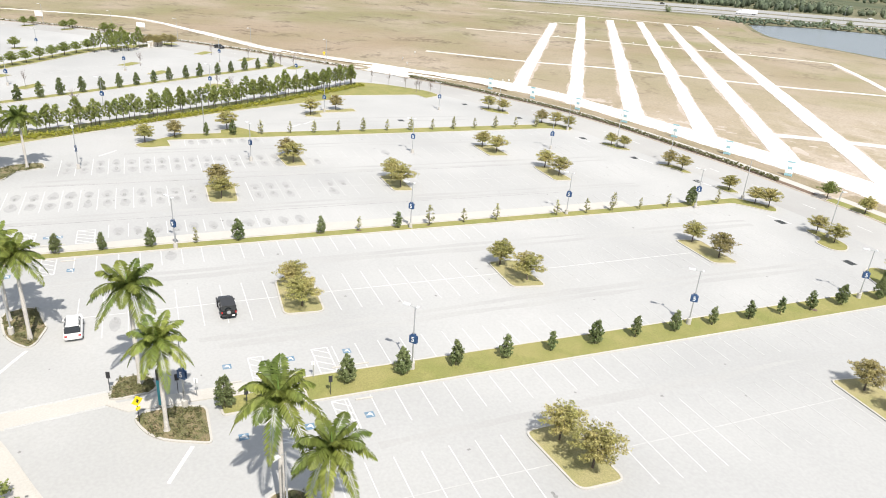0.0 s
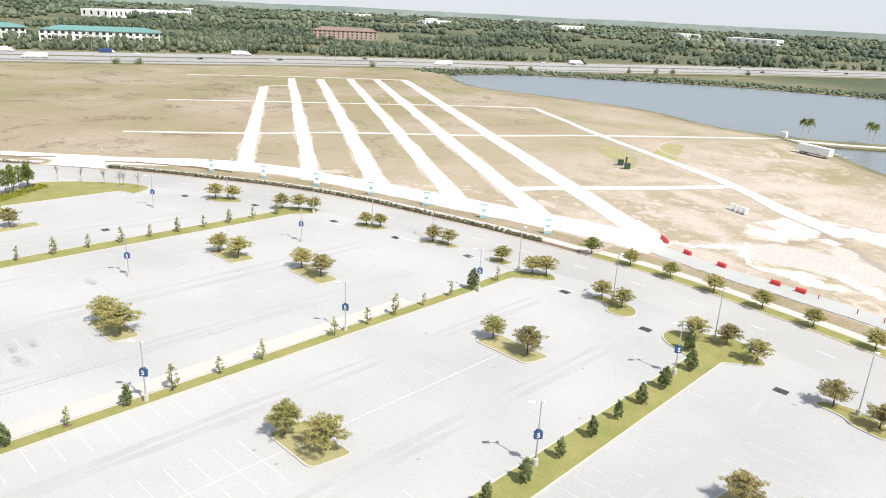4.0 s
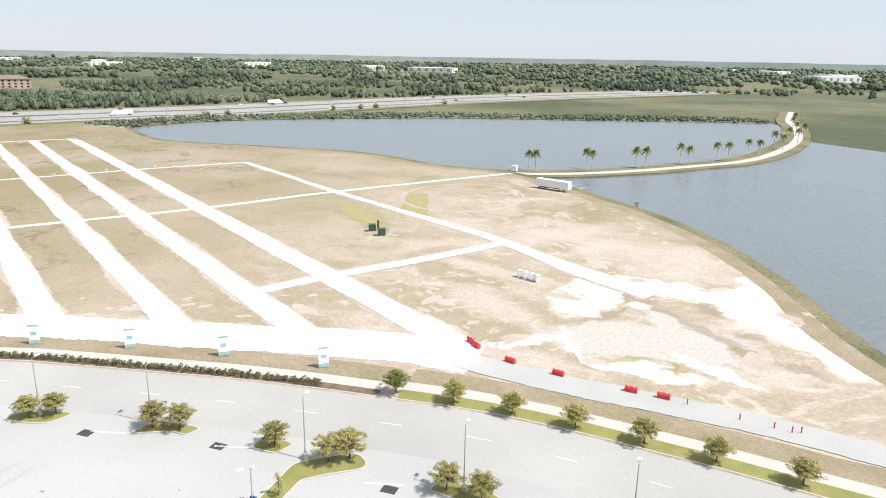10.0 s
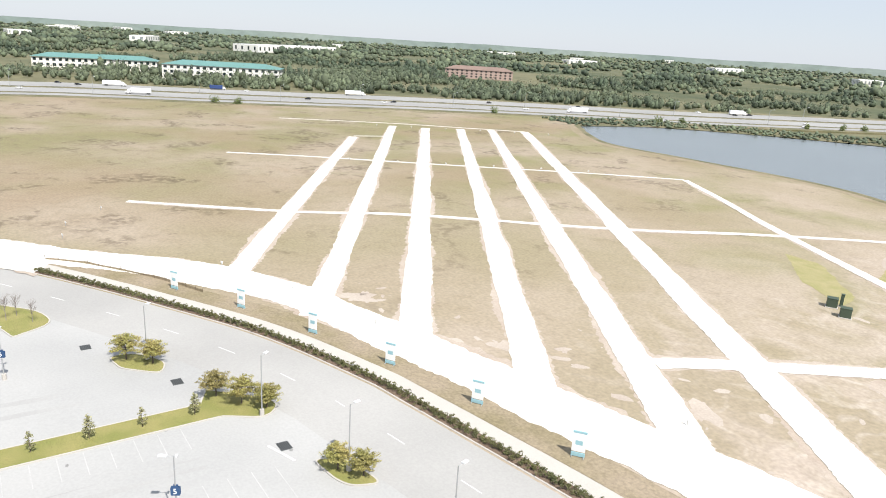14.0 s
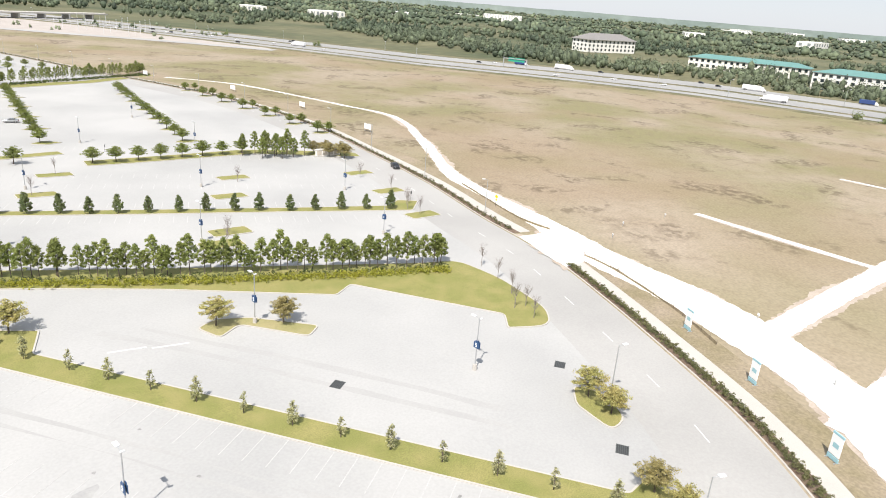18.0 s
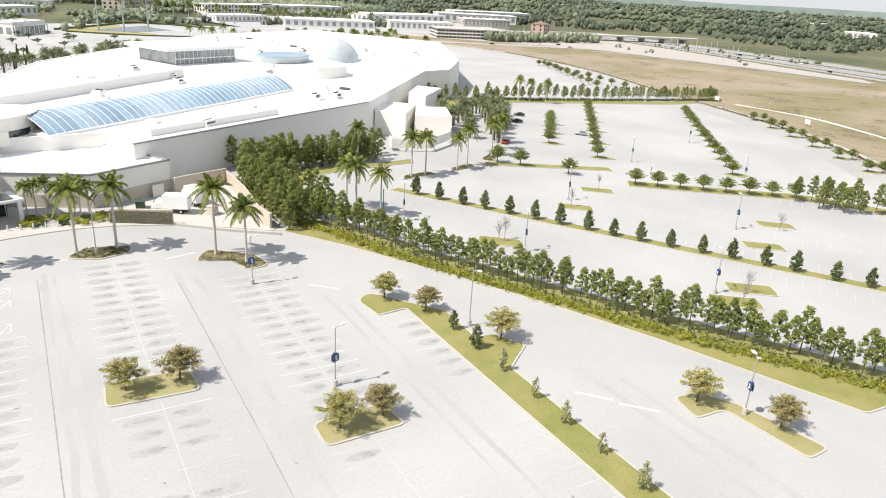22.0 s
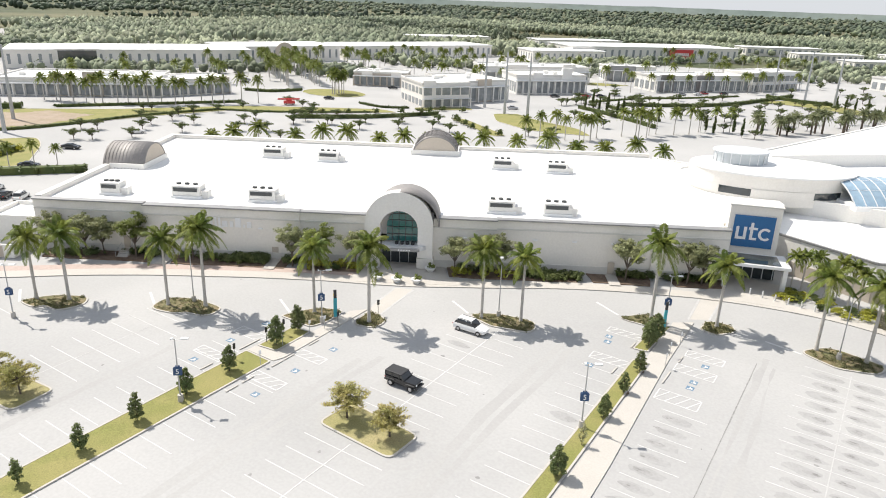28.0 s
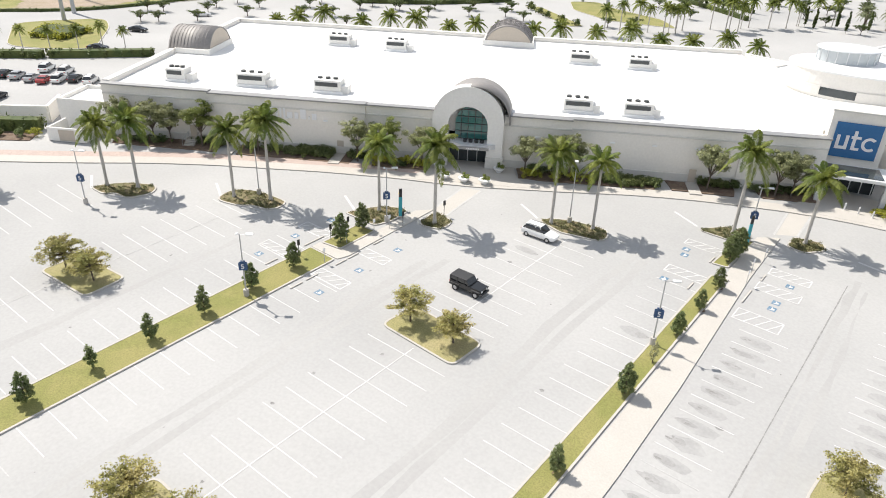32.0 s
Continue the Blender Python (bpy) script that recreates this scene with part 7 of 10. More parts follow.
def lamp_post(high, heads, sign, digit):
    """A car park lamp: concrete foot, pole, arm, flat heads, and a small navy area sign."""
    t = thing("lamp_post", None, "pale steel lamp post" + (" with a navy area sign" if sign else " with one flat head"), "lamp post", "car park lamp posts")
    part("foot", tubes([((0, 0, 0), (0, 0, 0.85), 0.32, 0.3)], 14), CONCRETE, t, "round concrete foot")
    part("pole", tubes([((0, 0, 0.85), (0, 0, high), 0.09, 0.06)], 10), STEEL, t)
    for sx in heads:
        part("arm", tubes([((0, 0, high - 0.12), (sx * 0.75, 0, high), 0.035, 0.03)], 6), STEEL, t)
        part("lamp_head", boxes([(min(sx * 0.6, sx * 1.35), max(sx * 0.6, sx * 1.35), -0.22, 0.22, high - 0.04, high + 0.09)], 0.03), FRAME, t, "flat pale lamp head")
    if sign:
        s = part("area_sign", boxes([(-0.46, 0.46, -0.16, -0.09, 3.36, 4.26), (-0.24, 0.24, -0.155, -0.095, 4.26, 4.46)]), SIGN_BLUE, t, "navy area sign")
        part("numeral", digit, None, s, "white numeral", Matrix.Translation((0, -0.19, 3.82)))
        s = part("area_sign", boxes([(-0.46, 0.46, 0.09, 0.16, 3.36, 4.26), (-0.24, 0.24, 0.095, 0.155, 4.26, 4.46)]), SIGN_BLUE, t, "navy area sign")
        part("numeral", digit, None, s, "white numeral", Matrix.Translation((0, 0.19, 3.82)) @ Matrix.Rotation(math.pi, 4, "Z"))
    return t


def spread(proto_thing, spots):
    """Sets the built thing at the first spot and copies of it at the others; a spot is x, y, turn in degrees, and z where it is not 0."""
    for k, (x, y, turn, *z) in enumerate(spots):
        m = Matrix.Translation((x, y, z[0] if z else 0.0)) @ Matrix.Rotation(radians(turn), 4, "Z")
        if k == 0:
            proto_thing.matrix_basis = m
        else:
            copy_thing(proto_thing, m)


spread(lamp_post(7.8, (1.1, -0.3), True, five_mesh), [(0.1, 0.7, 40, 0.1), (0.5, -38.4, 50, 0.1), (0.4, -70.6, 50, 0.1), (38.8, 23, 30, 0.1), (39.7, -13.5, 40, 0.1), (40.5, -44.2, 40, 0.1), (38.8, -72.8, 40, 0.1), (-35.1, 0.3, 35),
                                                (80.3, 37.7, 10), (81.1, 6.2, 20), (81.2, -64.8, 60), (82.3, -29.4, 60), (123, -19.1, 60, 0.1), (123.1, -52.4, 60), (-0.4, 24.3, 45, 0.1), (38.9, 52.8, 30, 0.1)])
spread(lamp_post(8.6, (1,), False, None), [(18.3, 41.1, 120, 0.1), (-19.8, 18.1, 120, 0.1), (60.6, 57.8, 90, 0.1), (104.4, 13.2, -60, 0.1), (20.7, -88, -90, 0.1), (-20.8, -78.8, -100, 0.1), (1.6, -86.5, -90, 0.1), (41.3, -87.4, -90, 0.1), (65.4, -87.8, -80, 0.1), (81.1, -84, -80, 0.1), (97.6, -79.7, -60, 0.1), (121.2, -70.6, -50, 0.1)])
spread(lamp_post(7.8, (1.1, -0.3), True, n_mesh), [(130.2, 34.7, 60), (149.8, 7.4, 60), (186.8, 31.6, 60), (203.1, 0.2, 60), (171.8, -21.5, 60), (230, 62, 60, 0.1), (215, 92, 60), (262, 110, 60), (116.6, 57.4, 60, 0.1), (164, 62, 60)])
# Street lamps along the far side of the ring road, above the hedge.
spread(lamp_post(8.6, (1,), False, None), [(p.x + s.x * 1.6, p.y + s.y * 1.6, 100, 0.1) for p, s in list(zip(RING, sideways(RING)))[i_gap1 + 4:len(RING) - 40:12]])


def post_sign(name, label, panel, mat, w, h, z, post=BLACK):
    t = thing(name, None, label, "sign", "small signs in the car park")
    part("post", tubes([((0, 0, 0), (0, 0, z + h), 0.04, 0.04)], 6), post, t)
    part("sign_face", boxes([(-w / 2, w / 2, -0.05, -0.04 + 0.02, z, z + h)]), mat, t)
    return t


spread(post_sign("access_sign", "small dark sign on a thin black post", None, BLACK, 0.4, 0.75, 1.5), [(-2.2, 10.4, 90, 0.1), (-2.3, 15.8, 90, 0.1), (-2.1, 18.7, 90, 0.1), (2.1, 24.8, 90, 0.1), (4.2, 31, 70, 0.1), (202, -18, 60, 0.1), (166.2, -36.4, 60, 0.1), (209, 78, 60)])
spread(post_sign("small_white_sign", "small white sign on a thin post", None, SIGN_WHITE, 0.35, 0.5, 1.5, STEEL), [(1.3, 11.4, 80, 0.1), (-0.1, 16.5, 80, 0.1), (0.5, 20.9, 80, 0.1), (1.2, 23.1, 80, 0.1), (42, 44.7, 80, 0.12), (42.3, 48.5, 80, 0.12), (42.4, 41.5, 80, 0.12), (19.6, -111.1, 160, 0.15), (36.6, -110.5, 160, 0.15), (185.2, -52.6, 60, 0.15)])
cross = post_sign("crossing_sign", "yellow diamond pedestrian crossing sign", None, BLACK, 0.1, 0.1, 2.0)
d = bmesh.new()
box(d, -0.4, 0.4, -0.02, 0.02, -0.4, 0.4, Matrix.Translation((0, -0.08, 2.5)) @ Matrix.Rotation(radians(45), 4, "Y"))
box(d, -0.22, 0.22, -0.11, -0.07, 1.5, 1.85)
part("diamond", d, YELLOW, cross, "yellow diamond panel")
part("crossing_mark", boxes([(-0.06, 0.06, -0.125, -0.11, 2.3, 2.72), (-0.17, 0.17, -0.124, -0.112, 2.47, 2.53)]), BLACK, cross)
spread(cross, [(-1.7, 28.4, -60, 0.1), (206.4, -38.8, 60, 0.15)])


def pylon():
    t = thing("directory_pylon", None, "slim teal directory pylon beside the footpath", "pylon", "directory pylons")
    part("base", boxes([(-0.3, 0.3, -0.14, 0.14, 0, 0.25)]), CONCRETE, t)
    part("panel", boxes([(-0.24, 0.24, -0.09, 0.09, 0.25, 3.1)], 0.02), TEAL, t)
    part("cap", boxes([(-0.2, 0.2, -0.08, 0.08, 3.1, 4.3)]), BLACK, t, "dark tapering top")
    return t


spread(pylon(), [(0.2, 26.4, 60, 0.1), (39.1, 51.6, 60, 0.1), (116.5, 66.5, 60)])


def wheel_stop():
    t = thing("wheel_stop", None, "pale concrete wheel stop in a bay", "wheel stop", "wheel stops")
    part("block", boxes([(-0.09, 0.09, -0.9, 0.9, 0, 0.13)], 0.03), CONCRETE, t)
    return t


spread(wheel_stop(), [(2.6, 5.8, 0), (2.6, 8.2, 0), (2.7, 12.8, 0), (2.7, 14.9, 0), (2.6, 19.5, 0), (-3.7, 7.3, 0), (-3.7, 13.4, 0), (-3.7, 15, 0), (37.4, 36.8, 0), (37.1, 44.7, 0), (43.3, 38.4, 0), (43.3, 39.9, 0), (43.5, 44.7, 0)])


def planter():
    t = thing("planter_bowl", None, "round white planter bowl with green grass tufts", "planter", "planters at the entrance")
    bm = bmesh.new()
    for z0, z1, r0, r1 in ((0, 0.12, 0.45, 0.42), (0.12, 0.5, 0.5, 0.85), (0.5, 0.72, 0.85, 0.92)):
        tube(bm, (0, 0, z0), (0, 0, z1), r0, r1, 20)
    part("bowl", bm, SIGN_WHITE, t)
    part("grass_tuft", shrub_mesh(71, GREEN_LEAF, 1.2, 0.9, 34, 14, 0.13), None, t, m=Matrix.Translation((0, 0, 0.55)))
    return t


spread(planter(), [(-3.6, 40.7, 0, 0.12), (-0.6, 41.8, 0, 0.12), (2.1, 43.4, 0, 0.12), (1, 48.8, 0, 0.12), (-6.8, 43.5, 0, 0.12)])


def bollard():
    t = thing("bollard", None, "short pale steel bollard by the porch", "bollard", "bollards at the porch")
    part("shaft", tubes([((0, 0, 0), (0, 0, 1.0), 0.12, 0.11)], 10), FRAME, t)
    part("dome", tubes([((0, 0, 1.0), (0, 0, 1.08), 0.11, 0.04)], 10), FRAME, t)
    return t


spread(bollard(), [(46.5 + 1.9 * k, 72.8 - 0.12 * k, 0, 0.12) for k in range(7)])
# Pavement along the shop front with a kerb.
FRONT = smooth_line([(-75, -16), (-57, -0.5), (-42.1, 13.1), (-27.7, 24), (-12.1, 34.2), (0.2, 40.4), (10.6, 48), (24.8, 57.9), (39.6, 65.6), (53.2, 69.7), (65.1, 69.9), (77.9, 66), (90.4, 59.3)], 1.5)
solid("front_kerb", ribbon("front_kerb", FRONT, -0.2, 0.0, 0.15, CONCRETE, 0.15), "pale concrete kerb of the front pavement", "kerb", kind="structure")
solid("front_pavement", ribbon("front_pavement", FRONT, -2.6, -0.2, 0.12, CONCRETE, 0.12), "pale concrete front pavement", "pavement", kind="structure")
solid("paver_band", ribbon("paver_band", FRONT[:int(len(FRONT) * 0.53)], -4.6, -2.6, 0.125, PAVER, 0.1), "band of faded clay pavers", "pavement", kind="structure")
apron = [at_mall(56.6, 0.9), at_mall(56.0, -5.0), at_mall(52, -8.5), at_mall(73, -8.0), at_mall(70.4, -4.6), at_mall(69.4, 0.9)]
solid("entrance_apron", slab("entrance_apron", oriented([(p.x, p.y) for p in apron]), 0.135, CONCRETE, 0.1), "pale paved apron before the entrance", "pavement", kind="structure")
solid("porch_apron", slab("porch_apron", [(40, 67.2), (52, 70.6), (52, 80), (42, 80)], 0.135, CONCRETE, 0.1), "pale paved apron under the porch", "pavement", kind="structure")
for x0, y0, x1, y1 in ((2.0, 30.0, 0.6, 39.6), (4.4, 31.0, 3.2, 41.0), (41.0, 57.4, 40.4, 66.0), (43.6, 59.0, 43.4, 67.4)):
    a, b = Vector((x0, y0, 0)), Vector((x1, y1, 0))
    part("crossing_line", boxes([(0, (b - a).length, -0.15, 0.15, 0.004, 0.016)], m=Matrix.Translation(a) @ Matrix.Rotation(math.atan2((b - a).y, (b - a).x), 4, "Z")), WORN, marks)
for x, y, a in ((30.0, 53.6, -28), (12.2, 40.4, -28), (-8.5, 25.2, -28), (-25.5, 15.2, -28), (-41.5, 4.4, -28), (54, 56.8, -10), (72.6, 52.6, 15), (90, 33, -40), (108.8, -8.4, -45), (112.2, -12.6, -45), (30, -86, 15), (51.5, -86.6, 15), (69, -83.8, 15), (88.2, -78.6, 20)):
    part("lead_line", boxes([(-2.4, 2.4, -0.18, 0.18, 0.005, 0.018)], m=Matrix.Translation((x, y, 0)) @ Matrix.Rotation(radians(a), 4, "Z")), PAINT, marks)

# Pale worn crossings over the front drive.
for name, pts in (("crossing", [(2.2, 30.4), (4.4, 31.4), (3.0, 41.2), (0.4, 39.8)]), ("crossing", [(41.2, 57.6), (43.6, 59.2), (43.2, 67.4), (40.6, 66.4)])):
    solid(name, slab(name, oriented(pts), 0.0045, CONCRETE), "pale worn pedestrian crossing on the drive", "crossing", "crossings", "structure")
# Side doors of the store: short stairs and ramps through the beds, an annexe and a walled bin yard at its west end.
for u, steps in ((15.6, 5), (41.0, 0), (97.5, 0), (23.0, 0)):
    st = thing("door_steps" if steps else "door_ramp", MALL @ Matrix.Translation((u, -0.36, 0)), "pale concrete steps with a steel rail to a side door" if steps else "pale concrete ramp to a side door", "stairs" if steps else "ramp")
    if steps:
        for k in range(steps):
            part("step", boxes([(-0.9, 0.9, -0.9 - 0.34 * (k + 1), -0.9 - 0.34 * k if k else 0, 0.0, 0.17 * (steps - k))]), CONCRETE, st)
        for x in (-0.95, 0.95):
            part("rail", tubes([((x, -0.1, 0.9), (x, -0.1, 1.8), 0.03, 0.03), ((x, -0.1, 1.8), (x, -2.6, 0.95), 0.03, 0.03), ((x, -2.6, 0.0), (x, -2.6, 0.95), 0.03, 0.03), ((x, -1.3, 0.5), (x, -1.3, 1.4), 0.025, 0.025)], 6), STEEL, st)
    else:
        part("ramp_slab", boxes([(-0.9, 0.9, -4.8, 0, 0.0, 0.2)]), CONCRETE, st)
    part("door_leaf", boxes([(-0.55, 0.55, -0.03, 0.0, 0.85 if steps else 0.2, 2.95 if steps else 2.3)]), WALL_TAN, st, "plain tan steel door")
annexe = thing("annexe", MALL @ Matrix.Translation((-6.2, 5.0, 0)), "low white flat-roofed annexe beside the store", "building")
part("annexe_wall", boxes([(-3.2, 6.1, -4.0, 5.0, 0, 4.6)]), WALL_WHITE, annexe)
part("annexe_roof", boxes([(-2.8, 5.8, -3.6, 4.6, 4.61, 4.66)]), ROOF, annexe, "white membrane roof")
for q in ((-3.2, 6.1, -4.0, -3.6), (-3.2, 6.1, 4.6, 5.0), (-3.2, -2.8, -3.6, 4.6)):
    part("annexe_parapet", boxes([(q[0], q[1], q[2], q[3], 4.602, 5.3)]), WALL_WHITE, annexe)
yard_w = thing("bin_yard", MALL @ Matrix.Translation((-5.2, -3.6, 0)), "small white walled bin yard beside the store", "enclosure")
for q in ((-2.6, 4.0, -1.6, -1.3), (-2.6, -2.3, -1.3, 3.6), (3.7, 4.0, -1.3, 3.6)):
    part("yard_side", boxes([(q[0], q[1], q[2], q[3], 0, 2.3)]), WALL_WHITE, yard_w)
part("yard_gate", boxes([(-0.6, 2.2, -1.64, -1.605, 0.1, 2.0)]), WALL_TAN, yard_w, "tan double gate")

# ---- vehicles ----
def loft(bm, sections):
    """Joins cross-sections (x, half width, low z, high z, shoulder) into a rounded body along x."""
    rings = []
    for x, w, z0, z1, k in sections:
        rings.append([bm.verts.new((x, y, z)) for y, z in ((-w * 0.92, z0), (-w, z0 + (z1 - z0) * 0.3), (-w, z0 + (z1 - z0) * 0.7), (-w * k, z1), (w * k, z1), (w, z0 + (z1 - z0) * 0.7), (w, z0 + (z1 - z0) * 0.3), (w * 0.92, z0))])
    for a, b in zip(rings[:-1], rings[1:]):
        for i in range(8):
            bm.faces.new((a[i], b[i], b[(i + 1) % 8], a[(i + 1) % 8]))
    bm.faces.new(rings[0])
    bm.faces.new(rings[-1][::-1])
    return bm


def wheels(t, xs, half, r):
    for x in xs:
        for s in (-1, 1):
            y = s * half
            w = part("wheel", tubes([((x, y - 0.12 * s, r), (x, y + 0.12 * s, r), r, r)], 20), RUBBER, t, "black tyre")
            part("rim", tubes([((x, y + 0.115 * s, r), (x, y + 0.135 * s, r), r * 0.62, r * 0.55)], 14), RIM, w, "pale alloy rim")


def off_roader():
    t = thing("off_roader", None, "black boxy four-door off-road car parked in a bay", "car")
    part("body", loft(bmesh.new(), [(-2.15, 0.86, 0.55, 1.15, 0.98), (-2.05, 0.9, 0.5, 1.2, 0.98), (0.55, 0.9, 0.5, 1.2, 0.98), (0.75, 0.88, 0.5, 1.22, 0.96), (2.0, 0.74, 0.6, 1.12, 0.94), (2.1, 0.72, 0.65, 1.05, 0.94)]), CAR_BLACK, t)
    part("cabin", loft(bmesh.new(), [(-2.12, 0.84, 1.19, 1.8, 0.97), (0.1, 0.84, 1.19, 1.82, 0.97), (0.55, 0.82, 1.19, 1.3, 0.97)]), CAR_GLASS, t, "dark windows")
    part("hard_top", boxes([(-2.16, 0.16, -0.83, 0.83, 1.76, 1.88)], 0.05), BLACK, t, "matt black hard top")
    for x in (-2.1, -1.15, -0.15):
        for s in (-1, 1):
            part("pillar", boxes([(x - 0.07, x + 0.07, s * 0.85 - 0.02, s * 0.85 + 0.02, 1.18, 1.8)]), CAR_BLACK, t)
    for x in (-1.35, 1.45):
        for s in (-1, 1):
            part("fender", boxes([(x - 0.62, x + 0.62, min(s * 0.78, s * 1.0), max(s * 0.78, s * 1.0), 0.86, 1.0)], 0.04), BLACK, t, "black wheel arch flare")
    part("bumper", boxes([(2.08, 2.3, -0.8, 0.8, 0.5, 0.72)], 0.04), BLACK, t)
    part("bumper", boxes([(-2.34, -2.15, -0.8, 0.8, 0.5, 0.72)], 0.04), BLACK, t)
    part("spare_wheel", tubes([((-2.2, 0.05, 1.1), (-2.42, 0.05, 1.1), 0.4, 0.4)], 20), RUBBER, t, "spare wheel on the back")
    part("spare_rim", tubes([((-2.42, 0.05, 1.1), (-2.44, 0.05, 1.1), 0.24, 0.2)], 14), RIM, t)
    for s in (-1, 1):
        part("headlight", tubes([((2.09, s * 0.5, 0.92), (2.13, s * 0.5, 0.92), 0.13, 0.12)], 12), LAMP_WHITE, t)
        part("tail_light", boxes([(-2.2, -2.14, s * 0.8 - 0.08, s * 0.8 + 0.08, 0.85, 1.1)]), LAMP_RED, t)
        part("mirror", boxes([(0.42, 0.52, min(s * 0.9, s * 1.08), max(s * 0.9, s * 1.08), 1.22, 1.42)], 0.02), BLACK, t)
    part("number_plate", boxes([(-2.45, -2.36, -0.62, -0.32, 0.6, 0.74)]), SIGN_WHITE, t, "blank pale plate")
    wheels(t, (-1.35, 1.45), 0.82, 0.41)
    return t


def passenger_car(name, paint, label, long=4.9, high=1.75, suv=True, group="parked cars"):
    t = thing(name, None, label, "car", group)
    h = long / 2
    part("body", loft(bmesh.new(), [(-h, 0.78, 0.45, 0.95, 0.9), (-h + 0.15, 0.92, 0.35, 1.08, 0.93), (-h + 1.2, 0.96, 0.32, 1.1, 0.93), (h - 1.6, 0.96, 0.32, 1.06, 0.92), (h - 0.4, 0.9, 0.34, 0.92, 0.88), (h, 0.72, 0.42, 0.8, 0.86)]), paint, t)
    back = -h + 0.25 if suv else -h + 0.9
    part("cabin", loft(bmesh.new(), [(back, 0.8, 1.05, 1.12, 0.9), (back + 0.45, 0.82, 1.05, high - 0.06, 0.84), (0.35, 0.82, 1.04, high - 0.04, 0.84), (h - 1.45, 0.84, 1.02, 1.08, 0.9)]), CAR_GLASS, t, "dark windows")
    part("roof_panel", boxes([(back + 0.4, 0.35, -0.68, 0.68, high - 0.08, high)], 0.04), paint, t)
    for s in (-1, 1):
        for x in (back + 0.42, -0.35, 0.4):
            part("pillar", boxes([(x - 0.05, x + 0.05, s * 0.77 - 0.03, s * 0.77 + 0.03, 1.06, high - 0.05)]), paint, t)
        part("headlight", boxes([(h - 0.22, h - 0.02, s * 0.62 - 0.14, s * 0.62 + 0.14, 0.68, 0.84)], 0.02), LAMP_WHITE, t)
        part("tail_light", boxes([(-h - 0.01, -h + 0.1, s * 0.68 - 0.14, s * 0.68 + 0.14, 0.78, 0.98)], 0.02), LAMP_RED, t)
        part("mirror", boxes([(0.75, 0.9, min(s * 0.93, s * 1.08), max(s * 0.93, s * 1.08), 1.05, 1.2)], 0.02), paint, t)
        if suv:
            part("roof_rail", boxes([(back + 0.6, 0.2, s * 0.62 - 0.03, s * 0.62 + 0.03, high, high + 0.05)]), BLACK, t)
    wheels(t, (-h + 0.95, h - 0.95), 0.84, 0.35)
    return t


spread(off_roader(), [(18.2, 18.3, 2)])
spread(passenger_car("white_suv", CAR_WHITE, "white family SUV parked in a marked bay", 5.0, 1.78), [(17.4, 34.9, 2), (-41.6, -45.2, 184), (-98.6, 24.7, 132), (-94.5, 26.7, 132), (-90.7, 23.4, 132), (-86, 27.6, 132)])
dark_car = passenger_car("dark_car", CAR_BLACK, "dark car in the car park", 4.6, 1.45, False)
spread(dark_car, [(-38.6, -53.6, 3), (228.6, 170, 130), (218.4, 157.6, 130), (-100.2, 16.9, 132), (-106.4, 39.9, 40), (-88.1, 10.5, 126), (-89, 25.8, 132), (236, -2.5, 215), (262, 338, 40), (-116.3, 55.7, 30)])
silver = passenger_car("silver_car", CAR_SILVER, "silver car in the car park", 4.6, 1.48, False)
spread(silver, [(-97.7, 18.3, 132), (-109.2, 17.6, 132), (228.2, 131, 130), (-93.8, 9.2, 126), (-94.6, 19.7, 132)])
spread(passenger_car("red_car", CAR_RED, "red car in the car park", 4.5, 1.45, False), [(190.4, 125, 40), (-92, 21, 132)])

# ---- field: banners, barriers, plant ----
def banner():
    t = thing("banner_sign", None, "upright white banner sign with a teal foot on the dirt verge", "sign", "numbered banner signs along the verge")
    part("face", boxes([(-0.85, 0.85, -0.06, 0.06, 0.75, 3.3)], 0.02), SIGN_WHITE, t)
    part("foot_band", boxes([(-0.87, 0.87, -0.08, 0.08, 0.1, 0.62)], 0.02), BANNER_BLUE, t, "teal band")
    part("top_band", boxes([(-0.87, 0.87, -0.075, 0.075, 3.3, 3.6)], 0.02), BANNER_BLUE, t, "teal top edge")
    part("frame_foot", boxes([(-0.8, -0.7, -0.45, 0.45, 0, 0.1)]), STEEL, t)
    part("frame_foot", boxes([(0.7, 0.8, -0.45, 0.45, 0, 0.1)]), STEEL, t)
    for sgn in (-1, 1):
        part("print_block", boxes([(-0.45, 0.45, min(sgn * 0.062, sgn * 0.07), max(sgn * 0.062, sgn * 0.07), 1.7, 2.3)]), BANNER_BLUE, t, "small pale blue printed block")
    return t


spread(banner(), [(52.3, -112.1, 40, 0.14), (70, -110, 38, 0.14), (86.7, -106.9, 34, 0.14), (103.1, -102.3, 30, 0.14), (119.3, -96.6, 28, 0.14), (135.3, -89.8, 28, 0.14), (150, -81.8, 30, 0.14)])


def barrier():
    t = thing("water_barrier", None, "red plastic water-filled road barrier", "barrier", "red barriers by the gravel road")
    part("shell", loft(bmesh.new(), [(-0.95, 0.3, 0, 0.85, 0.4), (-0.9, 0.32, 0, 0.95, 0.4), (0.9, 0.32, 0, 0.95, 0.4), (0.95, 0.3, 0, 0.85, 0.4)]), RED_PLASTIC, t)
    for x in (-0.45, 0.45):
        part("cap", tubes([((x, 0, 0.95), (x, 0, 1.0), 0.08, 0.08)], 8), SIGN_WHITE, t)
    return t


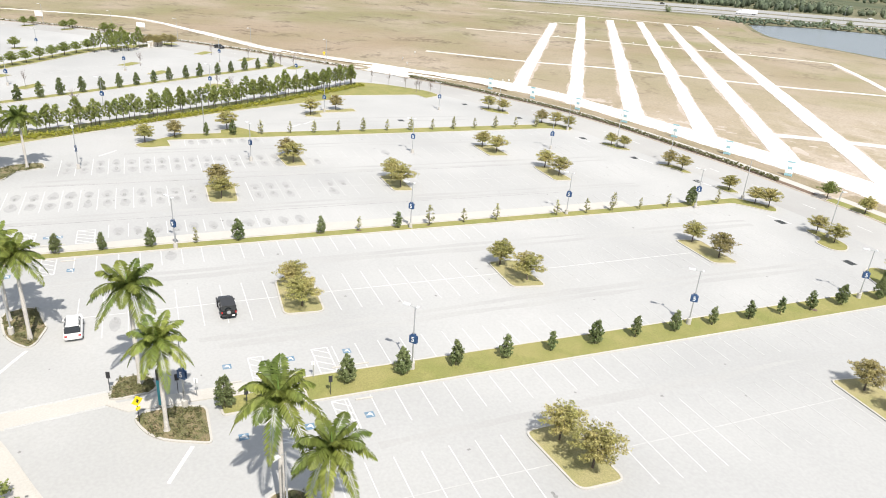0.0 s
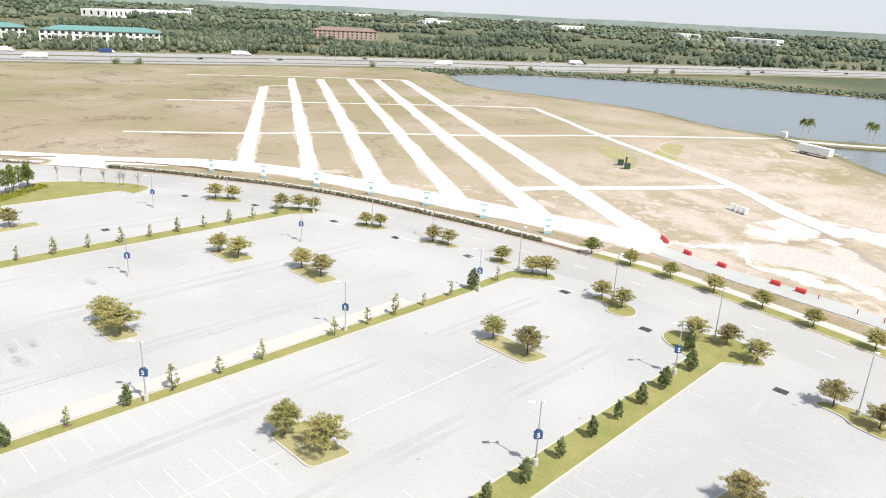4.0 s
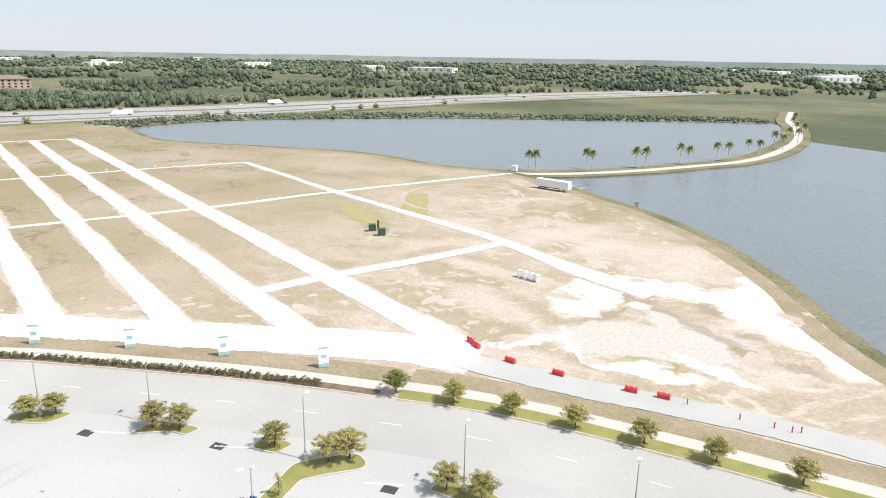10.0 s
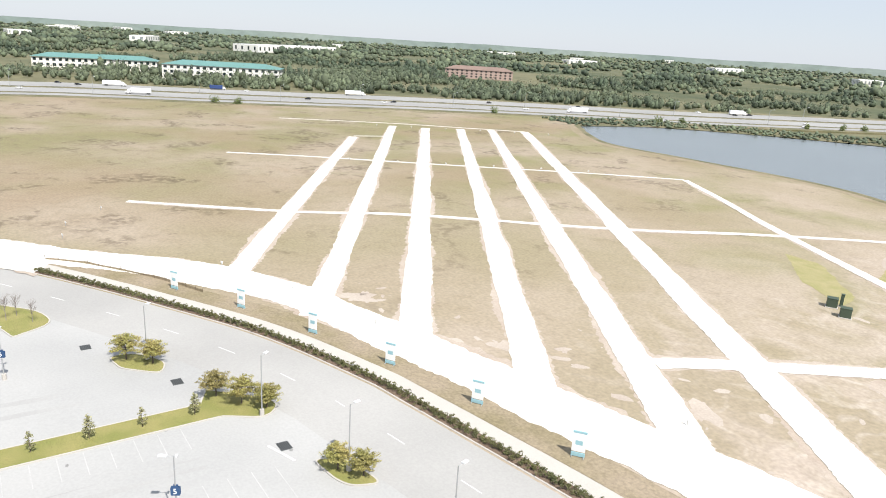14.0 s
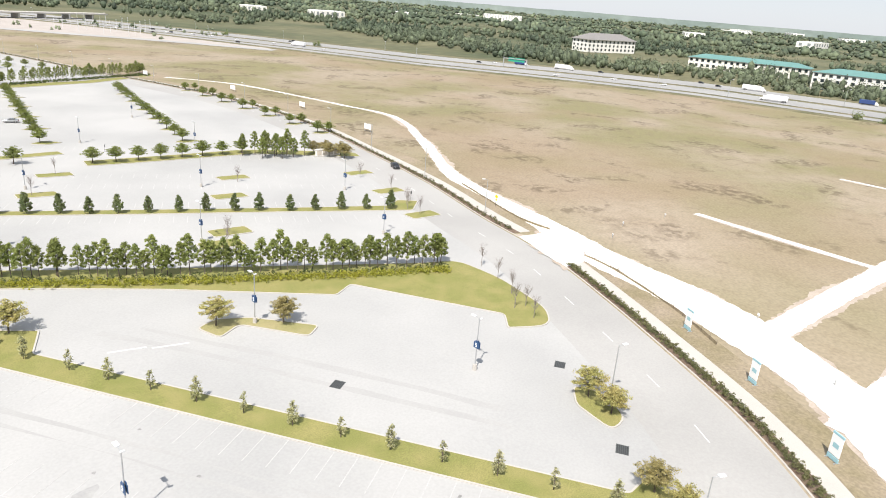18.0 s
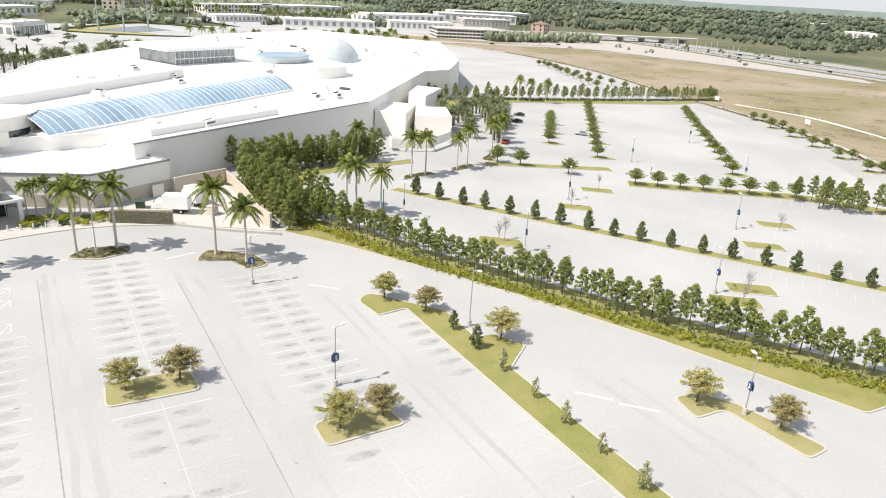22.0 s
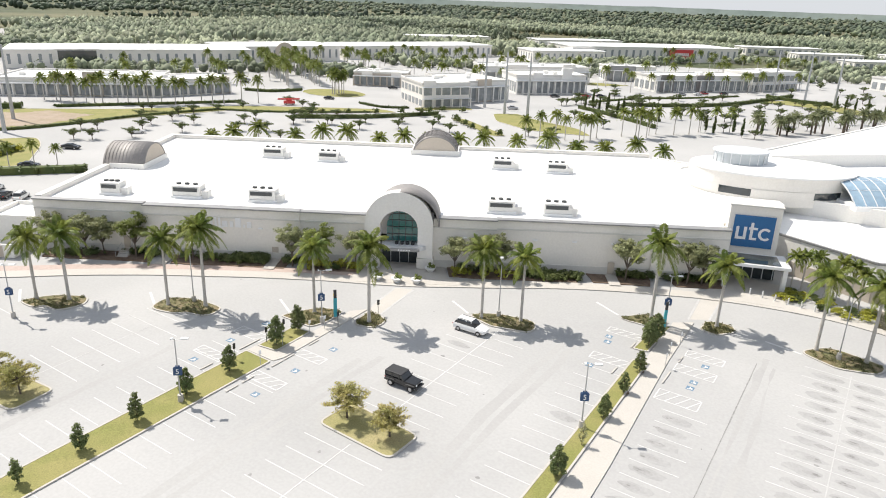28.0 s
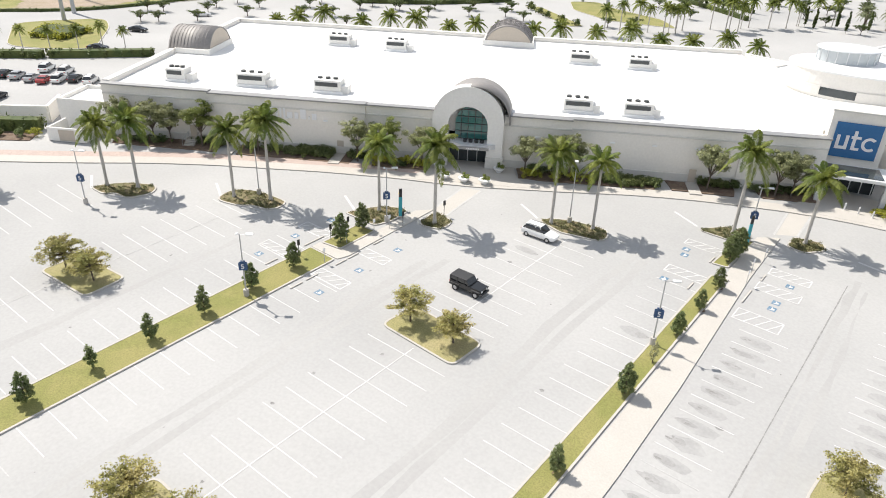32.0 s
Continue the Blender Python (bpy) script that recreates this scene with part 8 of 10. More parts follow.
spread(barrier(), [(33.2, -130.9, -40, 0.16), (31.7, -129.3, -40, 0.16), (24.6, -125.3, -20, 0.16), (16.2, -123.4, -12, 0.16), (4.7, -121.7, -8, 0.16), (-0.1, -121.3, -8, 0.16)])
stake = thing("marker_stake", None, "short orange-red marker stake on the dirt", "stake", "marker stakes")
part("stake_pole", boxes([(-0.08, 0.08, -0.05, 0.05, 0, 1.0)]), RED_PLASTIC, stake)
spread(stake, [(-3.5, -120.6, 0, 0.12), (-10.6, -118.5, 0, 0.12), (-15, -117.6, 0, 0.12), (-17.2, -117.2, 0, 0.12), (-18.4, -117.6, 0, 0.12)])


def silt_fence(points, seed):
    """A knee-high brown fabric fence on thin stakes."""
    ln = smooth_line(points, 2.6)
    t = thing("silt_fence", None, "low brown fabric silt fence on thin stakes", "fence", "silt fences beside the gravel road")
    rn = random.Random(seed)
    v, fc = [], []
    for k, p in enumerate(ln):
        part("stake", tubes([((p.x, p.y, 0.1), (p.x + rn.uniform(-0.08, 0.08), p.y + rn.uniform(-0.08, 0.08), 1.05), 0.035, 0.03)], 5), BARK, t)
        v += [(p.x + 0.05, p.y, 0.1), (p.x + 0.05, p.y + rn.uniform(-0.1, 0.1), 0.62 + rn.uniform(-0.16, 0.1))]
        if k:
            fc.append((2 * k - 2, 2 * k, 2 * k + 1, 2 * k - 1))
    part("fabric", mesh_from("fabric", v, fc, VERGE), None, t, "sagging brown fabric")


silt_fence([(224.9, -25.8), (213.0, -34.8), (203.4, -42.0), (196.4, -48.5), (193, -54)], 1)
silt_fence([(178.6, -63.0), (173.8, -68.5), (163.1, -76.6), (155.5, -81.4), (146, -86)], 2)


def cabinet(name, w, d, h, mat, label):
    t = thing(name, None, label, "equipment cabinet", "equipment on the field")
    part("plinth", boxes([(-w / 2 - 0.2, w / 2 + 0.2, -d / 2 - 0.2, d / 2 + 0.2, 0, 0.15)]), CONCRETE, t)
    part("casing", boxes([(-w / 2, w / 2, -d / 2, d / 2, 0.15, h)], 0.04), mat, t)
    part("door", boxes([(-w / 2 + 0.12, -0.05, -d / 2 - 0.03, -d / 2 - 0.004, 0.3, h - 0.2)]), mat, t)
    part("door", boxes([(0.05, w / 2 - 0.12, -d / 2 - 0.03, -d / 2 - 0.004, 0.3, h - 0.2)]), mat, t)
    part("lid", boxes([(-w / 2 - 0.06, w / 2 + 0.06, -d / 2 - 0.06, d / 2 + 0.06, h, h + 0.08)]), mat, t)
    return t


spread(cabinet("transformer", 2.0, 1.7, 2.0, GREEN_BOX, "dark green electrical transformer cabinet"), [(83.8, -197.7, 30, 0.1), (79.2, -194.1, 30, 0.1)])
spread(cabinet("transformer_small", 0.6, 0.6, 2.8, GREEN_BOX, "slim dark green meter cabinet"), [(82.8, -199.6, 30, 0.1)])
spread(cabinet("white_cabinet", 0.9, 1.2, 1.7, SIGN_WHITE, "white steel equipment cabinet standing on dirt"), [(34, -171.6, 20, 0.1), (32.4, -170.8, 20, 0.1), (30.8, -170.2, 20, 0.1), (29.4, -169.5, 20, 0.1)])


def box_trailer(long=14.5):
    t = thing("box_trailer", None, "long white box trailer parked on the field", "trailer")
    part("box", boxes([(-long / 2, long / 2, -1.3, 1.3, 1.1, 3.9)], 0.05), SIGN_WHITE, t)
    for k in range(12):
        part("rib", boxes([(-long / 2 + 0.6 + k * 1.2, -long / 2 + 0.68 + k * 1.2, -1.33, -1.305, 1.15, 3.85)]), FRAME, t)
    part("skirt", boxes([(-long / 2 + 1.5, long / 2 - 4, -1.15, 1.15, 0.75, 1.1)]), DARK, t)
    wheels(t, (-long / 2 + 1.6, -long / 2 + 2.9), 1.05, 0.48)
    part("landing_leg", boxes([(long / 2 - 2.6, long / 2 - 2.4, -0.9, 0.9, 0, 1.1)]), STEEL, t)
    return t


spread(box_trailer(), [(47.8, -283.5, -22 + 180, 0.1)])
spread(cabinet("site_hut", 2.2, 2.2, 2.4, SIGN_WHITE, "small white site hut by the water"), [(72.5, -321.9, 0, 0.1)])
meter = thing("meter_post", Matrix.Translation((14.6, -264, 0.1)), "slim grey meter post by the water", "post")
part("post", boxes([(0, 0.9, -0.12, 0.12, 0, 1.9)]), STEEL, meter)
part("meter_box", boxes([(0.3, 1.5, -0.2, 0.2, 0.7, 1.7)], 0.03), STEEL, meter, "grey meter box")
stk = thing("survey_marker", None, "small white survey marker board on the field", "marker", "survey markers")
part("marker_post", boxes([(-0.05, 0.05, -0.05, 0.05, 0, 0.9)]), STEEL, stk)
part("marker_board", boxes([(-0.3, 0.3, -0.06, -0.05, 0.6, 1.1)]), SIGN_WHITE, stk)
spots = []
for k in range(6):
    a, b = Vector((131 - 21 * k, -106 - 7.0 * k)), Vector((270 - 10.5 * k, -180 - 16.5 * k))
    spots += [(b.x, b.y, 30, 0.1), (b.x + 96, b.y - 66, 30, 0.1)]
spots += [(160, -94, 30, 0.1), (139.5, -101.5, 30, 0.1), (118, -108, 30, 0.1), (68, -129, 30, 0.1), (218, -80, 30, 0.1), (205, -70, 30, 0.1), (194, -68, 30, 0.1)]
spread(stk, spots)
# Notice boards along the far verge.
board = thing("notice_board", None, "large white notice board on posts beside the hedge", "sign", "notice boards along the verge")
part("board_face", boxes([(-2.0, 2.0, -0.08, 0.08, 0.9, 2.9)], 0.03), SIGN_WHITE, board)
part("board_band", boxes([(-2.0, 2.0, -0.1, -0.085, 0.9, 1.5)]), BANNER_BLUE, board)
for x in (-1.7, 1.7):
    part("board_post", boxes([(x - 0.08, x + 0.08, -0.07, 0.07, 0, 0.9)]), STEEL, board)
spread(board, [(288.5, 26.5, 60, 0.14), (324, 71, 60, 0.14), (352, 122, 65, 0.14), (373, 188, 70, 0.14), (-150, -50, 40, 0.1)])
# Entrance feature wall by the pine clump.
wall = thing("garden_wall", Matrix.Translation((240.5, 21.5, 0.1)) @ Matrix.Rotation(radians(-40), 4, "Z"), "low cream garden wall with bays", "garden wall")
part("wall_body", boxes([(-4, 4, -0.25, 0.25, 0, 2.0)]), WALL, wall)
for k in range(4):
    part("wall_bay", boxes([(-3.6 + k * 1.9, -2.2 + k * 1.9, -0.33, -0.255, 0.4, 1.7)]), WALL_TAN, wall)
part("wall_cap", boxes([(-4.2, 4.2, -0.4, 0.4, 2.0, 2.2)]), TRIM, wall)
# Service yard vehicles and boxes.
def truck(name, cab, label, group, box_mat, long=7.0):
    t = thing(name, None, label, "truck", group)
    part("cargo_box", boxes([(-long / 2, long / 2 - 2.2, -1.25, 1.25, 0.95, 3.6)], 0.04), box_mat, t)
    part("cab", loft(bmesh.new(), [(long / 2 - 2.1, 1.1, 0.5, 2.5, 0.9), (long / 2 - 0.8, 1.1, 0.5, 2.5, 0.88), (long / 2 - 0.3, 1.05, 0.5, 1.6, 0.9), (long / 2, 1.0, 0.5, 1.3, 0.9)]), cab, t)
    part("windscreen", boxes([(long / 2 - 0.85, long / 2 - 0.45, -0.9, 0.9, 1.65, 2.3)]), CAR_GLASS, t)
    part("chassis", boxes([(-long / 2 + 0.2, long / 2 - 0.3, -0.5, 0.5, 0.45, 0.95)]), BLACK, t)
    wheels(t, (-long / 2 + 1.4, long / 2 - 1.1), 1.0, 0.45)
    return t


yard_truck = truck("yard_truck", CAR_WHITE, "white box truck in the service yard", "trucks in the yard", SIGN_WHITE)
spread(yard_truck, [(75.6, 75.7, 150), (80.6, 80.4, 105)])
spread(cabinet("skip", 2.4, 1.6, 1.6, GREEN_BOX, "dark waste container in the yard"), [(70.5, 79.6, 80), (87.6, 72, 20)])
spread(cabinet("crate", 1.6, 1.6, 1.7, WALL_TAN, "tan crate in the yard"), [(82.4, 72.0, 30), (88, 75.5, 20), (87.4, 70, 40)])
hedge_wall = thing("green_screen", Matrix.Translation((69.4, 70.2, 0)) @ Matrix.Rotation(radians(-24), 4, "Z"), "ivy-covered screen wall beside the yard", "screen wall")
part("screen", boxes([(-5.5, 5.5, -0.25, 0.25, 0, 2.8)]), WALL_TAN, hedge_wall)
hv, hf = leaves(np.random.default_rng(77), [(x * 0.5 - 5.2, -0.3, z * 0.5 + 0.3) for x in range(22) for z in range(5)], [(0.35, 0.12, 0.35)] * 110, 26, 0.14)
part("ivy", quick_mesh("ivy", hv, hf, HEDGE_LEAF), None, hedge_wall, "brownish ivy")

# ---- highway traffic, far buildings, woods ----
semi = thing("semi_trailer", None, "white semi-trailer truck on the highway", "truck", "trucks on the highway")
part("trailer", boxes([(-8, 5, -1.3, 1.3, 1.2, 4.1)], 0.05), SIGN_WHITE, semi)
part("tractor", loft(bmesh.new(), [(5.4, 1.2, 0.6, 3.4, 0.9), (7.2, 1.2, 0.6, 3.3, 0.88), (7.6, 1.15, 0.6, 2.0, 0.9), (9.0, 1.0, 0.6, 1.8, 0.9)]), CAR_WHITE, semi)
wheels(semi, (-6.6, -5.2, 5.9, 8.1), 1.05, 0.5)


def along(line, s, off, flip):
    """Where a vehicle stands s metres along a line, off metres to its right, as a pose."""
    side = sideways(line)
    d = 0.0
    for i in range(len(line) - 1):
        step = (line[i + 1] - line[i]).length
        if d + step > s:
            p = line[i].lerp(line[i + 1], (s - d) / step) + side[i] * off
            w = line[i + 1] - line[i]
            return p.x, p.y, math.degrees(math.atan2(w.y, w.x)) + (180 if flip else 0), 0.32
        d += step
    return line[-1].x, line[-1].y, 0, 0.32


spread(semi, [along(hwy, s, o, fl) for s, o, fl in ((505, -45, True), (760, -95, False), (900, -92, False), (930, -34, True), (1090, -96, False), (1250, -36, True), (1420, -94, False))])
blue_semi = truck("blue_truck", CAR_WHITE, "truck with a blue cargo box on the highway", "trucks on the highway", CAR_BLUE, 12)
spread(blue_semi, [along(hwy, 720, -98, False), along(hwy, 975, -100, False)])
rnd = random.Random(31)
for kind, n in ((passenger_car("white_car", CAR_WHITE, "white car on the highway", 4.6, 1.5, False, "cars on the highway"), 22), (passenger_car("black_car", CAR_BLACK, "dark car on the highway", 4.6, 1.5, True, "cars on the highway"), 22)):
    spread(kind, [along(hwy, rnd.uniform(150, 1750), o, o > -60) for o in [rnd.choice((-30, -35, -40, -46, -80, -86, -92, -98, -9)) for _ in range(n)]])
mast = thing("highway_lamp", None, "tall curved-arm highway lamp post", "lamp post", "lamp posts along the highway")
part("mast_pole", tubes([((0, 0, 0), (0, 0, 11), 0.16, 0.1)], 8), STEEL, mast)
part("mast_arm", tubes([((0, 0, 10.9), (2.6, 0, 11.8), 0.08, 0.06)], 6), STEEL, mast)
part("mast_head", boxes([(2.4, 3.6, -0.25, 0.25, 11.7, 11.95)], 0.03), FRAME, mast)
spread(mast, [along(hwy, 160 + 62 * k, -63 if k % 2 else -21, k % 2 == 0)[:2] + (200, 0.2) for k in range(27)])
gantry = thing("road_sign_gantry", Matrix.Translation((640, 30, 0.2)) @ Matrix.Rotation(radians(85), 4, "Z"), "green overhead road sign on a gantry", "road sign")
for x in (-10, 10):
    part("gantry_post", boxes([(x - 0.3, x + 0.3, -0.3, 0.3, 0, 8)]), STEEL, gantry)
part("gantry_beam", boxes([(-10, 10, -0.25, 0.25, 7.4, 8)]), STEEL, gantry)
part("sign_board", boxes([(-8, 6, -0.5, -0.3, 5.4, 8.6)]), GREEN_SIGN, gantry, "green sign board")
part("sign_text", boxes([(-7, 1, -0.55, -0.51, 7.3, 7.8), (-7, 3.5, -0.55, -0.51, 6.2, 6.7)]), SIGN_WHITE, gantry, "pale illegible bars")
bridge = thing("overpass", Matrix.Translation((660, 610, -0.5)) @ Matrix.Rotation(radians(-14), 4, "Z"), "concrete overpass with dark openings", "bridge")
part("deck", boxes([(-30, 150, -8, 8, 6, 7.5)]), CONCRETE, bridge)
for x in (-20, 10, 40, 70, 100, 130):
    part("pier", boxes([(x - 1, x + 1, -7, 7, -1, 6)]), CONCRETE, bridge)


def building(name, x, y, turn, w, d, h, label, wall=WALL_WHITE, roof=ROOF, floors=2, bays=12, band=0.5, overhang=0.0, hip=0.0, z=-0.0, group="far buildings", glass=DARK_GLASS, apart=False):
    """A far building: walls, roof with parapet or hip, and a window for every bay and floor on all sides."""
    t = thing(name, Matrix.Translation((x, y, z)) @ Matrix.Rotation(radians(turn), 4, "Z"), label, "building", group)
    part("wall", boxes([(-w / 2, w / 2, -d / 2, d / 2, -5, h)]), wall, t)
    if hip:
        bm = bmesh.new()
        o = overhang
        lo = [bm.verts.new(p) for p in ((-w / 2 - o, -d / 2 - o, h + 0.01), (w / 2 + o, -d / 2 - o, h + 0.01), (w / 2 + o, d / 2 + o, h + 0.01), (-w / 2 - o, d / 2 + o, h + 0.01))]
        a, b = bm.verts.new((-w / 2 + d / 2, 0, h + hip)), bm.verts.new((w / 2 - d / 2, 0, h + hip))
        bm.faces.new((lo[0], lo[1], b, a)), bm.faces.new((lo[2], lo[3], a, b)), bm.faces.new((lo[1], lo[2], b)), bm.faces.new((lo[3], lo[0], a)), bm.faces.new(lo[::-1])
        part("roof", bm, roof, t)
    else:
        part("roof", boxes([(-w / 2 - overhang, w / 2 + overhang, -d / 2 - overhang, d / 2 + overhang, h + 0.01, h + 0.5)]), roof, t)
    step = w / bays
    fh = h / floors
    rows = []
    for k in range(bays):
        for s in (-1, 1):
            rows.append((-w / 2 + step * (k + 0.5), s * (d / 2 + 0.03), 0))
    for k in range(max(1, int(d / step))):
        for s in (-1, 1):
            rows.append((s * (w / 2 + 0.03), -d / 2 + d / max(1, int(d / step)) * (k + 0.5), 90))
    pane = from_bm("window", boxes([(-step * band / 2, step * band / 2, -0.06, 0.06, -fh * 0.28, fh * 0.28)]), glass)
    if not apart:
        bm = bmesh.new()
    for fl in range(floors):
        for wx, wy, a in rows:
            m = Matrix.Translation((wx, wy, fh * (fl + 0.52))) @ Matrix.Rotation(radians(a), 4, "Z")
            if apart:
                part("window", pane, None, t, m=m)
            else:
                box(bm, -step * band / 2, step * band / 2, -0.06, 0.06, -fh * 0.28, fh * 0.28, m)
    if not apart:
        tagged(part("window_band", bm, glass, t), kind="stuff")
    return t


# Beyond the highway.
building("office_block", 836, -178, 73, 116, 26, 10, "long white office building with a teal roof", WALL, TEAL_ROOF, 2, 20, 0.5, 1.5, 4)
building("office_block", 699, -266, 61, 106, 30, 13, "long cream three-storey office building with a pale roof", WALL_WHITE, TEAL_ROOF, 3, 18, 0.5, 1.0, 4)
building("hotel", 1053.8, -21.7, 137, 88, 30, 15, "large pale building with a grey hipped roof", WALL_WHITE, SLATE, 3, 12, 0.4, 2.0, 8)
building("hall", 1650, -720, 120, 300, 70, 14, "long white warehouse roof among trees", WALL_WHITE, ROOF, 1, 20, 0.3)
building("apartment_house", 834, -672, 52, 95, 25, 11, "salmon apartment house with a tiled roof", PINK_WALL, TILE_ROOF, 3, 14, 0.4, 1.0, 5)
building("apartment_tower", 2896.7, 461.2, 95, 150, 30, 24, "tall white apartment block in the distance", WALL_WHITE, ROOF, 5, 14, 0.4, glass=HALL_GLASS)
rnd = random.Random(44)
for k in range(24):
    r, a = rnd.uniform(1700, 4300), radians(rnd.uniform(-100, 35))
    building("far_hall", r * math.cos(a), r * math.sin(a), rnd.uniform(0, 180), rnd.uniform(50, 160), rnd.uniform(30, 70), rnd.uniform(9, 15), "low white roofed building among distant trees", WALL_WHITE, ROOF, 1, 6, 0.4, glass=HALL_GLASS)
# North plaza: shop blocks behind the mall, placed from pixel positions in the camera's view.
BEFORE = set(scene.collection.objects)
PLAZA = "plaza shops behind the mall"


def shop(x, y, turn, w, d, h, label, floors=1, bays=8, wall=WALL_WHITE, accent=WALL_TAN, raised=((0.2, 0.16, 1.4),), seed=1, canopy=True):
    """A plaza shop block: glazed front between piers, canopy, sign bands, raised parapets, roof units."""
    t = thing("plaza_shop", Matrix.Translation((x, y, 0)) @ Matrix.Rotation(radians(turn), 4, "Z"), label, "building", PLAZA)
    rn = random.Random(seed)
    part("wall", boxes([(-w / 2, w / 2, -d / 2, d / 2, -1, h)]), wall, t)
    part("roof", boxes([(-w / 2 + 0.4, w / 2 - 0.4, -d / 2 + 0.4, d / 2 - 0.4, h + 0.01, h + 0.12)]), ROOF, t, "white membrane roof")
    for k, (px, py, lx, ly) in enumerate(((0, -d / 2, w, 0.5), (0, d / 2, w, 0.5), (-w / 2, 0, 0.5, d), (w / 2, 0, 0.5, d))):
        part("parapet", boxes([(px - lx / 2 - 0.06, px + lx / 2 + 0.06, py - ly / 2 - 0.06, py + ly / 2 + 0.06, h - 0.1, h + 0.75)]), TRIM, t)
    for at, wide, up in raised:
        c = (at - 0.5) * w
        part("raised_front", boxes([(c - w * wide / 2, c + w * wide / 2, -d / 2 - 0.5, -d / 2 + 1.6, 0, h + up)], 0.05), accent, t, "taller front panel")
    step, fh = w / bays, h / floors
    front = from_bm("window", boxes([(-step * 0.42, step * 0.42, -0.08, 0.08, -fh * 0.33, fh * 0.3)]), HALL_GLASS)
    flank = from_bm("window", boxes([(-step * 0.36, step * 0.36, -0.08, 0.08, -fh * 0.3, fh * 0.24)]), HALL_GLASS)
    for fl in range(floors):
        for k in range(bays):
            off = -d / 2 - (0.54 if any(abs(-w / 2 + step * (k + 0.5) - (a - 0.5) * w) < w * b / 2 for a, b, _ in raised) else 0.04)
            part("window", front, None, t, m=Matrix.Translation((-w / 2 + step * (k + 0.5), off, fh * (fl + 0.4))))
        m_side = max(1, int(d / step))
        for k in range(m_side):
            part("window", flank, None, t, m=Matrix.Translation((-w / 2 - 0.04, -d / 2 + d / m_side * (k + 0.5), fh * (fl + 0.42))) @ Matrix.Rotation(radians(90), 4, "Z"))
        if canopy:
            part("canopy", boxes([(-w / 2 - 0.3, w / 2 + 0.3, -d / 2 - 1.9, -d / 2 - 0.1, fh * (fl + 0.74), fh * (fl + 0.8))]), FRAME, t, "thin white canopy")
    for k in range(bays + 1):
        part("column", boxes([(-w / 2 + step * k - 0.25, -w / 2 + step * k + 0.25, -d / 2 - 1.7, -d / 2 - 1.2, 0, fh * 0.74)]), wall, t)
    for k in range(max(2, int(w / 12))):
        cx, cy = rn.uniform(-w * 0.42, w * 0.42), rn.uniform(-d * 0.2, d * 0.3)
        part("roof_box", boxes([(cx - 1.2, cx + 1.2, cy - 0.9, cy + 0.9, h + 0.12, h + 1.5)], 0.05), WALL_WHITE, t)
    return t


# Front middle, turn, width, depth, height of each block; its front looks to the car parks.
BLOCKS = (
    ((-224, 119.5), 43, 62, 34, 6.6, "long pale shop row with a curved end and dark glazing", 1, 15, WALL, WALL_TAN, ((0.62, 0.12, 3.2), (0.42, 0.14, 2.0))),
    ((-196, 155), 70, 33, 22, 6.2, "low pale shop block with green glazing", 1, 9, WALL, WALL_TAN, ((0.9, 0.2, 0.8),)),
    ((-162, 242), 30, 27, 16, 6.4, "low grey-brown shop block with a white stepped parapet", 1, 8, WALL_TAN, WALL, ((0.25, 0.2, 1.0), (0.8, 0.2, 0.8))),
    ((-99.2, 206.4), 55.5, 21, 27, 9.4, "two-storey tan and white corner shop with dark glazing", 2, 5, WALL, WALL, ((0.14, 0.26, 1.6),)),
    ((-96.5, 233), 64, 24, 32, 8.6, "white shop block with a flat tan roof and columns", 1, 6, WALL_WHITE, WALL_TAN, ((0.5, 0.3, 1.2),)),
    ((-86.5, 281), 46, 36, 24, 8.6, "long white shop block with columns and a square tower", 1, 11, WALL_WHITE, WALL_WHITE, ((0.3, 0.14, 1.6), (0.72, 0.14, 4.0))),
    ((-112, 318), 46, 60, 26, 8.4, "white shop block with stepped parapets", 1, 10, WALL_WHITE, WALL, ((0.3, 0.2, 1.6), (0.8, 0.12, 2.0))),
    ((-79, 374), 34, 30, 16, 8.0, "white shop with a dark glazed front", 1, 6, WALL_WHITE, CAP, ((0.35, 0.5, 0.8),)),
    ((-32.5, 356), 51, 59, 20, 7.8, "long white shop row with a dark grey bay", 1, 13, WALL_WHITE, SLATE, ((0.52, 0.18, 0.8), (0.12, 0.14, 1.0))),
    ((-3, 398), 62, 39, 20, 9.4, "white shop row with pale columns and two storeys of glazing", 2, 9, WALL_WHITE, WALL_WHITE, ((0.2, 0.2, 1.4), (0.75, 0.3, 0.8))),
    ((62.6, 457), 54.5, 31, 16, 7.2, "single white shop with an overhanging flat roof", 1, 7, WALL_WHITE, TRIM, ((0.2, 0.24, 0.8),)))
BUILT = []
for k, ((x, y), turn, w, d, h, lab, floors, n, wall, accent, raised) in enumerate(BLOCKS):
    c = Vector((x, y)) + Vector((-math.sin(radians(turn)), math.cos(radians(turn)))) * d / 2
    shop(c.x, c.y, turn, w, d, h, lab, floors, n, wall, accent, raised, k + 2)
    BUILT.append((c.x, c.y, turn, w, d))
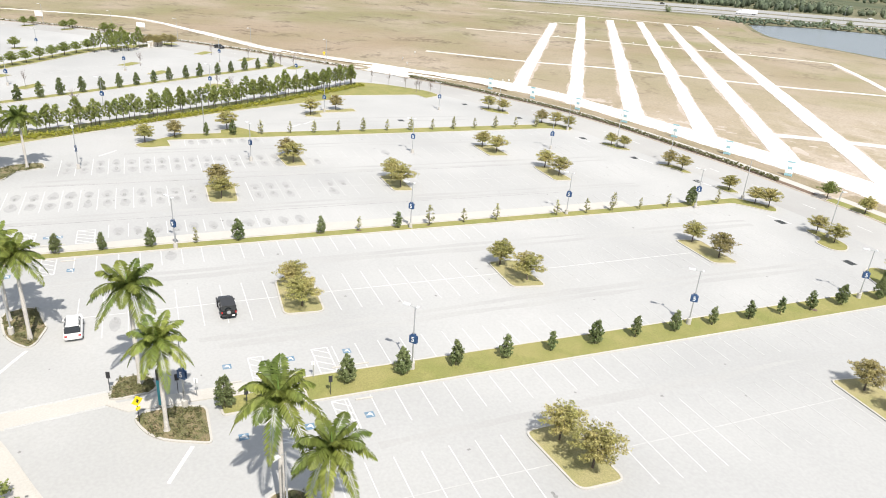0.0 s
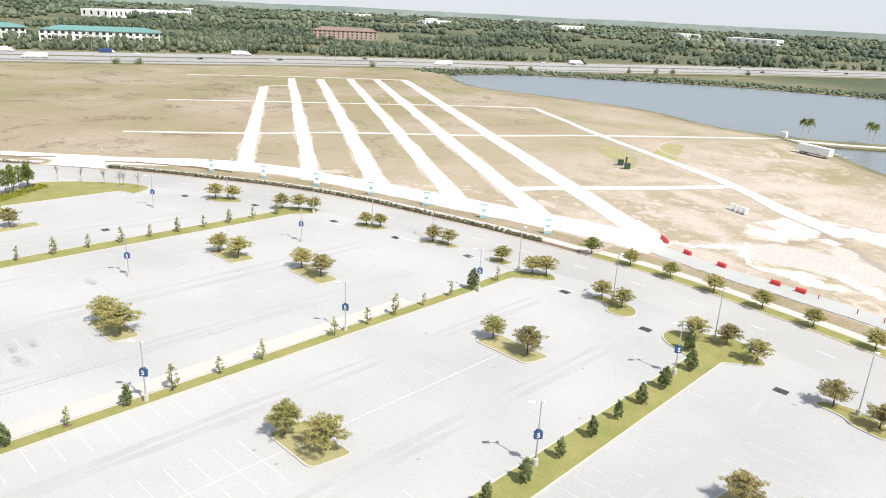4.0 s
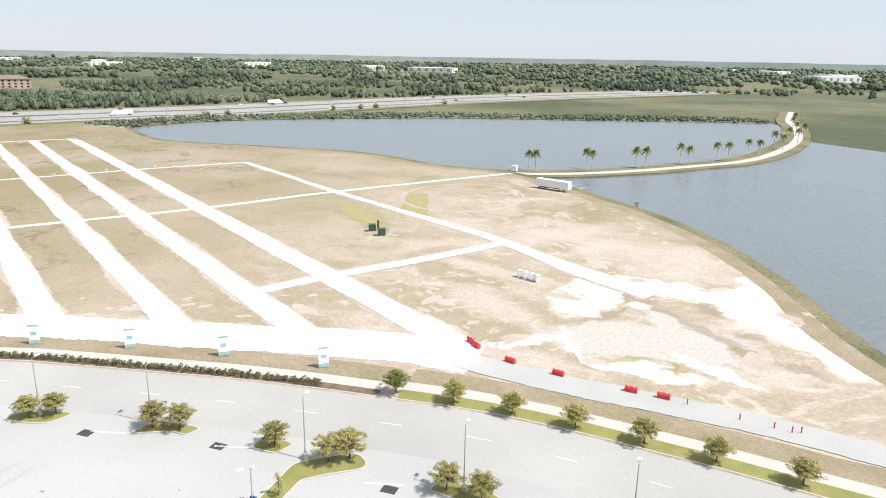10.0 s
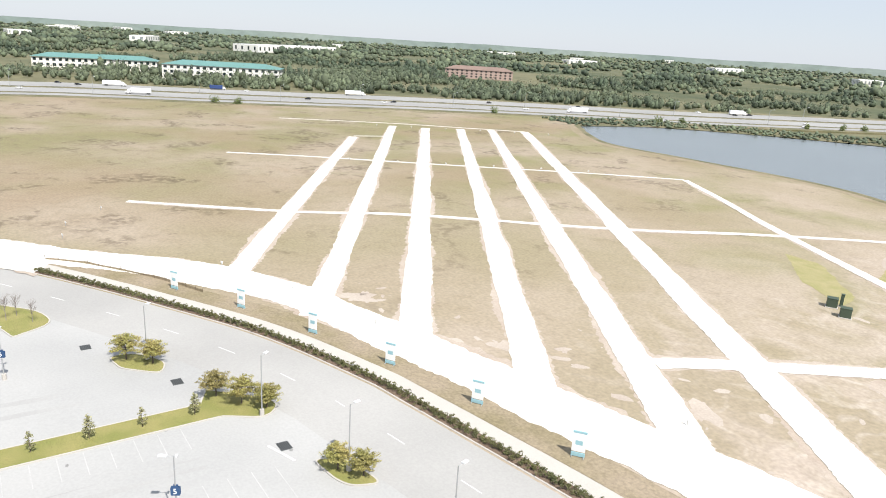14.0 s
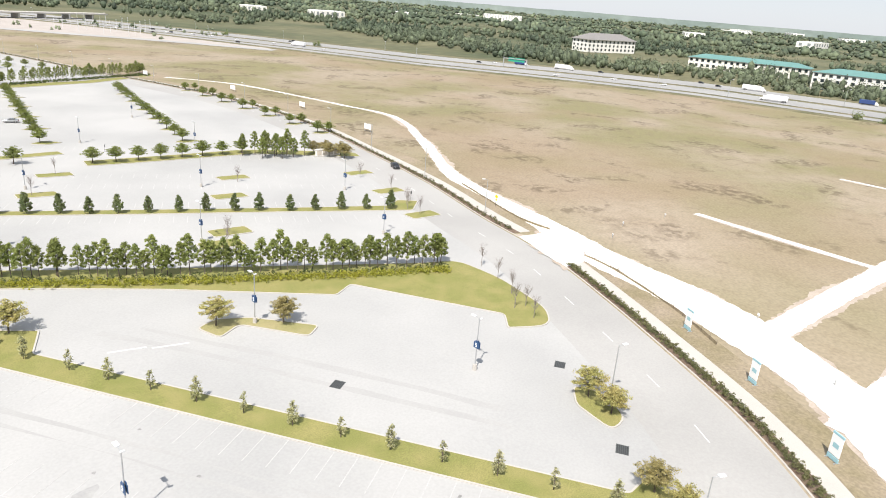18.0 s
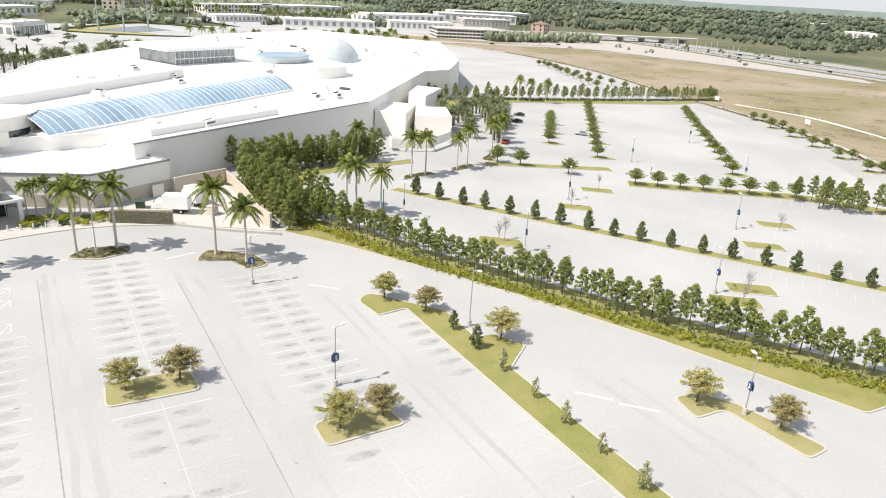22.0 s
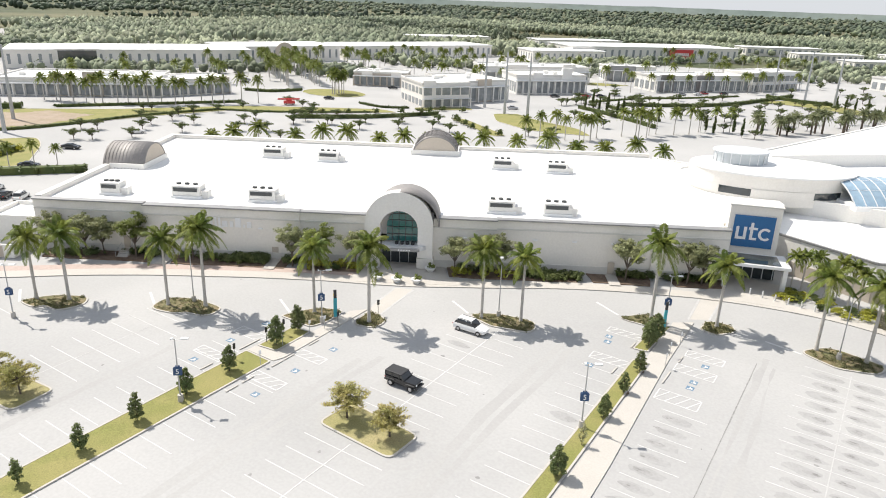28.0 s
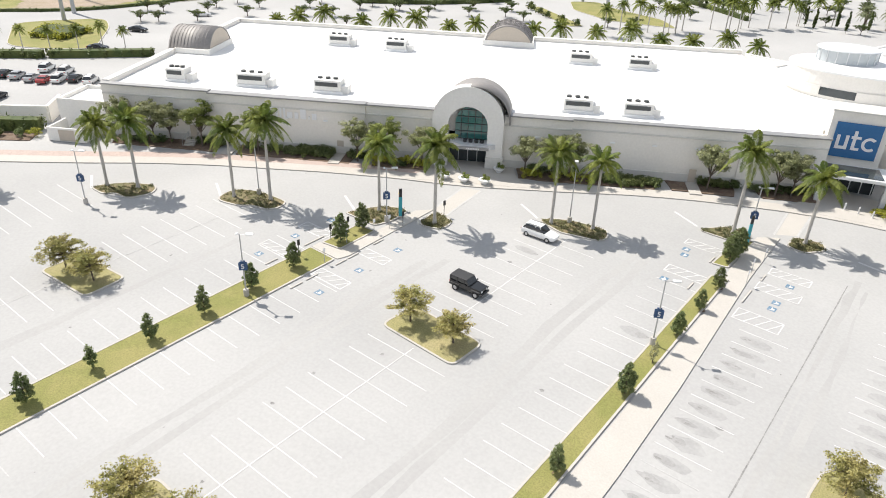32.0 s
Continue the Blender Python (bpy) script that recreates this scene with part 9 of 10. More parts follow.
for (x, y), turn, w, d, h, lab, n in (((-308, 204), 58.5, 128, 46, 9.4, "very long low white store row behind trees", 26), ((-284, 297), 68, 78, 42, 9.6, "low white store row with a round gable", 16), ((-249, 404), 66, 126, 40, 8.6, "long low white store row behind trees", 24),
                                     ((-118, 552), 48.7, 153, 50, 10.4, "long white store with a red panel", 24), ((-160, 470), 50, 60, 30, 8.0, "low white store behind trees", 12)):
    c = Vector((x, y)) + Vector((-math.sin(radians(turn)), math.cos(radians(turn)))) * d / 2
    building("plaza_store", c.x, c.y, turn, w, d, h, lab, WALL, ROOF, 1, n, 0.3, 0.5, group=PLAZA, glass=HALL_GLASS)
    BUILT.append((c.x, c.y, turn, w, d))
gable = thing("arched_gable", Matrix.Translation((-284, 296, 0)) @ Matrix.Rotation(radians(68), 4, "Z"), "round-topped entrance gable of the store row", "gable")
part("gable_wall", arch_wall(bmesh.new(), 6.5, 6.5, 6.0, 4.2, 5.0, -1.2, -0.3), WALL_TAN, gable)
glazing = thing("glazed_gable", Matrix.Translation((-323, 179.5, 0)) @ Matrix.Rotation(radians(58.5), 4, "Z"), "dark glazed entrance of the store row", "gable")
part("gable_wall", boxes([(-11, 11, -1.6, -0.3, 0, 10.2)]), WALL, glazing)
part("gable_glass", boxes([(-9.5, 9.5, -1.8, -1.62, 0.4, 9.4)]), DARK_GLASS, glazing)
red_sign = thing("red_store_sign", Matrix.Translation((-104, 568, 0)) @ Matrix.Rotation(radians(48.7), 4, "Z"), "plain red square store panel", "sign")
part("red_panel", boxes([(-11, 11, -1.6, -0.4, 1.5, 9.2)]), RED_PLASTIC, red_sign)
part("sign_bar", boxes([(-6 + k * 1.9, -4.7 + k * 1.9, -1.75, -1.62, 4.2, 6.6) for k in range(7)]), SIGN_WHITE, red_sign, "pale raised bars")
# Buildings round the far end of the mall and along the outer road.
building("parking_deck", 424, 528, -18, 60, 34, 8.5, "long pale parking deck with dark slots", WALL, CONCRETE, 3, 16, 0.86, 0.4, group="far buildings")
building("tower_house", 524, 540, 30, 16, 14, 14, "salmon tower house above dark trees", PINK_WALL, TILE_ROOF, 4, 3, 0.35, 0.6, 3)
building("apartment_house", 172, 838, 60, 90, 24, 12, "pale tan apartment house behind palms", WALL_TAN, TILE_ROOF, 3, 16, 0.4, 0.8, 4)
building("arcade_block", 300, 868, 25, 110, 26, 9, "long cream arcaded building behind tall lamps", WALL, ROOF, 2, 22, 0.55, 0.6)
for x, y, turn, w, d, h, wall in ((330, 640, -12, 90, 34, 7, WALL_WHITE), (430, 630, -14, 70, 30, 8, WALL), (470, 760, 10, 120, 40, 9, WALL_WHITE), (560, 700, -14, 60, 26, 9, WALL_TAN), (610, 800, -20, 110, 40, 10, WALL), (250, 690, 20, 60, 24, 6, WALL_WHITE), (390, 900, 12, 120, 36, 9, WALL_WHITE),
                                  (700, 900, -10, 130, 40, 10, WALL_WHITE), (40, 640, 40, 70, 22, 6.5, WALL), (-10, 700, 35, 60, 20, 6.5, WALL), (60, 760, 30, 60, 22, 6.5, WALL_WHITE), (-60, 760, 40, 80, 24, 7, WALL), (-230, 640, 50, 90, 30, 8, WALL_WHITE), (-330, 560, 55, 80, 30, 8, WALL)):
    building("far_store", x, y, turn, w, d, h, "low cream flat-roofed store in the distance", wall, ROOF, 1, 12, 0.5, 0.5, glass=HALL_GLASS)
    BUILT.append((x, y, turn, w, d))


# Roads, lots and lawns.
def lot(name, points, mat, z, lab, cat):
    return solid(name, slab(name, oriented(points), z, mat, 0.15), lab, cat, kind="structure")


lot("outer_lot", [(496, 432), (530, 306), (560, 214), (628, 292), (668, 450), (680, 640), (560, 640), (380, 620), (372, 540)], GREY_SAND, 0.15, "pale sandy lot beside the highway", "lot")
lot("store_lot", [(250, 560), (380, 560), (560, 640), (560, 760), (330, 800), (200, 700)], ASPHALT, 0.24, "sun-bleached car park of far stores", "car park")
solid("outer_road", ribbon("outer_road", smooth_line([(290, 512), (379, 477), (428, 454), (494, 427), (516, 360), (536, 290), (551, 207)], 8.0), -7, 7, 0.28, ROAD), "grey outer road behind the field", "road", kind="structure")
solid("boulevard", ribbon("boulevard", smooth_line([(-190, 75), (-235, 82), (-296, 106), (-344, 128), (-441, 166), (-590, 262), (-700, 330)], 8.0), -9, 9, 0.05, ROAD), "wide pale boulevard between palms", "road", kind="structure")
for pts, mat, lab in (([(-197.6, 53), (-214, 70), (-208, 87), (-183, 111), (-158.6, 149), (-133, 169), (-114, 182), (-104, 180), (-128, 153), (-153, 137), (-161, 110), (-166, 72), (-182, 46)], GRASS, "long curved lawn under steel poles"),
                      ([(-238, 62), (-222, 66), (-216, 52), (-232, 40)], GRASS, "round lawn beside the road"),
                      ([(-160 + 17 * math.cos(k * 0.628), 205 + 12 * math.sin(k * 0.628)) for k in range(10)], GRASS, "round lawn with a clump of palms"),
                      ([(-76, 205), (-68, 212), (-57, 204), (-36, 197), (-26, 186), (-48, 181), (-66, 190)], GRASS, "wide lawn between car parks"),
                      ([(-82, 183), (-77, 186), (-48, 166), (-52, 162)], GRASS, "narrow strip with clipped bushes"),
                      ([(-2, 336), (12, 352), (30, 352), (58, 326), (50, 318), (24, 330)], GRASS, "long lawn beside the plaza road"),
                      ([(-108, 195), (-92, 212), (-86, 208), (-102, 190)], GRASS, "narrow lawn before a corner shop"),
                      ([(-98, 330), (-80, 338), (-70, 352), (-92, 350)], GRASS, "small lawn beside the plaza road"),
                      ([(78, 495), (145, 583), (196, 556), (300, 560), (330, 520), (240, 480), (128, 460)], DRY_GRASS, "wide dry lawn round a pond")):
    island("plaza_lawn", pts, 3, mat, lab, "plaza lawns")
patch("bare_earth", [(-190, 56), (-203, 76), (-192, 94), (-176, 98), (-168, 76), (-180, 54)], VERGE_PALE, 0.17, 1.5, 8, "bare brown earth in a lawn")
lot("pond", [(100, 497), (146, 558), (178, 542), (126, 484)], WATER, 0.2, "small dark pond in a lawn", "pond")
RN = random.Random(71)
low_tree = spreading_tree(81, SHRUB_LEAF, 3.6, 4.6, 26)
pt = plant("round_tree", low_tree, TC, "small round-headed dark tree in the plaza car park", "tree", "plaza car park trees")
MALL_PLAN = [(21, 110), (33, 88), (110, 110), (220, 205), (250, 235), (300, 340), (225, 425), (145, 375), (55, 245)]
LOTS = [(-60, 30), (-230, 10), (-300, 96), (-268, 150), (-240, 235), (-190, 262), (-150, 310), (-100, 345), (-60, 400), (-10, 440), (80, 470), (130, 600), (330, 540), (400, 500), (560, 420), (560, 100), (300, -50)]


def free(x, y, room=5.0):
    """Whether a spot of the plaza is clear of buildings, the mall and the wings."""
    p = MALL.inverted() @ Vector((x, y, 0))
    if -14 < p.x < 135 and p.y < 66 or inside(x, y, MALL_PLAN):
        return False
    for bx, by, tt, bw, bd in BUILT:
        q = Matrix.Rotation(-radians(tt), 2) @ Vector((x - bx, y - by))
        if abs(q.x) < bw / 2 + room and abs(q.y) < bd / 2 + room:
            return False
    return True


def stand(kind, x, y, scale=1.0):
    """A plant of the plaza, kept at the given x, y."""
    ob = put(kind, x, y, scale=scale, z=0.0)
    BEFORE.discard(ob)


near_lot = [(-154, 80), (-151, 83), (-142, 71), (-137, 74), (-160, 104), (-148, 100), (-156, 125), (-152, 132), (-141.5, 92), (-133, 84), (-129, 100), (-137, 110), (-126, 122), (-118, 113), (-131, 131), (-113, 132), (-105, 142), (-97, 152), (-88, 163), (-80, 171),
            (-112, 118), (-92, 142), (-84, 151), (-74, 160), (-92, 178), (-66, 158), (-43, 172), (-36, 176), (-30, 206), (-46, 218), (-40, 223)]
rows_e = [(-14 + 11 * i + 7 * j, 246 - 8 * i + 17 * j) for i in range(4) for j in range(5)] + [(-62 + 8 * k, 262 + 9 * k) for k in range(5)] + [(24 + 9 * k, 262 + 13 * k) for k in range(6)] + [(RN.uniform(-70, 40), RN.uniform(232, 325)) for _ in range(46)] + [(RN.uniform(-30, 120), RN.uniform(370, 450)) for _ in range(30)] + [(RN.uniform(-175, -95), RN.uniform(95, 175)) for _ in range(16)] + [(8 + 10 * k, 330 + 3 * k) for k in range(6)]
spread(pt, [(x + RN.uniform(-1.5, 1.5), y + RN.uniform(-1.5, 1.5), 0) for x, y in near_lot + rows_e if free(x, y, 3)])
# Palms: behind the store, before the glazed row, along the avenue, on the round lawn.
for k in range(17):
    p = at_mall(6 + k * 7.2 + RN.uniform(-1.5, 1.5), MALL_DEEP + 8 + RN.uniform(-1, 2))
    stand("palm", p.x, p.y, RN.uniform(0.82, 0.95))
for k in range(20):
    q = k / 19
    stand("palm", -222 + 62 * q + RN.uniform(-1.5, 1.5), 106 + 52 * q - 9 * math.sin(q * 3.1) + RN.uniform(-1.5, 1.5), RN.uniform(0.85, 1.0))
for k in range(26):
    for side in (-6, 7):
        stand("palm", -186 - 3.6 * k * 0.95 + side * 0.5 + RN.uniform(-1, 1), 212 + 2.4 * k + side + RN.uniform(-1, 1), RN.uniform(0.8, 0.95))
for k in range(46):
    x, y = RN.uniform(-285, -205), RN.uniform(130, 330)
    if free(x, y, 4):
        stand("palm", x, y, RN.uniform(0.75, 0.95))
for k in range(44):
    x, y = RN.uniform(-250, -110), RN.uniform(270, 420)
    if free(x, y, 4):
        stand("palm", x, y, RN.uniform(0.7, 0.9))
for k in range(40):
    x, y = RN.uniform(-120, 0), RN.uniform(330, 560)
    if free(x, y, 4):
        stand("palm", x, y, RN.uniform(0.75, 0.95))
for k in range(10):
    stand("palm", -160 + RN.uniform(-7, 7), 205 + RN.uniform(-5, 5), RN.uniform(0.7, 0.9))
for x, y in ((-312, 104), (-330, 112), (-350, 118), (-372, 128), (-300, 120), (-352, 141), (-384, 152), (-410, 166), (-400, 140), (-430, 155), (-460, 190), (-470, 172), (-262, 84), (-270, 78), (-278, 88), (-255, 72), (-290, 90), (-248, 66)):
    stand("palm", x + RN.uniform(-2, 2), y + RN.uniform(-2, 2), 0.95)
for k in range(22):
    stand("palm", -38 + k * 2.1 + RN.uniform(-3, 3), 160 + k * 3.4 + RN.uniform(-4, 4), RN.uniform(0.6, 0.8))
for k in range(10):
    stand("palm", -60 + k * 7.5, 320 + k * 9 + RN.uniform(-2, 2), 0.8)
for k in range(34):
    stand("date", 20 + k * 2.6 + RN.uniform(-3, 3), 232 + k * 3.2 + RN.uniform(-4, 4), RN.uniform(1.0, 1.2))
for k in range(24):
    stand("palm", 150 + k * 7 + RN.uniform(-4, 4), 420 + RN.uniform(-16, 16) + k * 1.2, RN.uniform(0.75, 0.95))
for k in range(16):
    stand("palm", 280 + RN.uniform(-30, 30), 400 + RN.uniform(-40, 40), RN.uniform(0.8, 1.0))
for k in range(30):
    stand("palm", 150 + k * 9 + RN.uniform(-4, 4), 700 + RN.uniform(-30, 60), RN.uniform(1.0, 1.2))
for x, y in ((-52.8, 243.8), (-53.1, 252.9), (-46.2, 242.9), (-41.7, 239.8), (-45.3, 250.8), (-35.9, 236.4), (-37.3, 247.2), (-28.1, 232), (-22.9, 227.1), (-18.5, 225.2), (-18.8, 235.6), (2, 224), (6, 219), (11, 227), (15, 222), (20, 230), (34, 334), (38, 331), (42, 329), (47, 327), (54, 322), (58, 319)):
    stand("cypress", x, y)
LOW, DARK_HEDGE = "long low hedge of the plaza", "long dark clipped hedge of the plaza"
for line, half, high, lab in (([(-123, 143.3), (-104, 162.4), (-90.4, 187)], 0.9, 1.6, DARK_HEDGE), ([(-56.4, 246.4), (-34.9, 233.6), (-15.2, 219)], 0.9, 1.6, DARK_HEDGE), ([(-46.9, 258.2), (-32.7, 246.4), (-18.5, 235.9)], 0.9, 1.4, DARK_HEDGE),
                              ([(-43.7, 269.5), (-27.9, 281.7), (-10.3, 303.4), (0, 332), (10, 370)], 1.0, 1.8, DARK_HEDGE), ([(-60, 267), (-47.6, 296.7), (-30.9, 318), (-12.7, 347.5)], 0.7, 0.9, LOW), ([(-201, 54.4), (-214.4, 72), (-207.6, 89.7)], 1.5, 2.4, DARK_HEDGE),
                              ([(-202, 99), (-193, 113), (-180, 132.6), (-165.7, 156)], 0.7, 1.2, LOW), ([(-183, 46), (-167, 70), (-163, 110), (-156, 136)], 0.7, 1.0, "long low hedge edging a lawn"), ([(-156, 136), (-134, 150), (-112, 172)], 0.6, 0.8, "long low hedge edging a lawn"), ([(-193, 182), (-181, 187), (-176, 200)], 1.0, 1.4, LOW),
                              ([(-130, 188), (-117, 186), (-108, 192)], 0.7, 1.0, LOW), ([(0, 358), (14, 350), (34, 346)], 1.0, 1.8, DARK_HEDGE), ([(78, 495), (112, 540), (145, 583), (196, 556)], 0.9, 1.4, "dark hedge round a pond"), ([(84, 482), (128, 460), (190, 476), (240, 482)], 0.7, 1.0, LOW)):
    core = smooth_line(line, 1.5)
    solid("hedge_core", ribbon("hedge_core", core, -half * 0.8, half * 0.8, high * 0.82, SHRUB_LEAF, high * 0.82, 0.12, 5), lab, "hedge", kind="stuff")
    bed("clipped_hedge", core, -half, half, high, SHRUB_LEAF, lab, 3.0, 0.3)
ball = plant("clipped_bush", [shrub_mesh(5, SHRUB_LEAF, 1.9, 2.4, 34, 18, 0.24)], ["foliage"], "round clipped dark green bush", "bush", "clipped bushes of the plaza")
spread(ball, [(x, y, 0) for x, y in ((-129.3, 147.9), (-122.5, 156.2), (-116.3, 163.8), (-109.3, 172.3), (-102.9, 180.2), (-96.5, 190.2), (-79, 182), (-75.4, 177.8), (-70, 174), (-64.6, 169.9), (-58, 168.1), (-51.1, 165.5), (-94, 196), (-87, 200))])
# Transmission poles.
steel_pole = thing("transmission_pole", None, "tall tapered grey steel transmission pole", "pole", "transmission poles")
part("pole_shaft", tubes([((0, 0, 0), (0, 0, 24), 0.62, 0.3)], 10), STEEL, steel_pole)
spread(steel_pole, [(x, y, 0) for x, y in ((-156.6, 55.9), (-165.5, 63.1), (-186.3, 76.1), (-87.2, 217.8), (-72.6, 208.6), (-57.6, 198.9), (2.4, 359.2), (17.1, 363.6), (32.3, 343.4), (105, 497), (120, 486), (137, 494.5), (236, 640), (262, 636))])
# Parked cars before the shops, on the outer road and in the lots; a red lift on the lawn.
for paint, lab, spots_c in ((CAR_WHITE, "white car before the plaza shops", [(-137, 88.6, 60), (-104, 218, 40), (-60, 300, 50), (-44, 320, 52), (-30, 338, 50), (-12, 364, 60), (-71, 279, 46), (-226, 190, 60), (-236, 200, 60), (-250, 245, 60), (444, 449, -22), (395, 473, -22), (470, 470, 0), (520, 470, 10)]),
                            (CAR_BLACK, "dark car before the plaza shops", [(-147.4, 188, 20), (-170.3, 169.5, 50), (-151, 238, 30), (-74, 200, 30), (-64, 290, 46), (-52, 308, 52), (-20, 352, 52), (-4, 374, 62), (-80, 272, 46), (-230, 196, 60), (-214, 200, 60), (460, 442, -22), (486, 462, 10), (548, 480, 10), (412, 462, -22)]),
                            (CAR_SILVER, "silver car before the plaza shops", [(-76, 222, 30), (-56, 310, 52), (-36, 330, 50), (-84, 262, 46), (-222, 208, 60), (-242, 232, 60), (478, 436, -30), (502, 470, 10), (560, 500, 10), (-140, 196, 20)]),
                            (CAR_RED, "red car before the plaza shops", [(-69, 284, 46), (-49, 314, 52), (-28, 343, 50), (530, 486, 10)])):
    spread(passenger_car("plaza_car", paint, lab, 4.7, 1.55, False, "cars before the plaza shops"), spots_c[::2])
lift = thing("boom_lift", Matrix.Translation((-147.3, 164.1, 0.15)) @ Matrix.Rotation(radians(48), 4, "Z"), "red boom lift parked on the lawn", "boom lift")
part("lift_base", boxes([(-2.2, 2.2, -1.1, 1.1, 0.6, 1.6)], 0.1), RED_PLASTIC, lift)
part("lift_boom", boxes([(-4.5, 4.2, -0.3, 0.3, 2.0, 2.6)], 0.05), RED_PLASTIC, lift)
part("lift_turret", boxes([(-1.2, 1.0, -0.8, 0.8, 1.6, 2.3)], 0.1), RED_PLASTIC, lift)
wheels(lift, (-1.5, 1.5), 0.95, 0.5)
lamp = thing("lot_lamp", None, "slim white lamp post of the far lots", "lamp post", "lamp posts of the far lots")
part("lamp_pole", tubes([((0, 0, 0), (0, 0, 10), 0.14, 0.1)], 6), FRAME, lamp)
part("lamp_arm", boxes([(-1.3, 1.3, -0.12, 0.12, 9.9, 10.1)]), FRAME, lamp)
spread(lamp, [(300 + 44 * i + RN.uniform(-8, 8), 590 + 34 * j - 5 * i + RN.uniform(-8, 8), 20) for i in range(6) for j in range(3)] + [(540 + 20 * i, 330 + 24 * j + 10 * i, 20) for i in range(5) for j in range(4)] + [(-70 + 16 * k, 300 + 20 * k, 50) for k in range(6)])
# Placed from pixel positions already, so not shifted again.
PIXEL_PLACED = {ob.name for ob in scene.collection.objects if ob not in BEFORE}
# Round lawn, hedges and low palms between the store's west car park and the plaza road.
island("plaza_lawn", [(-122.6, 26.3), (-143.2, 36.7), (-140.7, 44.6), (-134.5, 56.8), (-124.9, 52.9), (-107.7, 39.8), (-113.4, 32.3)], 4, GRASS, "round lawn with shrubs", "plaza lawns")
for line, half, high, lab in (([(-124, 12), (-117.2, 18.7), (-108.1, 28.3)], 1.1, 1.9, "tall dark clipped hedge of the car park"), ([(-107.4, 29.4), (-101, 37.6), (-94.4, 46.3)], 1.1, 1.9, "tall dark clipped hedge of the car park"),
                              ([(-129, 37), (-125.5, 40), (-121, 42)], 5.0, 1.8, "mounded shrubs on a lawn")):
    core = smooth_line(line, 1.5)
    solid("hedge_core", ribbon("hedge_core", core, -half * 0.8, half * 0.8, high * 0.82, SHRUB_LEAF, high * 0.82, 0.12, 5), lab, "hedge", kind="stuff")
    bed("clipped_hedge", core, -half, half, high, YELLOW_LEAF if half > 4 else SHRUB_LEAF, lab, 3.0, 0.3)
for x, y in ((-119.5, 23.6), (-115.8, 27.4), (-112.0, 31.7), (-107.4, 36.0), (-105.3, 40.6), (-101.4, 43.9)):
    put("palm", x, y, scale=0.5, z=0)
# Tall hedge before a cream garden wall at the west end of the store.
core = smooth_line([(-86, -7), (-78, -1), (-67, 9)], 1.5)
solid("hedge_core", ribbon("hedge_core", core, -0.9, 0.9, 2.2, SHRUB_LEAF, 2.2, 0.12, 5), "tall dark clipped hedge beside the store", "hedge", kind="stuff")
bed("clipped_hedge", core, -1.1, 1.1, 2.6, SHRUB_LEAF, "tall dark clipped hedge beside the store", 4.0, 0.24)
solid("mulch_bed", ribbon("mulch_bed", core, 1.0, 4.6, 0.14, MULCH, 0.14, 0.3, 8), "dark brown mulch bed before a hedge", "planting bed", "beds along the front", "structure")
end_wall = thing("screen_wall", None, "cream garden wall with a flat cap", "garden wall", kind="structure")
wall_run([(-88.6, -4.2), (-80, 2.4), (-70, 11.8)], 3.0, 0.5, WALL, end_wall, "wall_body")
wall_run([(-70, 11.8), (-74.6, 16.2)], 3.0, 0.5, WALL, end_wall, "wall_body")
for k in range(9):
    q = core[k * (len(core) - 1) // 8]
    solid("front_shrub", front_forms[(0, 1, 2)[k % 3]], "rounded green shrub in a mulch bed", "shrub", "shrubs along the front wall", m=Matrix.Translation((q.x + 2.0, q.y - 2.2, 0.14)))
# Causeway palms.
for k, (x, y) in enumerate(((68.3, -331.8), (64.6, -328.9), (44.3, -345.6), (41.3, -342), (23.4, -361.1), (18.7, -355), (4, -381.6), (-0.2, -376.7), (-13.3, -403.7), (-18.6, -399.4), (-29.7, -429.3), (-34.5, -421.4), (-46, -470), (-50, -462), (-58, -508), (-62, -500), (-68, -560), (-72, -552), (-70, -600), (-76, -640))):
    put("palm", x, y, scale=0.72, z=0.1)

# ---- woods ----
ico = bmesh.new()
bmesh.ops.create_icosphere(ico, subdivisions=1, radius=1.0)
ico.verts.ensure_lookup_table()
ICO_V = np.array([v.co[:] for v in ico.verts])
ICO_F = np.array([[v.index for v in fc.verts] for fc in ico.faces])
ico.free()


def wood(name, spots, label, seed, mat=None, lift=0.0):
    """Many uneven crowns of far trees as one mesh; spots are x, y, radius, height."""
    rng_ = np.random.default_rng(seed)
    s = np.asarray(spots, float)
    n, k = len(s), len(ICO_V)
    foot = np.array([rise(q[0], q[1]) for q in s])
    j = 1 + rng_.uniform(-0.42, 0.42, (n, k, 1))
    v = ICO_V[None] * j
    v = v * np.stack([s[:, 2], s[:, 2], s[:, 3] * 0.5], 1)[:, None] + np.stack([s[:, 0], s[:, 1], s[:, 3] * 0.5 - 1 + lift + foot], 1)[:, None]
    f = ICO_F[None] + (np.arange(n) * k)[:, None, None]
    solid(name, quick_mesh(name, v.reshape(-1, 3), f.reshape(-1, 3), mat or FOREST), label, "woods", kind="stuff")


def hwy_x(y):
    """How far east the highway lies at a y."""
    return float(np.interp(-y, [-q[1] for q in HWY_NEAR], [q[0] for q in HWY_NEAR]))


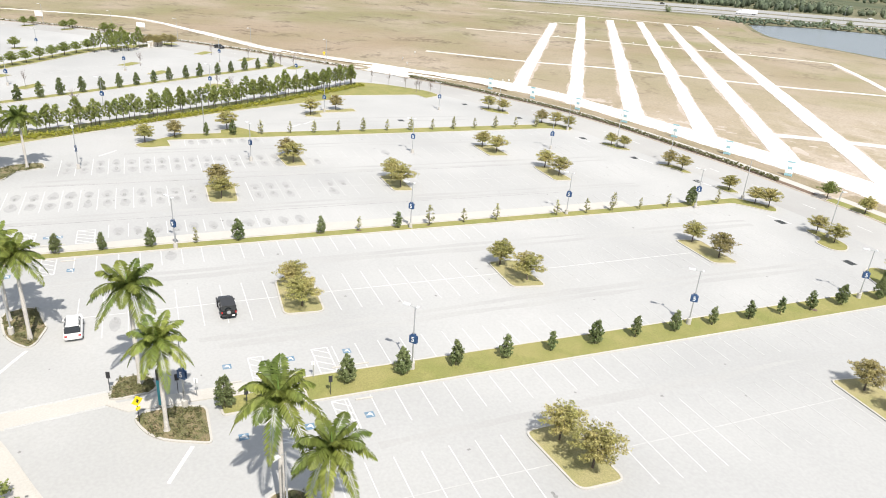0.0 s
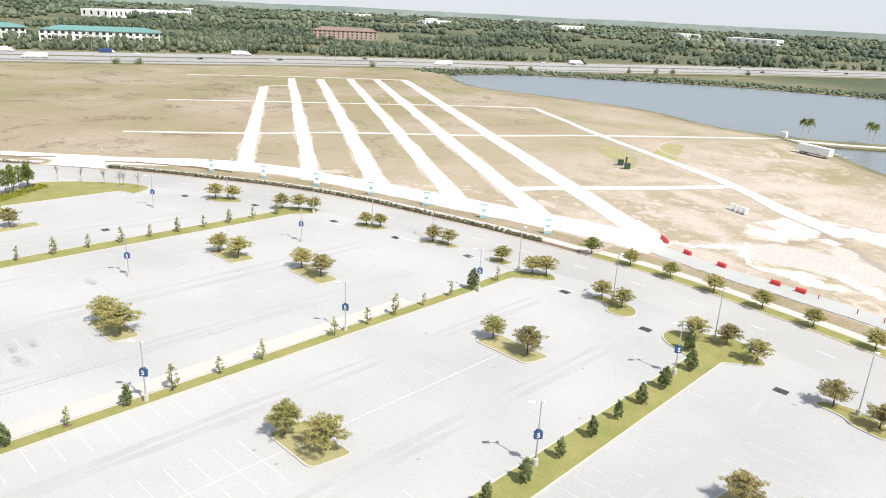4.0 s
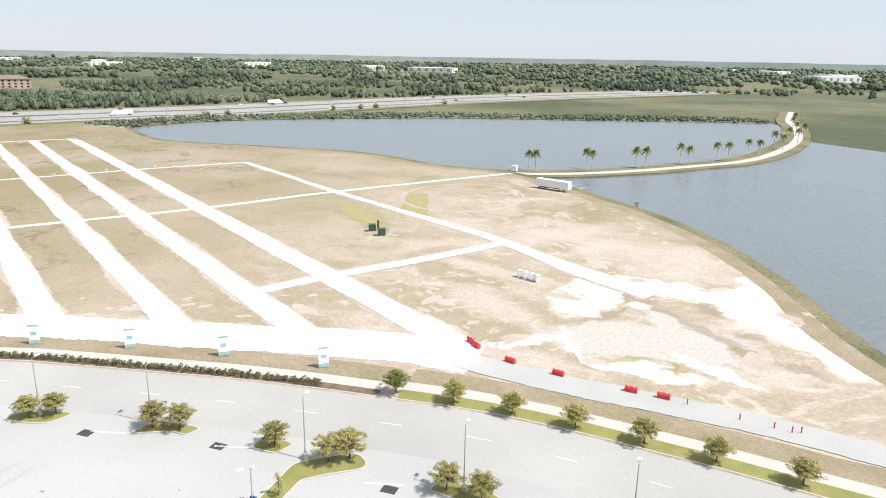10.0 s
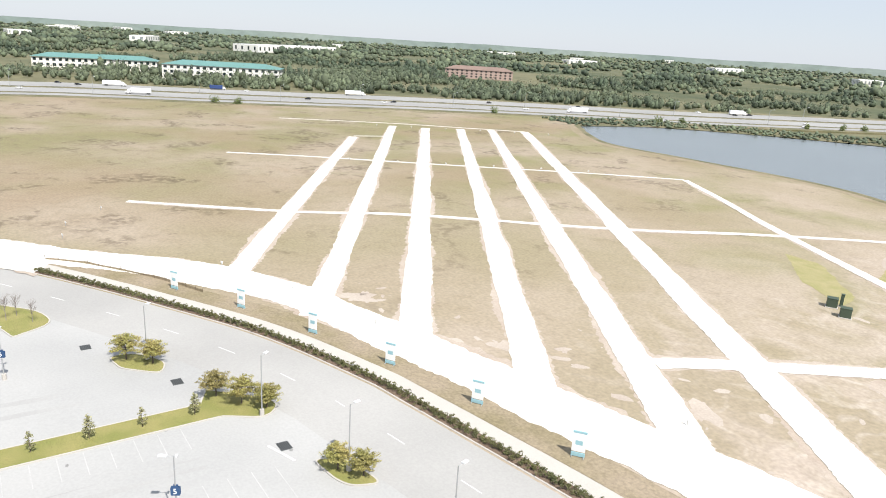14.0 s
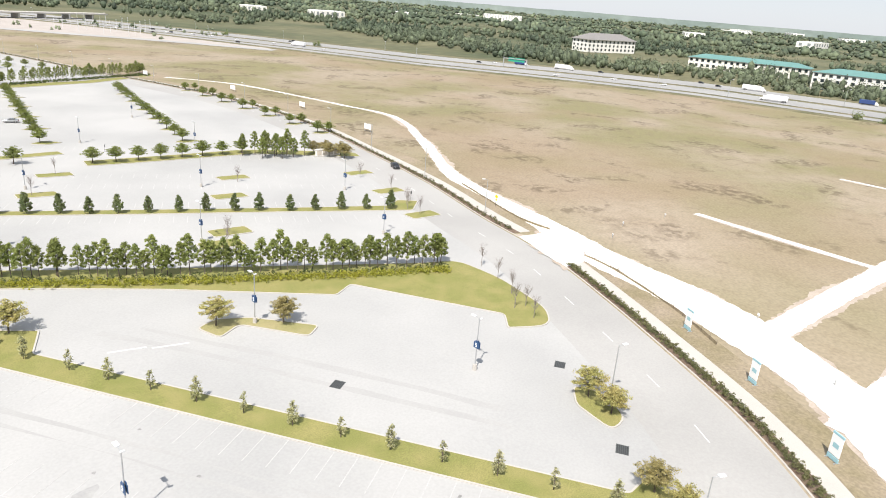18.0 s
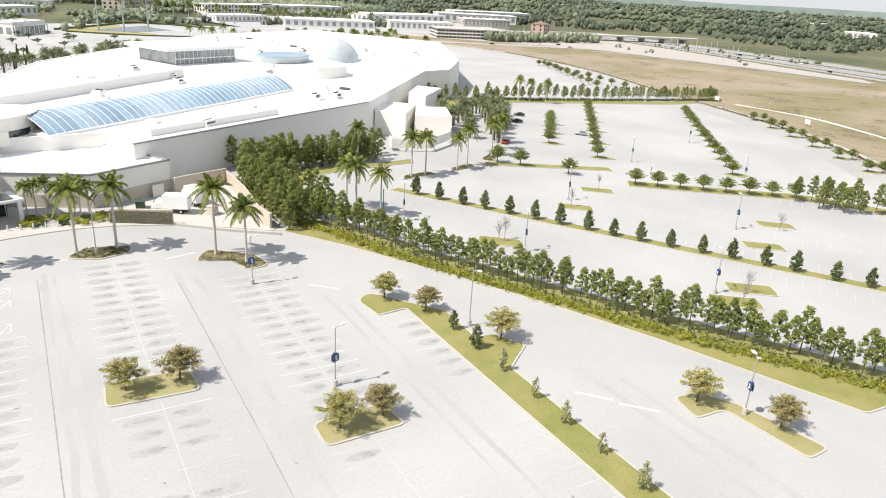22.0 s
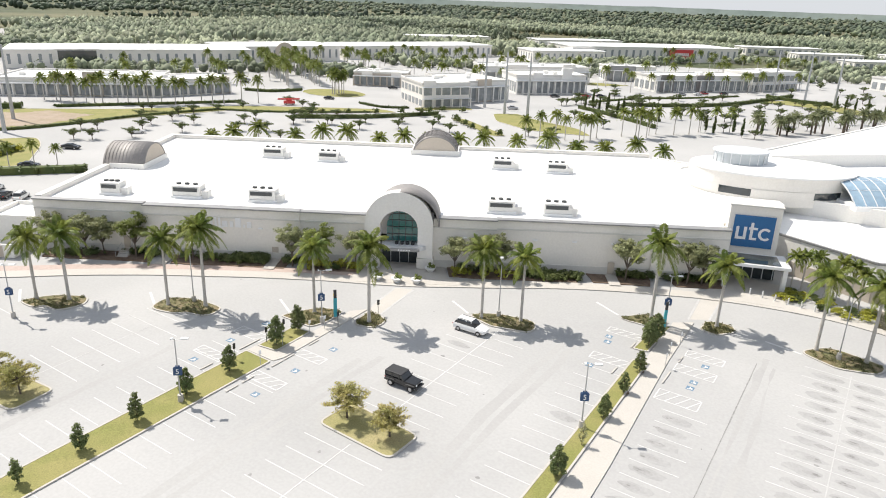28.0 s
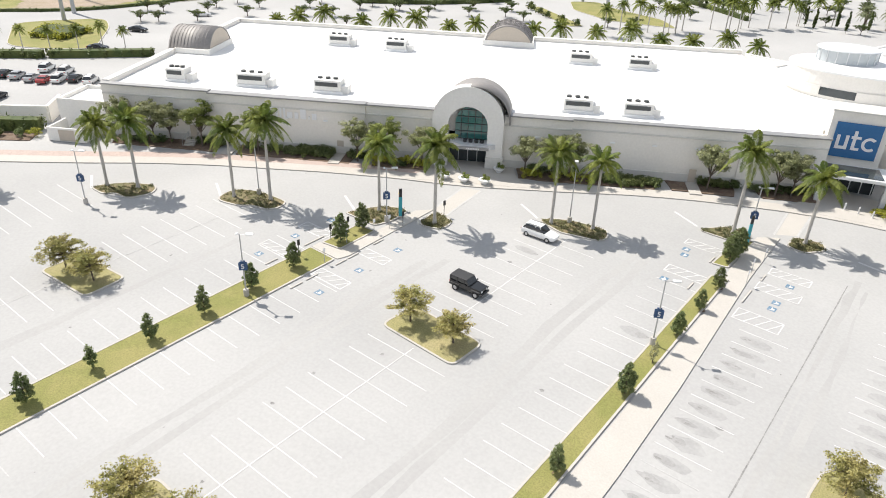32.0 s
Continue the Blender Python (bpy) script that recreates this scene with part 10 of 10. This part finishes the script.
R = np.random.default_rng(91)
near_w, far_w = [], []
for _ in range(66000):
    a = R.uniform(-2.35, 3.3)
    r = 560 * (4700 / 560) ** R.uniform(0, 1)
    x, y = 40 + r * math.cos(a), r * math.sin(a)
    if x * x + y * y > 4550 ** 2:
        continue
    clear = noise.noise(Vector((x / 210, y / 210, 3.0))) + 0.6 * noise.noise(Vector((x / 70, y / 70, 9.0)))
    east = x - hwy_x(y) if y > -1150 else 200
    if -1150 < y < 640 and east < 135:
        continue
    if y < -640 and x < 240 and east < 150:
        continue
    if (y > 0 and -620 < x < 560 and y < 620) or (y > 560 and clear < 0.12 and r < 1200):
        continue
    if clear < (-0.06 if r < 1500 else -0.1):
        continue
    big = R.uniform(0.75, 1.35)
    (near_w if r < 1400 else far_w).append((x, y, (3.0 + r / 800) * big, (7 + 5 * R.random() ** 2) * big * (1.25 if clear > 0.25 else 0.9)))
wood("far_woods", far_w, "endless distant green woodland", 92)


def leafy_wood(name, spots, label, seed, per, leaf, mat):
    rng_ = np.random.default_rng(seed)
    s = np.asarray(spots, float)
    c = np.stack([s[:, 0], s[:, 1], s[:, 3] * 0.55 - 1 + np.array([rise(q[0], q[1]) for q in s])], 1)
    v, f = leaves(rng_, c, np.stack([s[:, 2], s[:, 2], s[:, 3] * 0.5], 1), per, leaf, 0.25, 0, 1.2)
    solid(name, quick_mesh(name, v, f, mat), label, "woods", kind="stuff")


near_w.sort(key=lambda q: math.hypot(q[0] - 300, q[1]))
wood("near_woods", [(x, y, r * 0.6, h * 0.72) for x, y, r, h in near_w], "green woodland beyond the highway", 93)
leafy_wood("woodland_leaves", near_w[:9000], "leafy crowns of the woodland beyond the highway", 94, 44, 1.05, FOREST)
# Scrub on the far bank and single trees on the highway verge.
scrub = []
for p, s in zip(far_shore, sideways(far_shore)):
    for _ in range(16):
        q = p - s * R.uniform(1, 40)
        scrub.append((q.x + R.uniform(-4, 4), q.y + R.uniform(-4, 4), R.uniform(0.6, 1.8), R.uniform(1.0, 2.6)))
wood("bank_scrub", scrub, "low scrub on the far bank of the lake", 95, FOREST, 0.6)
verge_trees = []
for k, (s, o) in enumerate(((560, -4), (985, 2), (1000, 4), (1180, -2), (1300, 0), (1320, -4), (1420, -1), (1450, 1), (1470, -3), (1560, 0), (455, 3))):
    x, y, *_ = along(hwy, s, o, False)
    for q in range(5):
        verge_trees.append((x + R.uniform(-2, 2), y + R.uniform(-2, 2), R.uniform(1.6, 2.6), R.uniform(4, 7)))
leafy_wood("verge_trees", verge_trees, "dark single trees on the highway verge", 96, 70, 0.7, MAGNOLIA_LEAF)
# Trees between the plaza shops and a wooded belt behind them.
belt_w = []
avenue = [(-296, 106), (-344, 128), (-441, 166), (-590, 262), (-700, 330)]
for _ in range(30000):
    x, y = R.uniform(-760, 560), R.uniform(40, 1150)
    behind, along_row = -0.855 * (x + 310) + 0.518 * (y - 204), 0.518 * (x + 310) + 0.855 * (y - 204)
    if x > 250 and y < 820 or inside(x, y, LOTS):
        continue
    clump = noise.noise(Vector((x / 90, y / 90, 7.0)))
    dense = behind > 52 if -75 < along_row < 330 else (behind > -60 if along_row <= -75 else y > 900)
    if clump < (-0.32 if dense else 0.02) or not free(x, y, 5.0):
        continue
    if min(abs((x - a) * (q - b) - (y - b) * (p - a)) / math.hypot(p - a, q - b) if min(a, p) - 20 < x < max(a, p) + 20 else 99 for (a, b), (p, q) in zip(avenue, avenue[1:])) < 15:
        continue
    big = R.uniform(0.75, 1.3)
    belt_w.append((x, y, (4.6 if dense else 3.4) * big, (11.0 if dense else 6.4) * big))
for _ in range(260):
    x, y = R.uniform(432, 562), R.uniform(484, 512)
    belt_w.append((x, y, R.uniform(2.4, 4.0), R.uniform(7, 12)))
for _ in range(150):
    x, y = R.uniform(500, 700), R.uniform(300, 470)
    if x > 530 and noise.noise(Vector((x / 30, y / 30, 4.0))) > 0.1:
        belt_w.append((x, y, R.uniform(1.4, 2.4), R.uniform(2.5, 5)))
wood("plaza_woods", [(x, y, r * 0.62, h * 0.75) for x, y, r, h in belt_w], "green woodland behind the plaza", 97, PLAZA_WOOD_HAZED, 1.0)
leafy_wood("plaza_woodland_leaves", belt_w, "leafy crowns of the woodland behind the plaza", 98, 26, 1.0, PLAZA_WOOD_HAZED)

# ---- everything is laid onto the sloping land ----
FIXED = {"ground", "backdrop_woods", "lake", "far_woods", "near_woods", "woodland_leaves", "plaza_woods", "plaza_woodland_leaves", "bank_scrub", "verge_trees"}
LEANING = {"storm_drain", "wheel_stop", "off_roader", "passenger_car"}
WINGS_LIFT = 2.9


def base_name(ob):
    return ob.name.split(".")[0]


def cut_and_lay(me, world, refit=True):
    """Cuts a wide mesh along the edges of the land's triangles and lays its points onto them."""
    me.transform(world)
    co = np.empty(len(me.vertices) * 3)
    me.vertices.foreach_get("co", co)
    co = co.reshape(-1, 3)
    low, high = co.min(0), co.max(0)
    ends = np.empty(len(me.edges) * 2, int)
    me.edges.foreach_get("vertices", ends)
    ends = ends.reshape(-1, 2)
    longest = np.linalg.norm(co[ends[:, 0]] - co[ends[:, 1]], axis=1).max(initial=0.0)
    if longest > 3.0:
        bm = bmesh.new()
        bm.from_mesh(me)
        x0, x1, y0, y1 = max(low[0], -440), min(high[0], 720), max(low[1], -460), min(high[1], 760)
        for normal, a, b in (((1, 0, 0), x0, x1), ((0, 1, 0), y0, y1), ((1, 1, 0), x0 + y0, x1 + y1)):
            for k in range(math.ceil(a / CELL), math.floor(b / CELL) + 1):
                at = (k * CELL, 0, 0) if normal[0] else (0, k * CELL, 0)
                bmesh.ops.bisect_plane(bm, geom=bm.verts[:] + bm.edges[:] + bm.faces[:], dist=1e-4, plane_co=at, plane_no=normal)
        bm.to_mesh(me)
        bm.free()
    co = np.empty(len(me.vertices) * 3)
    me.vertices.foreach_get("co", co)
    co = co.reshape(-1, 3)
    up = land(co[:, 0], co[:, 1])
    # Far plan spots are shifted and scaled to fit the camera's view.
    x, y, k = fit_to_view(co[:, 0], co[:, 1]) if refit else (co[:, 0], co[:, 1], 1.0)
    me.vertices.foreach_set("co", np.stack([x, y, co[:, 2] * np.where(co[:, 2] > 0.5, k, 1.0) + up], 1).ravel())
    me.transform(world.inverted())
    me.update()


def laid_pose(m, lean, refit=True):
    """A pose of the flat plan on the land, shifted to fit the camera's view where asked."""
    p = m.translation
    x, y, k = (float(q) for q in fit_to_view(p.x, p.y)) if refit else (p.x, p.y, 1.0)
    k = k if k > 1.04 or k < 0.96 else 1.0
    tip = Matrix.Identity(4)
    if lean:
        gx, gy = float(land(p.x + 1, p.y) - land(p.x - 1, p.y)) / 2, float(land(p.x, p.y + 1) - land(p.x, p.y - 1)) / 2
        tip = Vector((0, 0, 1)).rotation_difference(Vector((-gx, -gy, 1))).to_matrix().to_4x4()
    turn = Matrix.Translation((x, y, float(land(p.x, p.y)) + p.z * k)) @ tip @ Matrix.Diagonal((k, k, k, 1))
    return turn @ Matrix.Translation(-p) @ m


for top in [ob for ob in scene.collection.objects if ob.parent is None and ob.type in ("MESH", "EMPTY")]:
    name = base_name(top)
    if name in FIXED:
        continue
    m = top.matrix_basis.copy()
    kin, refit = top.children_recursive, top.name not in PIXEL_PLACED
    wide = top.get("kind") in ("structure", "stuff") or top.get("category") == "planting island" or name in ("silt_fence", "parking_deck")
    if name in ("mall_wings", "glass_vault", "glass_hall") or (m.translation.z > 5 and name in ("roof_unit", "roof_vent") and not 0 < (MALL.inverted() @ m.translation).x < MALL_LONG):
        top.matrix_basis = Matrix.Translation((0, 0, WINGS_LIFT)) @ m
    elif name in ("department_store", "roof_unit", "roof_vent", "annexe", "bin_yard", "door_steps", "door_ramp"):
        top.matrix_basis = Matrix.Translation((0, 0, 3.55)) @ m
    elif wide and not (top.type == "MESH" and top.data.users > 1):
        for ob in ([top] if top.type == "MESH" else []) + kin:
            world, up = ob.matrix_basis.copy(), ob.parent
            while up:
                world, up = up.matrix_basis @ world, up.parent
            if ob.data.users > 1 and ob.parent:
                ob.matrix_basis = m.inverted() @ laid_pose(world, True, refit)
            else:
                cut_and_lay(ob.data, world, refit)
    else:
        top.matrix_basis = laid_pose(m, name in LEANING, refit)
